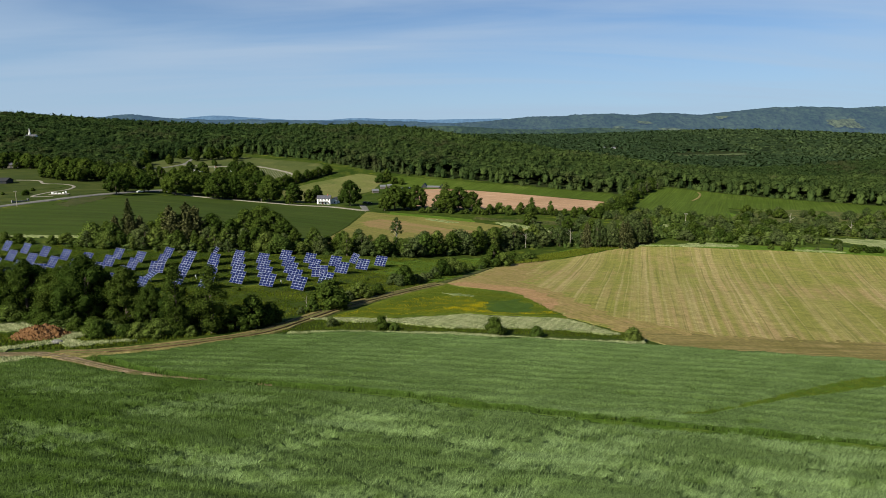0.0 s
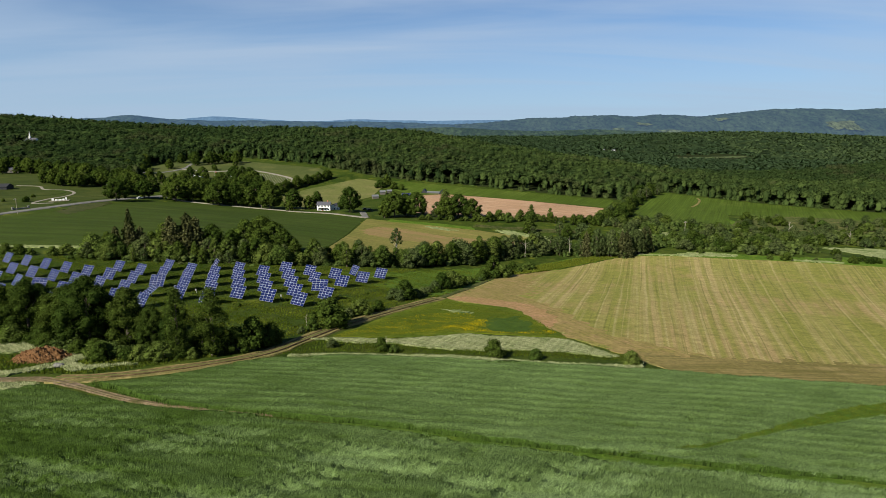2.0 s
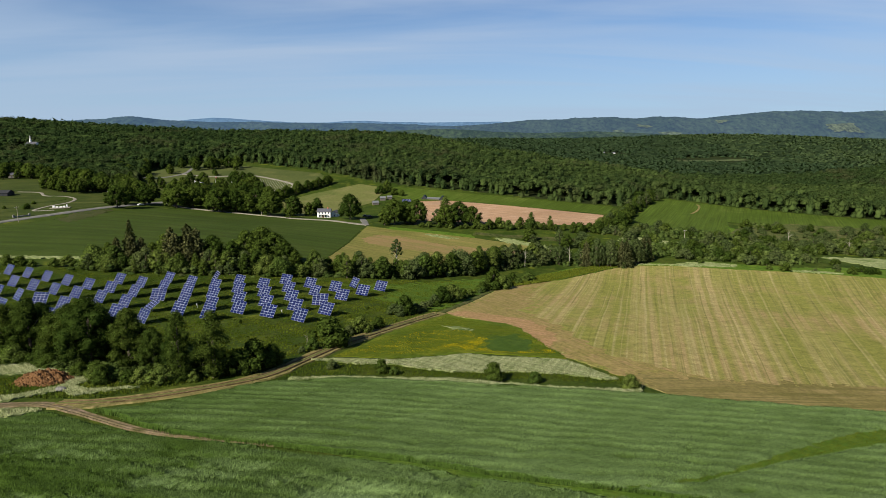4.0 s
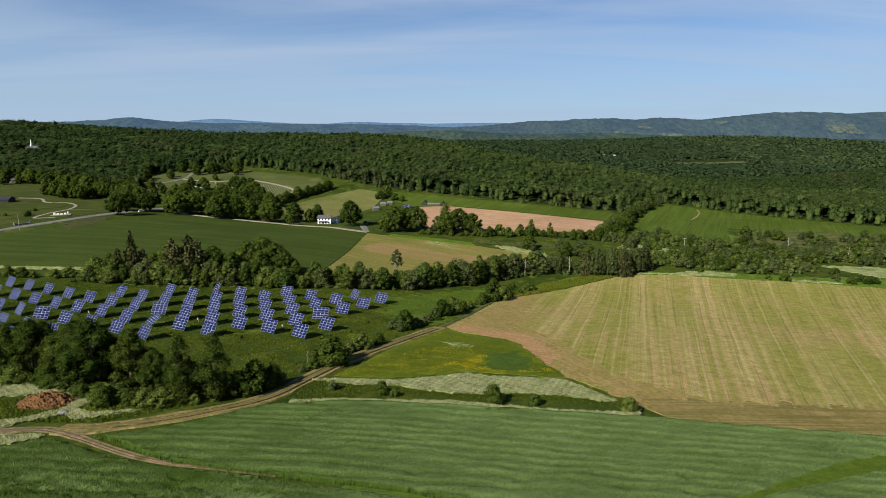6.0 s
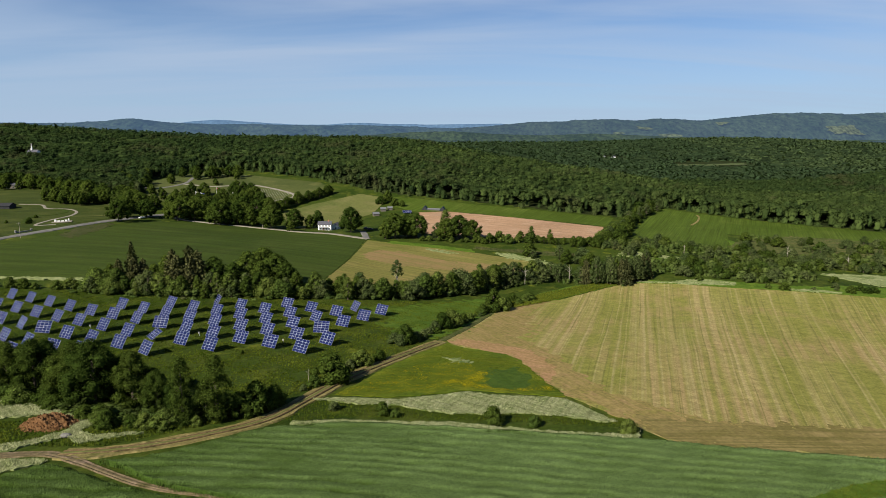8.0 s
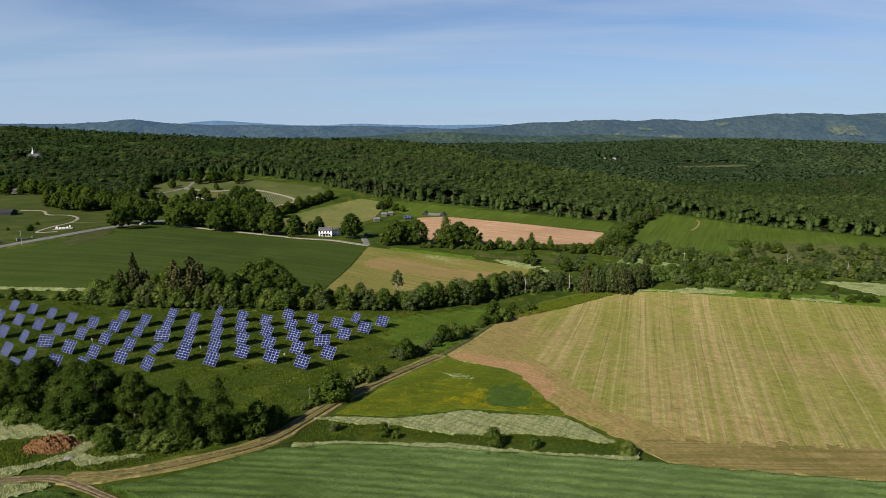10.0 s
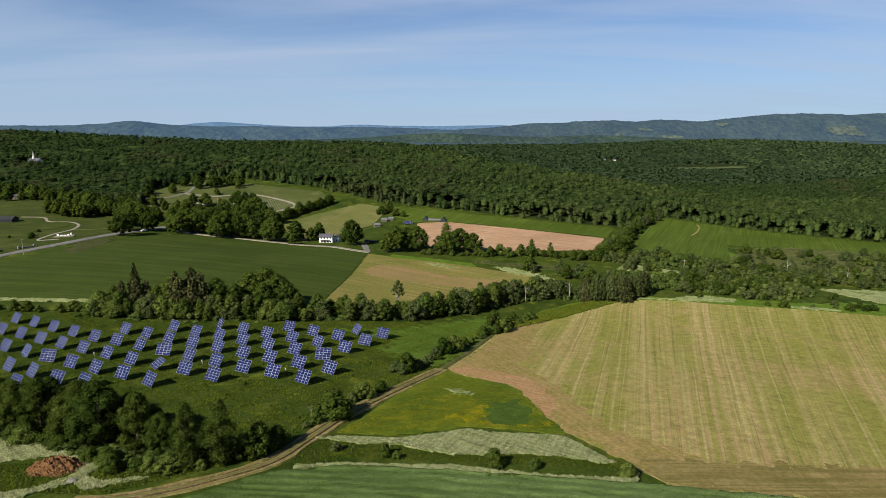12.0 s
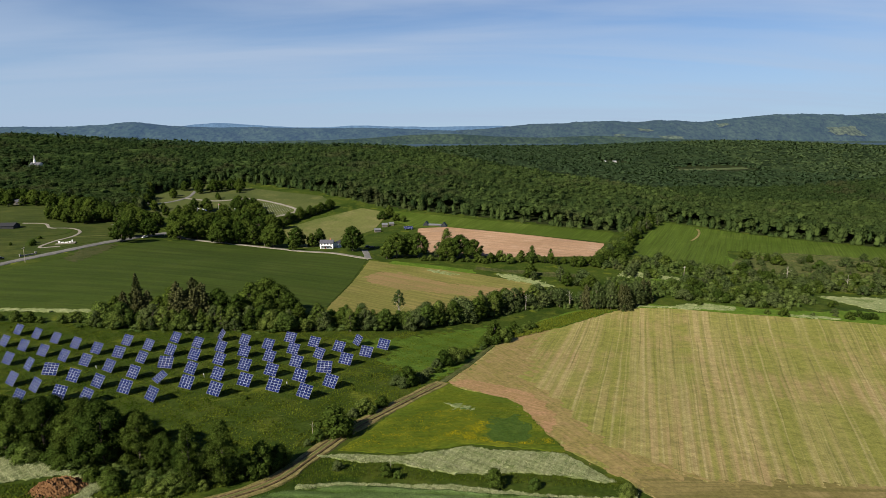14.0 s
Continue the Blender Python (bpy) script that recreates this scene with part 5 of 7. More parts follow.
# bushes along the track and the weeds
for x, y, h, k in ((11, 128.5, 3.9, "shrub"), (20, 127.5, 2.4, "pale_shrub"), (39.5, 124.3, 3.4, "pale_shrub"), (-13.5, 133, 3.0, "shrub"), (-10.5, 131.5, 1.8, "pale_shrub"), (-25, 135.5, 2.2, "grey_shrub"),
                   (-29.5, 158, 7.6, "shrub"), (-33, 153.5, 3.2, "pale_shrub"), (-35, 150, 1.8, "grey_shrub"), (-23.5, 174, 4.8, "pale_shrub"), (-26.5, 171, 2.6, "grey_shrub"), (-19, 180, 3.4, "shrub"), (-12.5, 203, 6.4, "shrub"), (-16, 201, 4.0, "grey_shrub"), (-9, 206, 3.0, "grey_shrub"),
                   (0, 229, 6.2, "shrub"), (3.5, 233, 6.6, "pale_shrub"), (-3, 226, 3.5, "grey_shrub"), (8, 242, 4.0, "shrub"), (11, 249, 3.2, "pale_shrub"), (23, 279, 9.5, "oval"), (27, 277, 6.0, "pale_shrub"), (20, 268, 3.0, "shrub"), (34, 300, 4.5, "shrub"), (181, 325, 4.6, "shrub"), (174, 329, 3.0, "pale_shrub"), (212, 319, 4.2, "shrub"), (221, 319, 3.6, "shrub"), (226, 320, 3.0, "shrub"), (211, 330, 3.2, "grey_shrub"), (219, 346, 3.6, "shrub"), (224, 351, 2.6, "shrub"), (146, 352, 4.0, "pale_shrub"), (-31, 172, 1.2, "grey_shrub"), (-62, 186, 1.3, "shrub"), (-26, 212, 1.0, "shrub")):
    plant(k, x, y, h, chance.uniform(0.95, 1.15), "bushes beside the hay field" if x > 100 else "bushes beside the farm track")
# the wooded belt behind the panels
hedge([(-250, 276), (-220, 272), (-197, 272), (-180, 270), (-165, 269)], ["shrub", "pale_shrub"], (3, 5.5), 5.5, 3, "hedge behind the panels")
hedge([(-156, 268), (-131, 266), (-107, 268), (-77, 276), (-57, 279)], ["light", "willow", "light", "tall", "oval", "pale_shrub"], (4.5, 10.5), 2.1, 5, "belt of trees behind the panels")
for x, y, h, k in ((-146, 291, 18.5, "spruce"), (-150, 286, 11, "pine"), (-140, 289, 11, "pine"), (-124, 284, 17, "pine"), (-118, 288, 18.5, "pine"), (-112, 283, 17.5, "pine"), (-121, 281, 15, "pine"), (-115, 281, 15.5, "pine"), (-143, 286, 12, "pine"), (-134, 287, 9, "oval"), (-155, 288, 8, "oval"), (-129, 289, 13, "oval"),
                   (-106, 287, 14, "oval"), (-93, 295, 16, "oval"), (-87, 300, 17.5, "broad"), (-80, 296, 16, "broad"), (-74, 292, 13, "oval"), (-97, 286, 12, "oval"), (-68, 286, 10, "oval"), (-85, 288, 13, "oval")):
    plant(k, x, y, h, 1.0 if k in ("spruce", "pine") else chance.uniform(0.95, 1.2), "belt of trees behind the panels")
hedge([(-60, 281), (-42, 286), (-23, 291), (-8, 302), (6, 314)], ["light", "tall", "tall", "willow", "light", "oval", "grey_shrub"], (5.5, 12.5), 1.9, 5, "belt of trees behind the panels")


def bare_stemmed_tree(x, y, tall):
    """A tall tree with a long pale bare stem and a small airy crown on top."""
    root = tagged(new("broadleaf_tree"), "lone tree with a bare pale stem and small crown", "tree")
    root.matrix_basis = pose(x, y, ground_at(x, y) - 0.1, 0, 0, 40)
    bm = rod(bmesh.new(), (0, 0, -0.4), (0.15, 0.1, tall * 0.55), 0.28, 0.2, 8)
    rod(bm, (0.15, 0.1, tall * 0.54), (0, 0, tall * 0.9), 0.2, 0.06, 7)
    for k in range(4):
        rod(bm, (0.12, 0.08, tall * (0.5 + 0.07 * k)), (1.6 * math.cos(2.2 * k), 1.6 * math.sin(2.2 * k), tall * (0.62 + 0.07 * k)), 0.08, 0.03, 5)
    part("trunk", bm, M_DEADWOOD, root, "pale bare stem")
    (v, f, n), lobes = leafy_crown(33, "airy", 44, 0.03)
    v = v * np.array([tall * 0.5, tall * 0.5, tall * 0.5]) + np.array([0, 0, tall * 0.52])
    part("crown", mesh_np("crown", v, f, M_WILLOW, tone=np.zeros(len(v)), normals=n), None, root)
    return root


bare_stemmed_tree(-22, 297, 17.5)
hedge([(4, 310), (18, 326), (31, 338), (44, 350), (58, 360)], ["light", "willow", "oval", "tall", "willow", "tall", "grey_shrub"], (5.5, 13), 2.2, 7, "belt of trees behind the panels")
hedge([(52, 362), (66, 360), (78, 354)], ["willow", "oval", "willow"], (9, 13), 4.2, 6, "willows at the hay field corner")
hedge([(80, 350), (90, 347), (102, 349), (112, 354), (121, 362)], ["willow", "pine", "willow"], (12, 17), 3.0, 4, "willows at the hay field corner", (0.7, 1.0))
hedge([(22, 268), (34, 290), (44, 303)], ["shrub", "pale_shrub"], (2.5, 4.5), 6, 3, "bushes beside the farm track")
# trees round the farmhouse and the lane
for x, y, h, k in ((-73, 496, 20, "broad"), (-109, 514, 11, "oval"), (-104, 523, 14, "oval"), (-119, 490, 8.5, "oval"), (-36, 470, 19, "broad"), (-20, 473, 19, "broad"), (-28, 480, 17, "oval"), (-43, 466, 13, "oval"),
                   (-4, 474, 12, "willow"), (3, 469, 16, "broad"), (12, 473, 18, "broad"), (22, 470, 15, "broad"), (2, 487, 20, "tall"), (-56, 640, 12, "oval"), (-62, 632, 8, "shrub"), (-48, 625, 7, "shrub"), (-40, 620, 6, "shrub")):
    plant(k, x, y, h, chance.uniform(1.0, 1.2), "trees round the farmhouse")
hedge([(24, 460), (50, 462), (76, 461), (104, 452), (118, 462)], ["oval", "pale_shrub", "shrub", "oval"], (4.5, 8.5), 4.5, 4, "hedge below the ploughed field")
hedge([(-15, 462), (10, 460), (30, 456)], ["pale_shrub", "shrub"], (2.5, 4.5), 4.5, 4, "hedge below the ploughed field")
plant("tall", 66, 466, 12, 1.2)
plant("tall", 80, 466, 9.5, 1.2)
hedge([(122, 470), (138, 494), (152, 526), (166, 556), (182, 592), (204, 628), (222, 652)], ["oval", "oval", "willow", "shrub"], (7, 12), 5.0, 6, "hedgerow climbing to the wood")
hedge([(118, 478), (132, 500), (142, 520)], ["willow", "pale_shrub"], (5, 8), 5.0, 6, "hedgerow climbing to the wood")
for x, y, h, k in ((-290, 632, 8, "oval"), (-284, 637, 7, "oval"), (-305, 712, 9, "broad"), (-308, 752, 12, "oval"), (-292, 752, 14, "broad"), (-267, 752, 12, "oval"), (-250, 700, 6, "oval"), (-219, 672, 12, "broad"), (-210, 650, 12, "broad"),
                   (-202, 641, 10, "oval"), (-260, 616, 10, "oval"), (-250, 622, 9, "oval"), (-240, 640, 9, "broad"), (-230, 648, 8, "oval"), (-210, 606, 11, "oval"), (-222, 584, 13, "broad"), (-340, 730, 13, "broad"), (-352, 700, 13, "oval"), (-335, 680, 12, "broad"), (-322, 660, 10, "oval")):
    plant(k, x, y, h, chance.uniform(1.05, 1.3), "cemetery trees")
# willow scrub in the wet ground
for k in range(300):
    x, y = chance.uniform(112, 330), chance.uniform(330, 500)
    if outline_distance(np.array([x]), np.array([y]), [(118, 372), (150, 358), (186, 334), (214, 345), (225, 380), (262, 380), (330, 350), (430, 400), (350, 480), (245, 520), (216, 452), (170, 476), (128, 470), (112, 445), (122, 424), (160, 402), (120, 400)])[0] > 0:
        if outline_distance(np.array([x]), np.array([y]), WET_MEADOW)[0] > 0 and chance.random() < 0.4:
            continue
        plant(chance.choice(["grey_shrub", "grey_shrub", "shrub", "willow", "pale_shrub", "oval"]), x, y, chance.uniform(3.5, 7.5), chance.uniform(1.1, 1.4), "willow scrub in the wet ground")
hedge([(60, 420), (84, 400), (104, 384), (120, 372)], ["willow", "grey_shrub", "oval"], (6, 11), 6, 9, "willow scrub in the wet ground")
hedge([(190, 328), (215, 322), (245, 312), (275, 305)], ["shrub", "grey_shrub"], (1.8, 3.5), 8, 4, "bushes along the hay field")
# the trees of the lane, the cemetery and the lawn
hedge([(-226, 508), (-205, 520), (-188, 512), (-170, 516), (-150, 510), (-128, 502)], ["broad", "oval", "broad"], (13, 19), 7.5, 10, "trees along the lane")
hedge([(-218, 545), (-196, 540), (-178, 550), (-160, 540)], ["broad", "oval"], (12, 16), 9, 14, "trees along the lane")
hedge([(-232, 590), (-206, 575), (-180, 590), (-165, 580)], ["broad", "oval"], (11, 15), 10, 10, "cemetery trees")
hedge([(-160, 590), (-145, 632), (-118, 680)], ["oval", "broad"], (8, 12), 6.5, 4, "hedge beside the pasture")
for x, y, h, k in ((-246, 476, 17, "broad"), (-252, 500, 15, "broad"), (-240, 508, 15, "broad"), (-264, 545, 14, "oval"), (-256, 560, 13, "oval"), (-300, 700, 11, "oval"), (-322, 690, 11, "broad"), (-310, 655, 12, "broad"),
                   (-270, 745, 15, "broad"), (-255, 760, 14, "oval"), (-240, 740, 9, "oval"), (-200, 660, 13, "broad"), (-190, 640, 14, "broad"), (-270, 610, 10, "oval"), (-255, 600, 10, "shrub"),
                   (-300, 455, 3, "shrub"), (-305, 470, 2.5, "shrub"), (-310, 445, 2.2, "shrub"), (-424, 634, 10, "oval"), (-436, 630, 11, "broad"), (-447, 636, 9, "oval"), (-412, 636, 12, "broad"), (-296, 447, 3.5, "shrub")):
    plant(k, x, y, h, chance.uniform(1.0, 1.2), "cemetery trees")
for x, y, h in [(-288, 626, 11), (-304, 711, 9), (-310, 761, 9), (-284, 733, 14), (-275, 745, 9), (-253, 705, 7), (-243, 754, 15), (-258, 766, 13), (-267, 766, 10), (-252, 635, 14), (-244, 646, 13), (-247, 603, 14), (-215, 652, 14), (-210, 668, 12), (-194, 638, 13), (-215, 617, 14), (-196, 598, 13), (-307, 625, 12), (-301, 585, 13), (-286, 569, 14), (-305, 559, 12), (-312, 543, 12), (-327, 544, 11), (-349, 557, 11)]:
    plant(chance.choice(["broad", "oval"]), x, y, h, chance.uniform(1.0, 1.25), "cemetery trees")
hedge([(-356, 566), (-330, 550), (-312, 550), (-300, 566), (-284, 566), (-268, 552)], ["oval", "broad", "tall"], (10, 14), 4.0, 6, "trees beside the lawn")
hedge([(-352, 606), (-322, 584), (-296, 562), (-276, 545), (-258, 522)], ["oval", "broad", "tall"], (11, 16), 5.5, 5, "trees beside the lawn")
hedge([(-300, 590), (-280, 572), (-262, 560)], ["oval", "broad"], (12, 16), 7, 6, "trees beside the lawn")
hedge([(-240, 556), (-215, 566), (-190, 562), (-165, 562)], ["broad", "oval"], (12, 16), 8, 8, "cemetery trees")
hedge([(-246, 588), (-228, 592), (-214, 600)], ["broad", "oval"], (9, 12), 7, 5, "cemetery trees")
hedge([(-202, 612), (-186, 606), (-172, 612)], ["broad", "oval"], (12, 15), 7, 7, "cemetery trees")
hedge([(-480, 640), (-430, 652), (-392, 632), (-352, 610)], ["oval", "broad"], (11, 17), 8, 8, "trees beside the lawn")


# ---- the forest ----
def forest(name, y0, y1, gap, tuft_count, size, seed, label, low_edge, region=None, grown=14.0, material=None, category="forest"):
    """Many crowns, closed into one canopy over the wooded slopes."""
    rng = np.random.default_rng(seed)
    ys = np.arange(y0, y1, gap)
    pts = []
    for y in ys:
        half = 0.74 * y + 60
        xs = np.arange(-half, half, gap)
        pts.append(np.stack([xs + rng.uniform(-0.42, 0.42, len(xs)) * gap, y + rng.uniform(-0.42, 0.42, len(xs)) * gap], 1))
    p = np.vstack(pts)
    d = outline_distance(p[:, 0], p[:, 1], region or WOODS)
    keep = d > 0
    for clear in CLEARINGS:
        keep &= outline_distance(p[:, 0], p[:, 1], clear) < 0
    if category == "scrub":
        keep &= (wobble(p[:, 0], p[:, 1], 9, 3) > -0.5) & (outline_distance(p[:, 0], p[:, 1], WET_MEADOW) < 2)
    p, d = p[keep], d[keep]
    under = np.where(d < 13)[0]
    full_size = np.concatenate([np.ones(len(p)), rng.uniform(0.4, 0.65, len(under))])
    p = np.vstack([p, p[under] + rng.normal(0, 2.0, (len(under), 2))])
    d = np.concatenate([d, d[under]])
    shapes = []
    for k in range(10):
        n = 6 if tuft_count > 40 else 4
        lob = np.column_stack([rng.uniform(-0.42, 0.42, n), rng.uniform(-0.42, 0.42, n), rng.uniform(0.15, 0.6, n), rng.uniform(0.42, 0.6, n)])
        lob[0] = (0, 0, 0.55, 0.55)
        cnt = np.full(n, max(4, tuft_count // n))
        pcs = [tufts(rng, lob[:, :3], lob[:, 3], cnt, size, low=0.0, tri=True, uneven=0.33), blob((0, 0, 0.3), 0.6, 1.0, 3, 6, rng)]
        v, f, n = joined(pcs)
        shapes.append((v, f[0], n))
    which = rng.integers(0, len(shapes), len(p))
    base = height(p[:, 0], p[:, 1])
    patch = wobble(p[:, 0], p[:, 1], 120, 1) * 0.6 + wobble(p[:, 0], p[:, 1], 40, 4) * 0.4
    tall = grown * (1 + 0.21 * wobble(p[:, 0], p[:, 1], 60, 2) + rng.normal(0, 0.13 if category == "forest" else 0.2, len(p)))
    tall = tall * full_size
    wide = gap * rng.uniform(0.5, 1.1, len(p)) * (1 - 0.28 * np.clip(1 - d / 14, 0, 1))
    spire = rng.uniform(0, 1, len(p)) < 0.1 + 0.15 * (wobble(p[:, 0], p[:, 1], 120, 6) > 0.3)
    vs, fs, ts, ns, off = [], [], [], [], 0
    for k, (v, f, n) in enumerate(shapes):
        sel = np.where(which == k)[0]
        if not len(sel):
            continue
        a = rng.uniform(0, 2 * np.pi, len(sel))
        ca, sa = np.cos(a)[:, None], np.sin(a)[:, None]
        w = np.where(spire[sel], 0.62, 1.0)[:, None] * wide[sel][:, None]
        edge = np.clip(1 - d[sel] / 14, 0, 1)
        h = (np.where(spire[sel], 1.4, 0.78) * wide[sel] * (1 + (low_edge * edge)))[:, None]
        x = (v[None, :, 0] * ca - v[None, :, 1] * sa) * w + p[sel, 0][:, None]
        y = (v[None, :, 0] * sa + v[None, :, 1] * ca) * w + p[sel, 1][:, None]
        top = (base[sel] + tall[sel] * (1 - 0.18 * edge))[:, None]
        z = top + (v[None, :, 2] - 1.1) * h
        vs.append(np.stack([x, y, z], 2).reshape(-1, 3))
        fs.append((f[None] + (np.arange(len(sel)) * len(v))[:, None, None]).reshape(-1, 3) + off)
        # sun's left-to-right brightening of the view put into tone; darker beyond the shoulder
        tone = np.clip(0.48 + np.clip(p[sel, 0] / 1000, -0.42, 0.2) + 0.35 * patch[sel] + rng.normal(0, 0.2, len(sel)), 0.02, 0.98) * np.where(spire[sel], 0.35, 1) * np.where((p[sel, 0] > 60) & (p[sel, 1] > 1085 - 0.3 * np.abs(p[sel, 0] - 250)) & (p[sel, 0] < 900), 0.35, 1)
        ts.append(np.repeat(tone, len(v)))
        ns.append(np.stack([n[None, :, 0] * ca - n[None, :, 1] * sa, n[None, :, 0] * sa + n[None, :, 1] * ca, np.repeat(n[None, :, 2], len(sel), 0) + 0.55], 2).reshape(-1, 3))
        off += len(sel) * len(v)
    if category == "forest":
        # the closed leafy layer between and below the crowns
        lx, ly = np.meshgrid(np.arange(-0.74 * y1 - 60, 0.74 * y1 + 60, gap * 1.3), np.arange(y0, y1, gap * 1.3))
        nx = lx.shape[1]
        lz = height(lx, ly) + grown * (0.72 + 0.1 * wobble(lx, ly, 6, 3) + rng.normal(0, 0.06, lx.shape))
        ci, cj = np.meshgrid(np.arange(nx - 1), np.arange(lx.shape[0] - 1))
        q = (cj * nx + ci).ravel()
        mx, my = lx.ravel()[q] + gap * 0.65, ly.ravel()[q] + gap * 0.65
        inside = (outline_distance(mx, my, region or WOODS) > gap * 2.6) & (np.abs(mx) < 0.74 * my + 60)
        for clear in CLEARINGS:
            inside &= outline_distance(mx, my, clear) < -gap
        q = q[inside]
        vs.append(np.column_stack([lx.ravel(), ly.ravel(), lz.ravel()]))
        fs.append(np.vstack([np.stack([q, q + 1, q + nx + 1], 1), np.stack([q, q + nx + 1, q + nx], 1)]) + off)
        ts.append(np.clip(0.35 + rng.normal(0, 0.2, lx.size), 0.02, 0.9))
        ns.append(np.stack([rng.normal(0, 0.3, lx.size), rng.normal(0, 0.3, lx.size), np.ones(lx.size)], 1))
    ob = new(name, mesh_np(name, np.vstack(vs), np.vstack(fs), material or M_FOREST_TONE, tone=np.concatenate(ts), normals=np.vstack(ns) / np.linalg.norm(np.vstack(ns), axis=1)[:, None]))
    return tagged(ob, label, category, "", "stuff")


CLEARINGS = [[(650, 1790), (740, 1740), (850, 1730), (890, 1760), (880, 1880), (820, 1910), (690, 1910)], [(-605, 872), (-555, 862), (-545, 908), (-600, 915)], [(485, 1965), (575, 1940), (585, 2050), (495, 2075)], [(-700, 700), (-560, 690), (-540, 740), (-700, 750)], [(255, 1085), (345, 1030), (355, 1085), (262, 1140)]]
M_FOREST_TONE = leaves("canopy_leaves", (0.021, 0.0375, 0.0125), (0.057, 0.083, 0.0225), 0.22, False, ((0.056, 0.054, 0.026), 0.014, 0.54, 0.66, 0.5))
# far crowns bluer than near ones: distance haze put into the leaf colour
M_FOREST_FAR = leaves("hazed_far_canopy_leaves", (0.025, 0.044, 0.021), (0.055, 0.079, 0.031), 0.26, False)
M_SCRUB = leaves("scrub_leaves", (0.037, 0.061, 0.0135), (0.083, 0.111, 0.029), 0.3, False, ((0.078, 0.072, 0.034), 0.05, 0.54, 0.68, 0.55))
SCRUB = [(118, 374), (150, 360), (186, 337), (214, 348), (222, 382), (262, 386), (330, 352), (480, 395), (350, 482), (250, 522), (216, 454), (170, 478), (128, 472), (110, 448), (122, 442), (168, 414), (160, 400), (124, 418), (104, 410), (108, 390)]
forest("scrub", 330, 530, 4.3, 56, 0.125, 34, "dense low willow and alder scrub in wet ground", 0.0, SCRUB, 3.8, M_SCRUB, "scrub")
forest("scrub", 255, 400, 4.0, 48, 0.13, 35, "tangled undergrowth beneath the tree belt", 0.0, [(-158, 264), (-130, 261), (-106, 263), (-77, 271), (-57, 274), (-23, 285), (6, 306), (30, 331), (58, 352), (104, 342), (108, 350),
       (70, 372), (48, 362), (24, 345), (2, 326), (-24, 304), (-58, 292), (-80, 305), (-110, 296), (-155, 296)], 3.6, M_SCRUB, "undergrowth")
forest("scrub", 120, 175, 2.6, 80, 0.12, 36, "tangled undergrowth beneath the trees", 0.0, [(-140, 172), (-120, 152), (-100, 141), (-84, 134), (-66, 126), (-50, 127.5), (-45, 134), (-56, 145), (-80, 156), (-110, 166)], 2.4, M_SCRUB, "undergrowth")
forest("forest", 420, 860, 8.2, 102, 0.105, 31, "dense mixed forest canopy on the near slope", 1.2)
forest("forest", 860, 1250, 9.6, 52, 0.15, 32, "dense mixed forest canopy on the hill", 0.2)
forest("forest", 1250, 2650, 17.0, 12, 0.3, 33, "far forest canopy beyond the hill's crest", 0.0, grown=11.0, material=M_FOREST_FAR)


# ---- far ranges ----
def hill_height(x, y, far, profile, deep):
    """Height of a range whose crest heights are given along it, with spurs and hollows on its face."""
    crest = np.interp(x, [q[0] for q in profile], [q[1] for q in profile])
    t = (y - (far - deep)) / deep
    fold = 1 + (0.26 * wobble(x, y, 260, far) + 0.16 * wobble(x, y, 110, far + 3)) * np.clip(1 - t, 0, 1) * 1.6
    return crest * np.sin(np.clip(t, 0, 1.05) * math.pi / 2) ** 0.8 * fold - 4


def far_hills(name, far, profile, deep, material, label, rough=2.6, x0=-3900, x1=3900, step=14):
    """A wooded range with uneven treetops over its whole face."""
    xs, ys = np.arange(x0, x1, step), np.linspace(far - deep, far + 40, 56)
    gx, gy = np.meshgrid(xs, ys)
    z = hill_height(gx, gy, far, profile, deep)
    rng = np.random.default_rng(int(far))
    gx = gx + rng.uniform(-5, 5, gx.shape)
    z = z + rng.normal(0, rough, z.shape) * np.where(gy > far - 30, 0.7, 1.0)
    nx = len(xs)
    i, j = np.meshgrid(np.arange(nx - 1), np.arange(len(ys) - 1))
    q = (j * nx + i).ravel()
    ob = new(name, mesh_np(name, np.column_stack([gx.ravel(), gy.ravel(), z.ravel()]), np.stack([q, q + 1, q + nx + 1, q + nx], 1), material, smooth=True))
    return tagged(ob, label, "hills", "", "structure")


def hill_pasture(x, y, wide, long, far, profile, deep, label):
    """A cleared field on a far hillside."""
    g = np.linspace(-1, 1, 13)
    gx, gy = np.meshgrid(g, g)
    r = 1 + 0.25 * wobble(gx * 3 + x, gy * 3 + y, 1.0, 2)
    px, py = x + gx * wide / 2 * r, y + gy * long / 2 * r
    z = hill_height(px, py, far, profile, deep) + 9
    i, j = np.meshgrid(np.arange(12), np.arange(12))
    q = (j * 13 + i).ravel()
    ob = new("hill_pasture", mesh_np("hill_pasture", np.column_stack([px.ravel(), py.ravel(), z.ravel()]), np.stack([q, q + 1, q + 14, q + 13], 1), M_FAR_FIELD, smooth=True))
    return tagged(ob, label, "field", "", "structure")


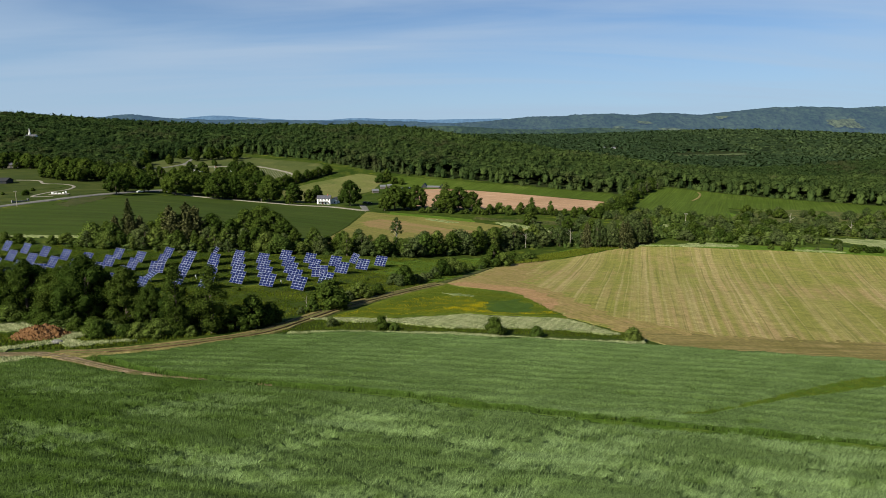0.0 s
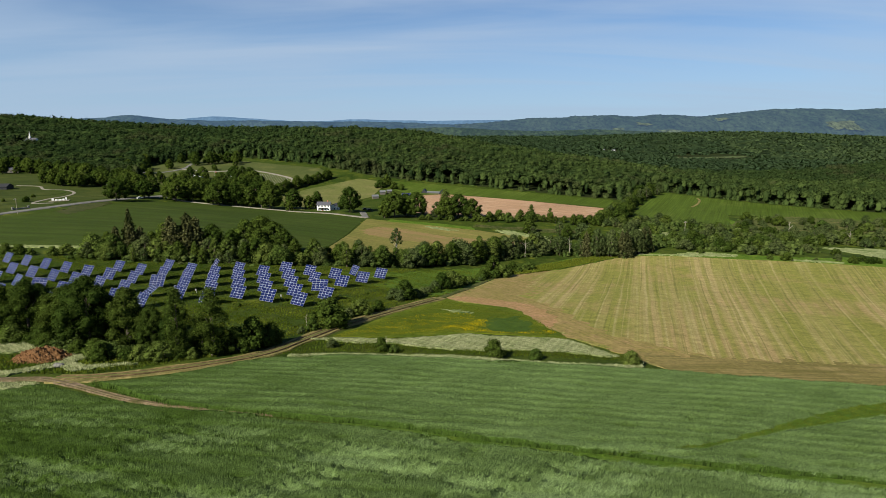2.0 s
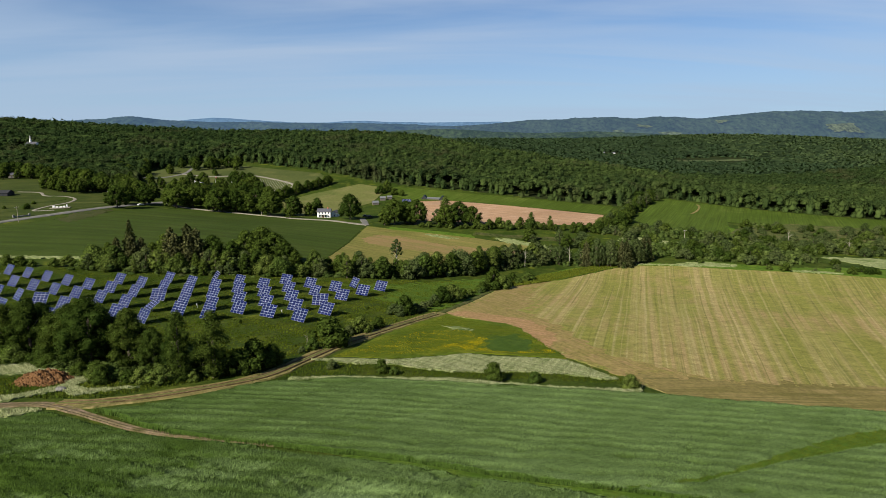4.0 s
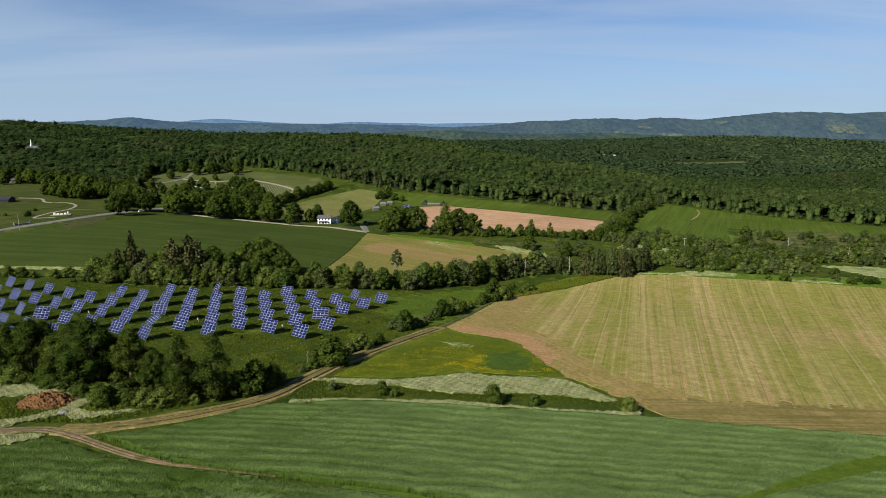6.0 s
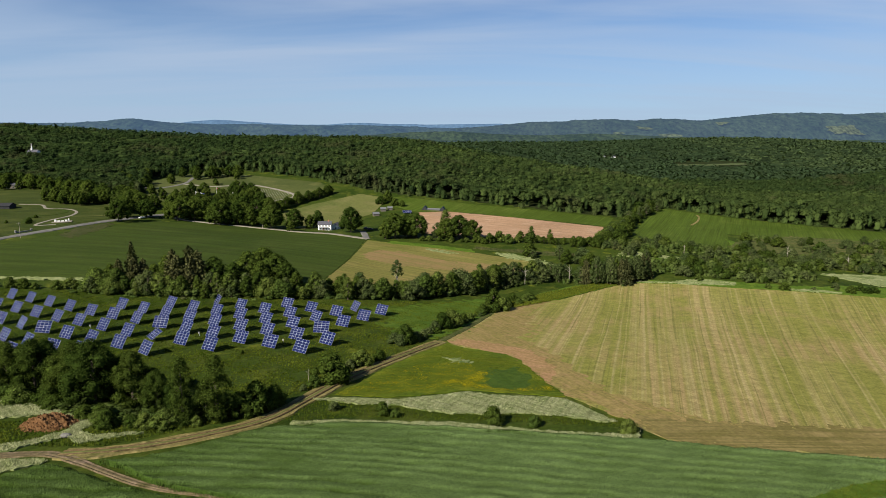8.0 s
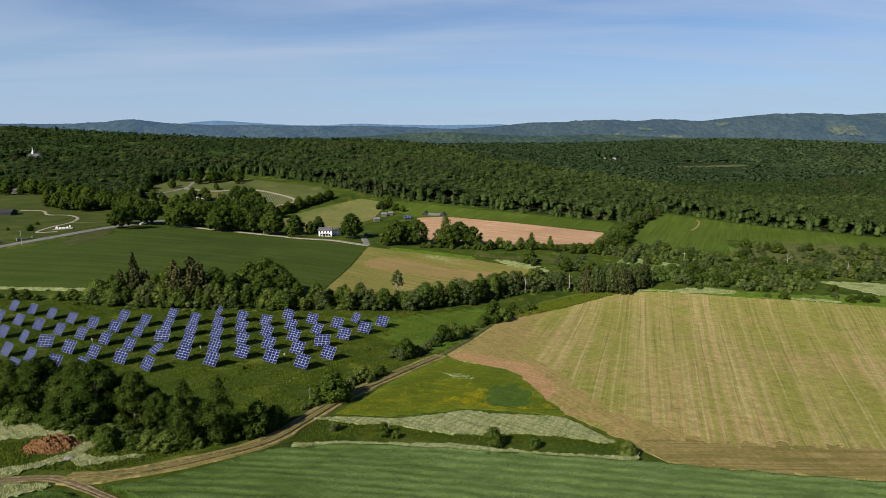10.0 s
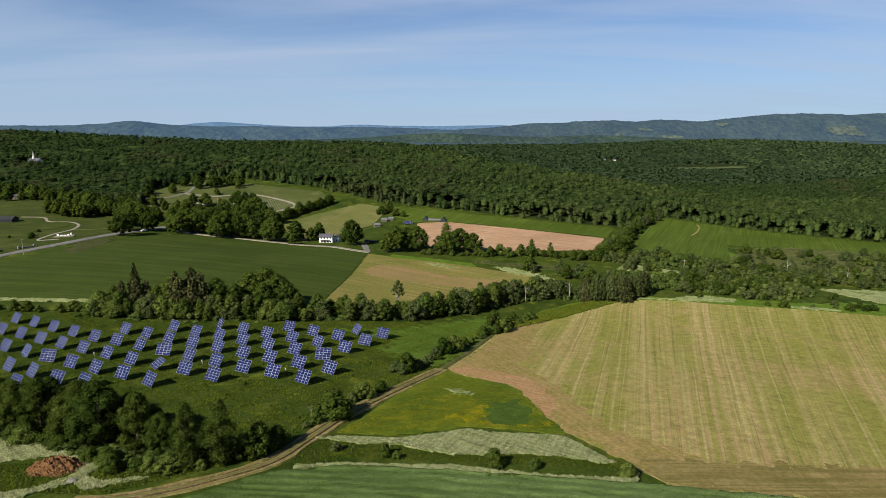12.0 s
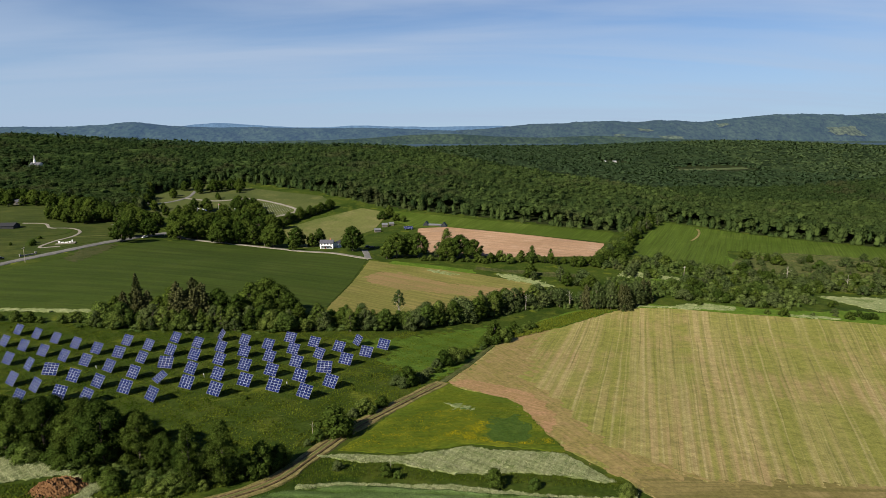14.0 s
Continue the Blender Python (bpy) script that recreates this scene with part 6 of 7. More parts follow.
RIGHT_RANGE = [(-4574, 21), (-776, 26), (-354, 60), (68, 77), (278, 90), (488, 103), (635, 124), (740, 125), (908, 129), (1075, 142), (1285, 143), (1454, 136), (1558, 148), (1664, 140), (1916, 137), (2124, 159), (2291, 176), (2499, 191), (2667, 189), (2793, 186), (2961, 182), (3128, 191), (3287, 196), (3588, 197), (4681, 185)]
LEFT_RANGE = [(-4465, 95), (-3393, 109), (-3063, 109), (-2836, 113), (-2692, 113), (-2444, 126), (-2340, 138), (-2237, 142), (-2147, 134), (-2033, 118), (-1869, 111), (-1582, 103), (-1334, 103), (-923, 96), (-593, 100), (-264, 88), (66, 77), (314, 36), (687, -12), (4624, -31)]
BLUE_RANGE = [(-4687, 79), (-2091, 104), (-1895, 129), (-1764, 140), (-1657, 138), (-1442, 121), (-1140, 105), (-881, 105), (-708, 118), (-579, 118), (-406, 110), (-104, 106), (199, 111), (415, 113), (631, 103), (934, 78), (4829, 74)]
FOOTHILLS = [(-3913, -7), (-808, 19), (-483, 33), (-230, 51), (58, 59), (310, 42), (635, 33), (959, 45), (1247, 35), (1501, 22), (1862, 16), (2223, 10), (2830, 5), (4029, 6)]
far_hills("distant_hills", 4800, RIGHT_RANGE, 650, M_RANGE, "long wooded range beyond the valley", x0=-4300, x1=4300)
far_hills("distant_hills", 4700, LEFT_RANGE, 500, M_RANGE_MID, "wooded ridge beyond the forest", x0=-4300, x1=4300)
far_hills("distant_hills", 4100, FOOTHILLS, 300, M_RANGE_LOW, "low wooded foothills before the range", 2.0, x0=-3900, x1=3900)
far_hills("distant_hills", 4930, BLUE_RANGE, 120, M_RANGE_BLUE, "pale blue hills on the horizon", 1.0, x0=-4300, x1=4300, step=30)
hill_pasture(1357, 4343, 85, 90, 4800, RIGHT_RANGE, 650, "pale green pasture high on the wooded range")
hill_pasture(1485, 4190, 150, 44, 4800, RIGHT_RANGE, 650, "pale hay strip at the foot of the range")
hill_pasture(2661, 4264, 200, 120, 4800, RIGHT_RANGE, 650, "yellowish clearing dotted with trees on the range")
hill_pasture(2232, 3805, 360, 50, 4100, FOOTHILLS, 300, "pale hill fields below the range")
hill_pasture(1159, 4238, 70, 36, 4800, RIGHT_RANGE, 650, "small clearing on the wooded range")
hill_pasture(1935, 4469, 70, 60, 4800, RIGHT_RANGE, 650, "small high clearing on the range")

# ---- solar trackers ----
PANEL_W, PANEL_H, COLS, ROWS = 1.41, 0.86, 4, 5
ARRAY_H = 2.4


def panel_mesh():
    """One module: a silver frame with the blue cell face set in it."""
    w, h, t, rim = PANEL_W / 2 - 0.012, PANEL_H / 2 - 0.012, 0.02, 0.022
    v = [(-w, -h, -t), (w, -h, -t), (w, h, -t), (-w, h, -t), (-w, -h, t), (w, -h, t), (w, h, t), (-w, h, t),
         (rim - w, rim - h, t), (w - rim, rim - h, t), (w - rim, h - rim, t), (rim - w, h - rim, t),
         (rim - w, rim - h, t - 0.008), (w - rim, rim - h, t - 0.008), (w - rim, h - rim, t - 0.008), (rim - w, h - rim, t - 0.008)]
    f = [(0, 3, 2, 1), (0, 1, 5, 4), (1, 2, 6, 5), (2, 3, 7, 6), (3, 0, 4, 7), (4, 5, 9, 8), (5, 6, 10, 9), (6, 7, 11, 10), (7, 4, 8, 11),
         (8, 9, 13, 12), (9, 10, 14, 13), (10, 11, 15, 14), (11, 8, 12, 15), (12, 13, 14, 15)]
    return mesh_np("panel", v, np.array(f), [M_ALU, M_CELL], slots=[0] * 13 + [1])


def build_tracker():
    """A post with a tilted table of modules on it, facing the sun's side."""
    root = tagged(new("solar_tracker"), "blue solar panel tracker tilted on a steel post in grass", "solar tracker", "solar trackers in the meadow")
    bm = bmesh.new()
    rod(bm, (0, 0, -0.4), (0, 0, ARRAY_H - 0.1), 0.14, 0.14, 10)
    rod(bm, (0, 0, ARRAY_H - 0.45), (0, 0, ARRAY_H - 0.1), 0.2, 0.2, 10)
    part("post", bm, M_STEEL, root)
    bm = bmesh.new()
    rod(bm, (-COLS * PANEL_W / 2 + 0.2, 0, -0.16), (COLS * PANEL_W / 2 - 0.2, 0, -0.16), 0.09, 0.09, 8)
    for k in range(COLS):
        for s in (-0.3, 0.3):
            box(bm, (0.06, ROWS * PANEL_H - 0.2, 0.06), ((k - COLS / 2 + 0.5 + s) * PANEL_W, 0, -0.06))
    me = bpy.data.meshes.new("rack")
    bm.to_mesh(me)
    bm.free()
    me.materials.append(M_STEEL)
    rack = new("rack", me)
    rack.parent = root
    rack.matrix_basis = Matrix.Translation((0, 0, ARRAY_H)) @ Matrix.Rotation(radians(57), 4, "X")
    module = panel_mesh()
    for i in range(COLS):
        for j in range(ROWS):
            p = new("panel", module)
            p.parent = rack
            p.location = ((i - COLS / 2 + 0.5) * PANEL_W, (j - ROWS / 2 + 0.5) * PANEL_H, 0)
    return root


TRACKER = build_tracker()
TRACKERS = [
    (-176.9, 252.1), (-166.3, 247.4), (-155.4, 242.1), (-144.2, 236.5), (-133.1, 231.1), (-126.7, 241.8), (-116, 237), (-109.8, 247.6), (-98.7, 242),
    (-172.6, 237.3), (-162, 232.4), (-151.1, 227), (-140.2, 221.8), (-129.8, 217.4), (-118.3, 211.8), (-106.8, 205.8), (-122.7, 227.1), (-111.6, 222),
    (-105.1, 231.6), (-94.2, 226.9), (-157.7, 217.4), (-146.6, 211.9), (-136.1, 207.1), (-124.8, 201.3), (-113.8, 196.2), (-102.4, 191.1), (-100.6, 216.9),
    (-89.2, 211.2), (-95.6, 201), (-84.7, 196.2), (-90.8, 184.5), (-142.6, 197.1), (-131.5, 191.7), (-119.9, 185.3), (-110, 182.6), (-129.8, 181),
    (-93.1, 253.3), (-88, 237.9), (-81.9, 248.4), (-77.4, 233.1), (-83.2, 222.3), (-71.9, 216.3), (-77.8, 205.5), (-66.5, 199.2), (-73.1, 189.7),
    (-70.9, 243.5), (-66.1, 227.6), (-60.9, 210.9), (-55.4, 194.1), (-64.7, 254.9), (-59.7, 238.6), (-54.7, 222), (-49.4, 204.9), (-44.1, 188),
    (-53.7, 249.8), (-48.5, 233.5), (-43.1, 215.6), (-37.9, 198.9), (-42.6, 244.6), (-37.1, 226.8), (-36.6, 256), (-30.9, 238.5), (-25.2, 251.4),
]
# those that stand turned away from the rest, in degrees
FACING = {(-122.7, 227.1): 6, (-146.6, 211.9): -8, (-136.1, 207.1): 19, (-124.8, 201.3): 3, (-102.4, 191.1): 7, (-100.6, 216.9): 20, (-89.2, 211.2): -3, (-95.6, 201): -16, (-84.7, 196.2): 7, (-90.8, 184.5): -7, (-131.5, 191.7): -8, (-119.9, 185.3): 7, (-93.1, 253.3): -24, (-55.4, 194.1): 6, (-48.5, 233.5): -8, (-43.1, 215.6): 20, (-36.6, 256): -26}
FLATTER = {(-95.6, 201): 33}
for k, (x, y) in enumerate(TRACKERS):
    m = pose(x, y, ground_at(x, y), 0, 0, -31 + chance.uniform(-3.5, 3.5) + FACING.get((x, y), 0))
    if k == 0:
        TRACKER.matrix_basis = m
    else:
        tracker = copy_thing(TRACKER, m)
        if (x, y) in FLATTER:
            rack = next(o for o in tracker.children if o.name.startswith("rack"))
            rack.matrix_basis = Matrix.Translation((0, 0, ARRAY_H)) @ Matrix.Rotation(radians(FLATTER[(x, y)]), 4, "X")


def meter_box(x, y):
    """A small pale electrical box on a short post."""
    root = tagged(new("meter_box"), "small pale electrical box on a short post", "electrical box", "electrical boxes among the trackers")
    root.matrix_basis = pose(x, y, ground_at(x, y), 0, 0, -25)
    part("post", box(bmesh.new(), (0.12, 0.12, 1.3), (0, 0.12, 0.6)), M_STEEL, root)
    case = part("case", box(bmesh.new(), (0.45, 0.22, 0.65), (0, -0.05, 1.1), bevel=0.03), M_PALE_BOX, root)
    part("door", box(bmesh.new(), (0.36, 0.02, 0.54), (0, -0.17, 1.1), bevel=0.01), M_PALE_BOX, case)


M_PALE_BOX = plain("pale_grey_enamel", (0.3, 0.3, 0.28), 0.5, vary=0.06)
for x, y in [(-124.2, 214.1), (-83.6, 208), (-52.8, 200.3)]:
    meter_box(x, y)


# ---- farmhouse ----
M_CLAP = plain("white_clapboard", (0.8, 0.79, 0.76), 0.6, vary=0.05)
M_SLATE = plain("dark_roof_shingles", (0.07, 0.07, 0.085), 0.8, vary=0.3, scale=1.5)
M_GLASS = plain("window_glass", (0.03, 0.035, 0.045), 0.1, vary=0.05)
M_BRICK = plain("red_brick", (0.3, 0.12, 0.08), 0.9, vary=0.3)
M_WOOD = plain("weathered_boards", (0.1, 0.09, 0.078), 0.9, vary=0.3)
M_TIN = plain("grey_metal_roof", (0.12, 0.125, 0.135), 0.5, vary=0.15)
M_DARK = plain("dark_painted_boards", (0.022, 0.023, 0.026), 0.8, vary=0.3)
M_GREEN_ROOF = plain("dark_blue_green_roof", (0.03, 0.055, 0.06), 0.7, vary=0.2)


def gable_house(name, x, y, turn, long, deep, eave, ridge, walls, roof, label, category, windows=0, storeys=1, chimney=False, sink=0.4, over=0.35):
    """A gabled building, its long side along its own x; windows on all long and end walls as given."""
    root = tagged(new(name), label, category)
    root.matrix_basis = pose(x, y, ground_at(x, y) - sink, 0, 0, turn)
    bm = bmesh.new()
    box(bm, (long, deep, eave), (0, 0, eave / 2))
    a, b = long / 2, deep / 2
    for s in (-a + 0.01, a - 0.01):
        v = [bm.verts.new(p) for p in ((s, -b, eave), (s, b, eave), (s, 0, ridge - 0.1))]
        bm.faces.new(v)
    part("wall", bm, walls, root)
    bm = bmesh.new()
    t = 0.16
    slope = math.atan2(ridge - eave, b)
    run = math.hypot(ridge - eave, b) + over
    for s in (-1, 1):
        m = Matrix.Translation((0, 0, ridge)) @ Matrix.Rotation(-s * slope, 4, "X") @ Matrix.Translation((0, s * run / 2, t / 2)) @ Matrix.Diagonal((long + 2 * over, run, t, 1))
        bmesh.ops.create_cube(bm, size=1.0, matrix=m)
    top = part("roof", bm, roof, root)
    if chimney:
        bm = box(bmesh.new(), (0.9, 0.9, 1.9), (a * 0.55, 0, ridge + 0.3), bevel=0.04)
        part("chimney", bm, M_BRICK, top)
    for k in range(windows):
        for s in range(storeys):
            for side in (-1, 1):
                wx, wz = (k - (windows - 1) / 2) * long / (windows + 0.3), 1.5 + s * 2.6
                win = part("window", box(bmesh.new(), (1.1, 0.1, 1.6), (wx, side * (b + 0.03), wz)), walls, root)
                part("pane", box(bmesh.new(), (0.9, 0.06, 1.4), (wx, side * (b + 0.07), wz)), M_GLASS, win)
    if windows:
        for s in range(storeys):
            for side in (-1, 1):
                win = part("window", box(bmesh.new(), (0.1, 1.1, 1.6), (side * (a + 0.03), -deep * 0.2, 1.5 + s * 2.6)), walls, root)
                part("pane", box(bmesh.new(), (0.06, 0.9, 1.4), (side * (a + 0.07), -deep * 0.2, 1.5 + s * 2.6)), M_GLASS, win)
    return root


HOUSE = gable_house("farmhouse", -95.5, 508, 2, 10.5, 7.0, 5.0, 7.2, M_CLAP, M_SLATE, "white two-storey clapboard farmhouse with dark roof", "house", 4, 2, True)
porch = part("porch", box(bmesh.new(), (7.5, 1.9, 0.16), (-0.6, -4.4, 2.75), bevel=0.03), M_SLATE, HOUSE, "dark shingled porch roof on white posts")
for s in (-4.2, -1.8, 0.6, 3.0):
    part("post", box(bmesh.new(), (0.16, 0.16, 2.7), (s, -5.2, 1.35), bevel=0.02), M_CLAP, porch)
door = part("door", box(bmesh.new(), (1.0, 0.1, 2.1), (-0.6, -3.56, 1.4), bevel=0.02), M_BRICK, HOUSE, "dark red front door")
gable_house("house_wing", -88, 515, 78, 8.0, 5.5, 3.4, 5.2, M_CLAP, M_SLATE, "white rear wing of the farmhouse, dark roof", "house", 2, 1)
gable_house("shed", -62, 582, 20, 5.5, 4.0, 2.4, 3.8, M_WOOD, M_TIN, "small weathered shed with grey metal roof", "shed")
gable_house("shed", -57, 602, 10, 5.0, 4.0, 2.6, 4.0, M_WOOD, M_TIN, "small grey board shed in the paddock", "shed")
gable_house("shed", -51, 607, 10, 4.5, 3.5, 2.4, 3.6, M_WOOD, M_TIN, "small pale board shed in the paddock", "shed")
gable_house("barn", -360, 508, 8, 24, 11, 2.4, 4.4, M_DARK, M_DARK, "long low building with dark roof beside the lawn", "building", 4, 1)

# ---- smaller things ----
M_POLE = plain("weathered_pole_wood", (0.3, 0.26, 0.21), 0.9, vary=0.2)
M_WHITE_PAINT = plain("white_paint", (0.78, 0.78, 0.77), 0.5, vary=0.05)
M_STONE = plain("grey_granite", (0.17, 0.165, 0.155), 0.85, vary=0.15)
M_FIELD_STONE = plain("lichened_field_stone", (0.15, 0.145, 0.13), 0.95, vary=0.4, scale=2.0)
M_TYRE = plain("black_rubber", (0.02, 0.02, 0.02), 0.9)
M_CAR_DARK = plain("dark_car_paint", (0.03, 0.03, 0.035), 0.3)
M_CAR_BLUE = plain("blue_grey_car_paint", (0.12, 0.15, 0.2), 0.3)
M_CAR_WHITE = plain("white_car_paint", (0.7, 0.7, 0.7), 0.3)
M_FLAG_BLUE = plain("blue_flag_cloth", (0.03, 0.05, 0.2), 0.9)
M_FLAG_RED = plain("red_flag_cloth", (0.25, 0.05, 0.06), 0.9)
M_FLAG_WHITE = plain("white_flag_cloth", (0.5, 0.49, 0.48), 0.9)


def earth_mound(x, y, long, deep, tall):
    """A tipped heap of earth with clods and gullies."""
    n = 44
    g = np.linspace(-1, 1, n)
    gx, gy = np.meshgrid(g, g)
    r = np.hypot(gx, gy) + 0.12 * wobble(gx * 3, gy * 3, 1.0, 2)
    z = tall * np.clip(1 - r ** 1.6, -0.25, 1) * (1 + 0.35 * wobble(gx * 8, gy * 8, 1.0, 4)) + 0.3 * wobble(gx * 26, gy * 26, 1.0, 7) + np.random.default_rng(5).normal(0, 0.13, gx.shape)
    px, py = x + gx * long / 2, y + gy * deep / 2
    v = np.column_stack([px.ravel(), py.ravel(), (height(px, py) + z).ravel()])
    i, j = np.meshgrid(np.arange(n - 1), np.arange(n - 1))
    q = (j * n + i).ravel()
    ob = new("earth_mound", mesh_np("earth_mound", v, np.stack([q, q + 1, q + n + 1, q + n], 1), M_MOUND))
    return tagged(ob, "tipped heap of reddish-brown earth beside the trees", "earth mound")


earth_mound(-84.2, 126.5, 12.5, 9.5, 2.2)


def boulder(x, y, size):
    """A rough grey field stone."""
    bm = bmesh.new()
    bmesh.ops.create_icosphere(bm, subdivisions=2, radius=1.0)
    for v in bm.verts:
        k = 1 + 0.16 * float(wobble(v.co.x * 3 + v.co.z, v.co.y * 3, 1.0, 5))
        v.co = Vector((v.co.x * size * k, v.co.y * size * 0.7 * k, max(v.co.z, -0.4) * size * 0.55 * k))
    me = bpy.data.meshes.new("boulder")
    bm.to_mesh(me)
    bm.free()
    me.materials.append(M_FIELD_STONE)
    ob = tagged(new("boulder", me), "rough grey field stone in weeds", "boulder")
    ob.matrix_basis = pose(x, y, ground_at(x, y) + 0.3 * size, 0, 0, 20)
    return ob


boulder(-76.5, 119.1, 1.1)


def utility_pole(x, y, tall, arm=True, turn=0.0):
    root = tagged(new("utility_pole"), "weathered wooden utility pole with crossarm", "utility pole", "utility poles")
    root.matrix_basis = pose(x, y, ground_at(x, y), 0, 0, turn)
    part("shaft", rod(bmesh.new(), (0, 0, -0.5), (0, 0, tall), 0.17, 0.11, 9), M_POLE, root)
    if arm:
        a = part("crossarm", box(bmesh.new(), (2.4, 0.12, 0.14), (0, 0.12, tall - 0.7), bevel=0.02), M_POLE, root)
        for s in (-1.05, -0.35, 0.35, 1.05):
            part("insulator", rod(bmesh.new(), (s, 0.12, tall - 0.63), (s, 0.12, tall - 0.4), 0.06, 0.04, 8), M_WHITE_PAINT, a)
    return root


for x, y, h, t in ((-260, 492, 11, 70), (-144, 500, 10, 80), (-268, 396, 10, 70), (378, 576, 12, 20), (160, 412, 10, 10)):
    utility_pole(x, y, h, True, t)


def snag(x, y, tall, seed):
    """A bare, dead tree."""
    rng = random.Random(seed)
    root = tagged(new("dead_tree"), "bare pale dead tree with forked limbs", "tree", "bare trees")
    root.matrix_basis = pose(x, y, ground_at(x, y), 0, 0, rng.uniform(0, 360))
    part("trunk", rod(rod(bmesh.new(), (0, 0, -0.2), (0.2, 0, tall * 0.6), 0.02 * tall, 0.012 * tall, 7), (0.2, 0, tall * 0.59), (0, 0.2, tall), 0.012 * tall, 0.003 * tall, 6), M_DEADWOOD, root)
    for k in range(7):
        z = tall * rng.uniform(0.35, 0.85)
        a, l = k * 2.4, tall * rng.uniform(0.15, 0.3)
        part("limb", rod(bmesh.new(), (0.15, 0.02, z), (l * math.cos(a), l * math.sin(a), z + l * 0.8), 0.007 * tall, 0.002 * tall, 5), M_DEADWOOD, root)
    return root


for k, (x, y, h) in enumerate(((-22.5, 299, 13), (231, 416, 11), (-35.5, 158, 3.5), (72, 351, 11), (96, 352, 9), (-2, 476, 11), (46, 345, 10), (262, 400, 9), (-12.5, 135, 3.0))):
    snag(x, y, h, k)


# farm cluster
def ground_array(x, y, turn):
    root = tagged(new("ground_solar_array"), "small ground-mounted dark solar array on posts", "solar array")
    root.matrix_basis = pose(x, y, ground_at(x, y), 0, 0, turn)
    rack = part("rack", rod(rod(rod(rod(bmesh.new(), (-3, -1, 0), (-3, -1, 1.2), 0.06, 0.06), (3, -1, 0), (3, -1, 1.2), 0.06, 0.06), (-3, 1, 0), (-3, 1, 3.0), 0.06, 0.06), (3, 1, 0), (3, 1, 3.0), 0.06, 0.06), M_STEEL, root)
    module = panel_mesh()
    for i in range(6):
        for j in range(4):
            p = new("panel", module)
            p.parent = rack
            p.matrix_basis = Matrix.Translation((0, 0, 2.1)) @ Matrix.Rotation(radians(40), 4, "X") @ Matrix.Translation(((i - 2.5) * PANEL_W, (j - 1.5) * PANEL_H, 0))
    return root


ground_array(-33.5, 588, 10)
gable_house("hut", -17, 604, 75, 5.0, 5.5, 0.6, 4.4, M_DARK, M_GREEN_ROOF, "dark A-frame hut beside the ploughed field", "hut", over=0.2)
gable_house("hut", 0, 599, 75, 5.0, 5.5, 0.6, 4.4, M_DARK, M_GREEN_ROOF, "dark A-frame hut at the field's edge", "hut", over=0.2)
gable_house("greenhouse", -8.5, 602, -15, 12, 4, 1.4, 2.2, M_WOOD, M_TIN, "low pale polytunnel between dark huts", "greenhouse")
gable_house("house", -436, 646, 10, 14, 9, 3.5, 5.5, M_WOOD, M_SLATE, "dark-roofed house half hidden among trees", "house", 3, 1)
gable_house("house", 536, 2010, 10, 12, 9, 4, 7.5, M_CLAP, M_TIN, "far white house above the woods", "house", 3, 2)
gable_house("house", 936, 1525, -10, 11, 8, 5, 8.5, M_CLAP, M_SLATE, "far pale house in a woodland clearing", "house", 3, 2)
gable_house("barn", 508, 2025, 10, 12, 7, 3, 5.5, M_CLAP, M_TIN, "far white barn beside a hill field", "barn")


def church(x, y):
    root = gable_house("church", x, y, -25, 21, 14, 8, 14.5, M_CLAP, M_SLATE, "white church with dark roof and slender spire", "church", 4, 1)
    tower = part("tower", box(bmesh.new(), (2.0, 2.0, 17), (-4, 0, 8.5), bevel=0.05), M_CLAP, root)
    part("spire", rod(bmesh.new(), (-4, 0, 16.9), (-4, 0, 23.5), 0.95, 0.05, 8), M_CLAP, tower)
    return root


church(-569, 890)


def car(x, y, turn, paint, label):
    """A plain road car."""
    root = tagged(new("car"), label, "car", "parked cars")
    root.matrix_basis = pose(x, y, ground_at(x, y) + 0.35, 0, 0, turn)
    body = part("body", box(bmesh.new(), (4.4, 1.8, 0.7), (0, 0, 0.65), bevel=0.12), paint, root)
    part("cabin", box(bmesh.new(), (2.3, 1.6, 0.65), (-0.2, 0, 1.25), bevel=0.2), M_GLASS, body)
    part("roof", box(bmesh.new(), (1.7, 1.5, 0.08), (-0.2, 0, 1.6), bevel=0.03), paint, body)
    for sx in (-1.35, 1.35):
        for sy in (-0.82, 0.82):
            part("wheel", rod(bmesh.new(), (sx, sy - 0.1, 0.33), (sx, sy + 0.1, 0.33), 0.33, 0.33, 12), M_TYRE, root)
    return root


car(-59, 508, 30, M_CAR_DARK, "dark car parked on the gravel drive")
car(-63, 512, 20, M_CAR_DARK, "dark car parked beside the barnyard")
car(-288, 402, 60, M_CAR_DARK, "dark car parked beside the road")
car(-291, 398, 65, M_CAR_BLUE, "blue-grey car parked beside the road")
car(-240, 500, 60, M_CAR_WHITE, "white car under the roadside trees")


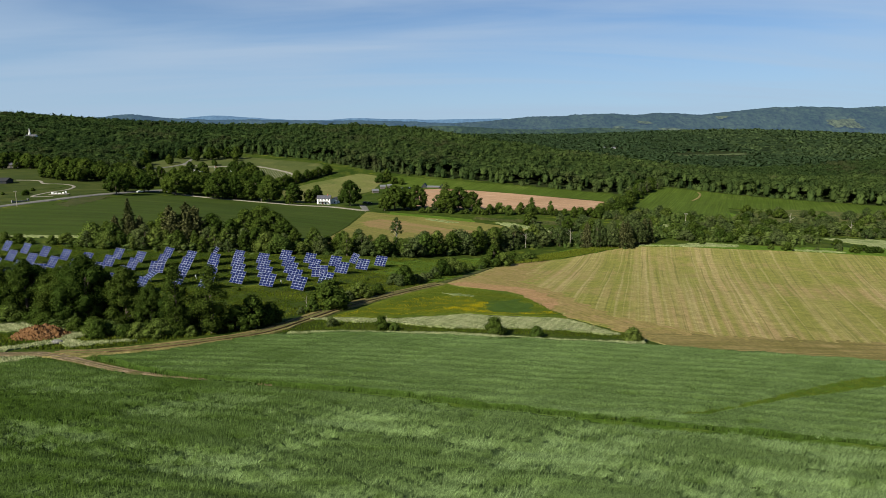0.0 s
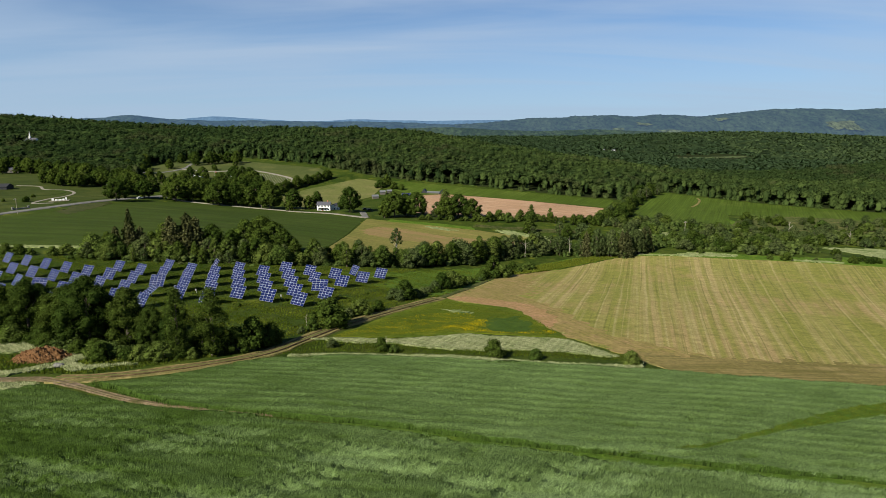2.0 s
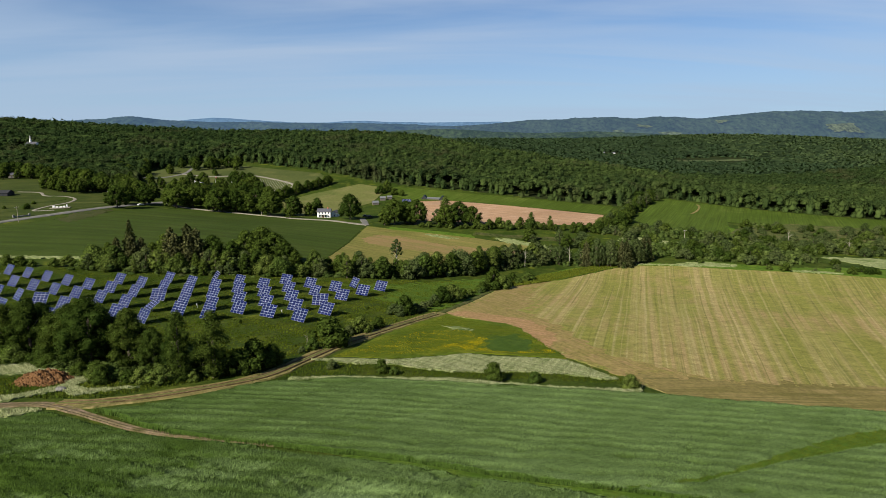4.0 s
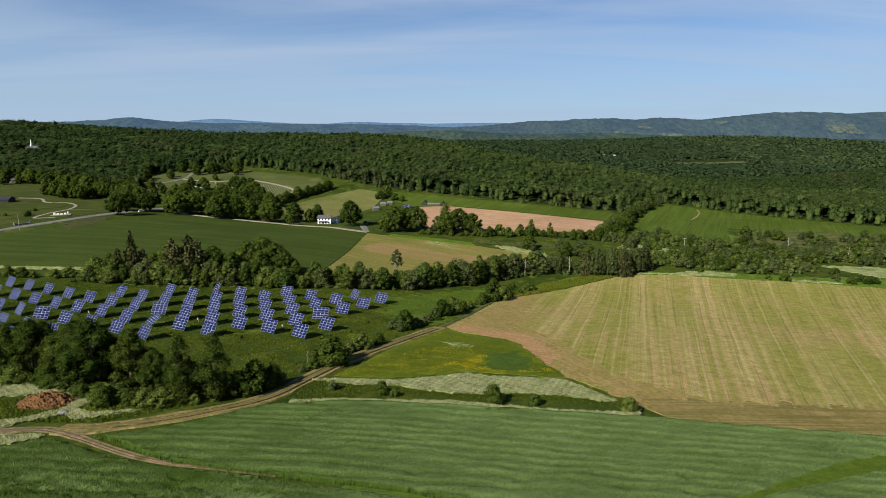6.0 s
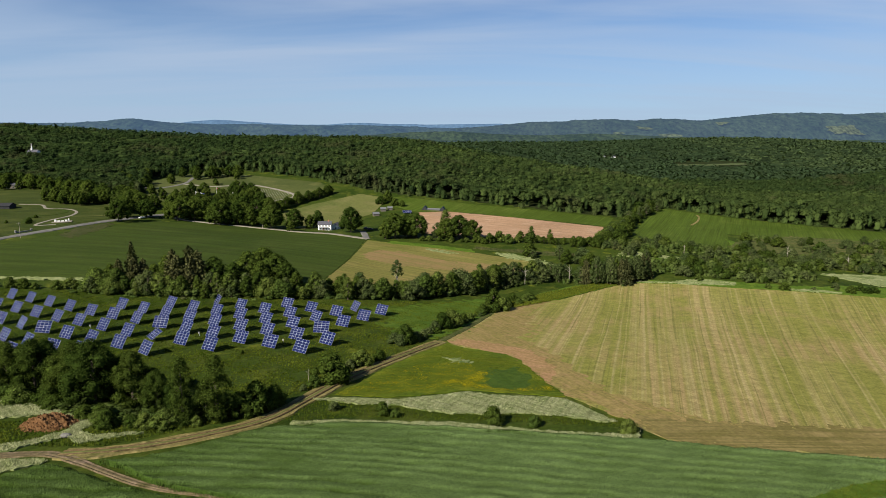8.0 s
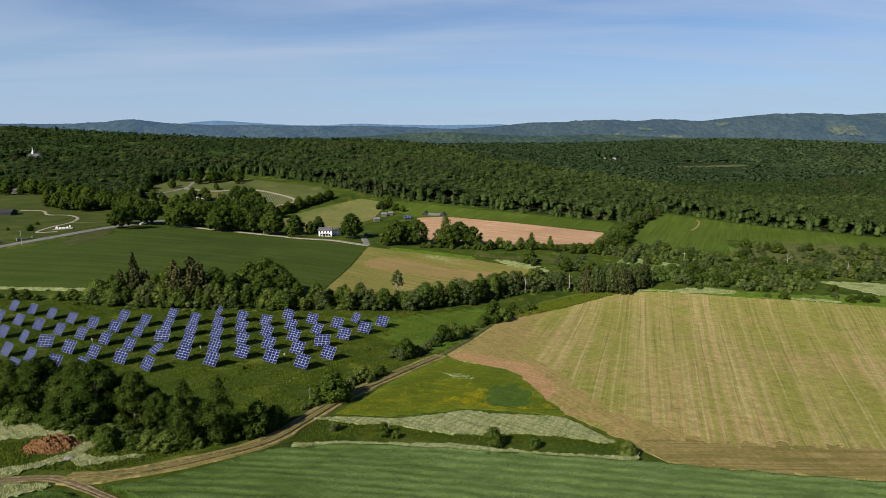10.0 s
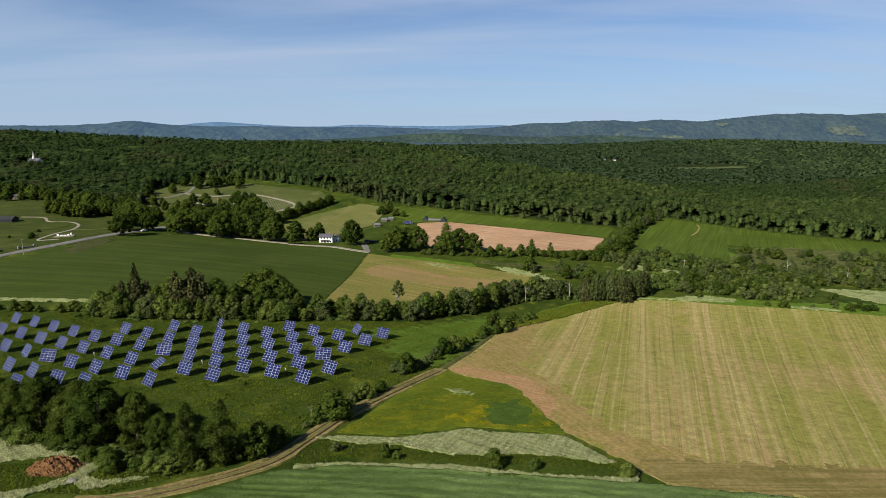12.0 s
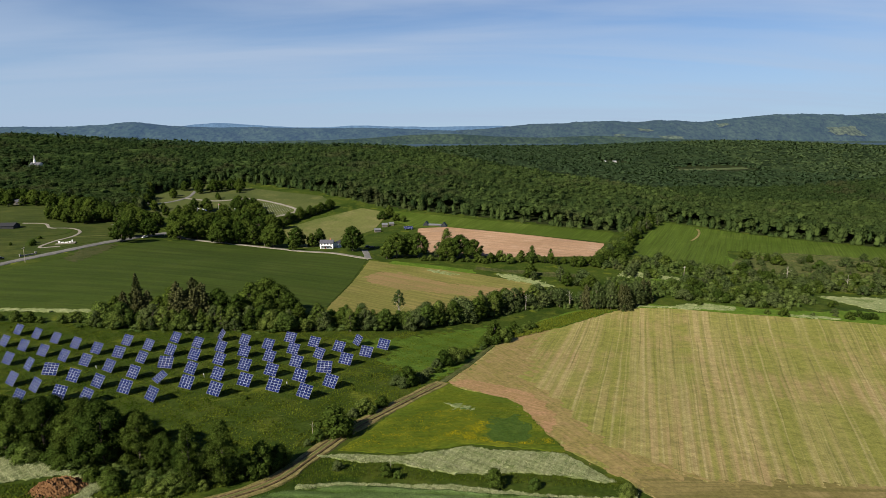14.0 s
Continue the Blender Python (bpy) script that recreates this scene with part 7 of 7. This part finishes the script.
# cemetery: flags, stones, gate, monument
def flagpole(x, y, tall, cloth, label):
    root = tagged(new("flagpole"), label, "flagpole", "flagpoles at the cemetery")
    root.matrix_basis = pose(x, y, ground_at(x, y), 0, 0, 0)
    pole = part("pole", rod(bmesh.new(), (0, 0, -0.3), (0, 0, tall), 0.1, 0.06, 8), M_WHITE_PAINT, root)
    part("finial", rod(bmesh.new(), (0, 0, tall), (0, 0, tall + 0.25), 0.12, 0.05, 8), M_WHITE_PAINT, pole)
    n = 9
    v = [(0.1 + 0.17 * i, 0.15 * math.sin(i * 1.1), tall - 0.2 - 0.8 * k - 0.05 * i) for k in (0, 1) for i in range(n)]
    f = [(i, i + 1, n + i + 1, n + i) for i in range(n - 1)]
    part("flag", mesh_np("flag", v, np.array(f), cloth), None, root)
    return root


for x, y, h, c, l in ((-238, 608, 11, M_FLAG_WHITE, "white flagpole with a pale flag"), (-234, 610, 10, M_FLAG_WHITE, "white flagpole with a pale flag"), (-231, 608, 10, M_FLAG_BLUE, "white flagpole with a blue flag"),
                      (-222, 620, 14, M_FLAG_RED, "tall white flagpole with a red flag"), (-218, 624, 12, M_FLAG_BLUE, "white flagpole with a blue flag"), (-213, 622, 11, M_FLAG_WHITE, "white flagpole with a pale flag"),
                      (-208, 624, 10, M_FLAG_WHITE, "white flagpole with a pale flag")):
    flagpole(x, y, h, c, l)


def gravestone():
    bm = box(bmesh.new(), (0.6, 0.2, 0.9), (0, 0, 0.4), bevel=0.05)
    part_root = tagged(new("gravestone"), "small upright grey gravestone on a mown lawn", "gravestone", "gravestones")
    part("stone", bm, M_STONE, part_root)
    return part_root


STONE = gravestone()
first = True
for r in range(11):
    for c in range(16):
        x, y = -205 + c * 2.6 + r * 0.6, 640 + r * 5.0 + 0.12 * (c - 8) ** 2 * 0.3
        if outline_distance(np.array([x]), np.array([y]), [(-206, 636), (-182, 630), (-160, 650), (-158, 668), (-180, 686), (-204, 692), (-214, 670)])[0] < 1:
            continue
        m = pose(x, y, ground_at(x, y) + 0.1, 0, 0, 8)
        if first:
            STONE.matrix_basis, first = m, False
        else:
            copy_thing(STONE, m)


def gate_wall(x, y, turn):
    root = tagged(new("entrance_wall"), "low grey stone entrance wall with end pillars", "wall")
    root.matrix_basis = pose(x, y, ground_at(x, y), 0, 0, turn)
    part("wall", box(bmesh.new(), (9, 0.5, 1.0), (0, 0, 0.4), bevel=0.06), M_STONE, root)
    for s in (-5, 5):
        p = part("pillar", box(bmesh.new(), (1.0, 1.0, 1.7), (s, 0, 0.8), bevel=0.08), M_STONE, root)
        part("cap", box(bmesh.new(), (1.2, 1.2, 0.2), (s, 0, 1.7), bevel=0.05), M_STONE, p)
    return root


gate_wall(-279, 416, 62)


def monument(x, y, turn):
    """White stones standing round a pale paved pad."""
    root = tagged(new("monument"), "white stone monument on a pale paved pad", "monument")
    root.matrix_basis = pose(x, y, ground_at(x, y) + 0.15, 0, 0, turn)
    part("pad", box(bmesh.new(), (13, 8, 0.3), (0, 0, 0.05), bevel=0.1), M_GRAVEL, root)
    for k, (sx, w, h) in enumerate(((-4.0, 1.4, 1.5), (-1.8, 1.8, 0.9), (0.6, 2.0, 0.8), (2.8, 1.4, 1.2), (4.4, 1.0, 1.9))):
        part("stone", box(bmesh.new(), (w, 0.7, h), (sx, 0.25 * k * (k - 4) + 0.5, 0.2 + h / 2), bevel=0.12), M_WHITE_PAINT, root)
    return root


monument(-279, 459, 25)


# pale painted posts along the road
def road_post(x, y):
    root = tagged(new("road_post"), "short white post beside the road", "post", "posts beside the road")
    root.matrix_basis = pose(x, y, ground_at(x, y), 0, 0, 0)
    part("post", rod(bmesh.new(), (0, 0, -0.2), (0, 0, 1.2), 0.09, 0.08, 8), M_WHITE_PAINT, root)


for x, y in ((-247, 478), (-240, 506), (-230, 528), (-226, 532), (-233, 520)):
    road_post(x, y)

drape("brushy_patch", [(24, 444), (60, 434), (92, 428), (96, 420), (70, 422), (46, 430), (22, 438)], 0.5, M_ROWS, "rough brownish patch of low rows below the hedge", cell=1.5, ragged=0.8,
      relief=lambda x, y: 0.35 * np.sin((y + 0.35 * x) * 2.2))
drape("hill_field", [(265, 1090), (342, 1042), (350, 1082), (268, 1130)], 0.3, M_PASTURE, "small pale clearing behind the wooded shoulder", cell=6, ragged=3)
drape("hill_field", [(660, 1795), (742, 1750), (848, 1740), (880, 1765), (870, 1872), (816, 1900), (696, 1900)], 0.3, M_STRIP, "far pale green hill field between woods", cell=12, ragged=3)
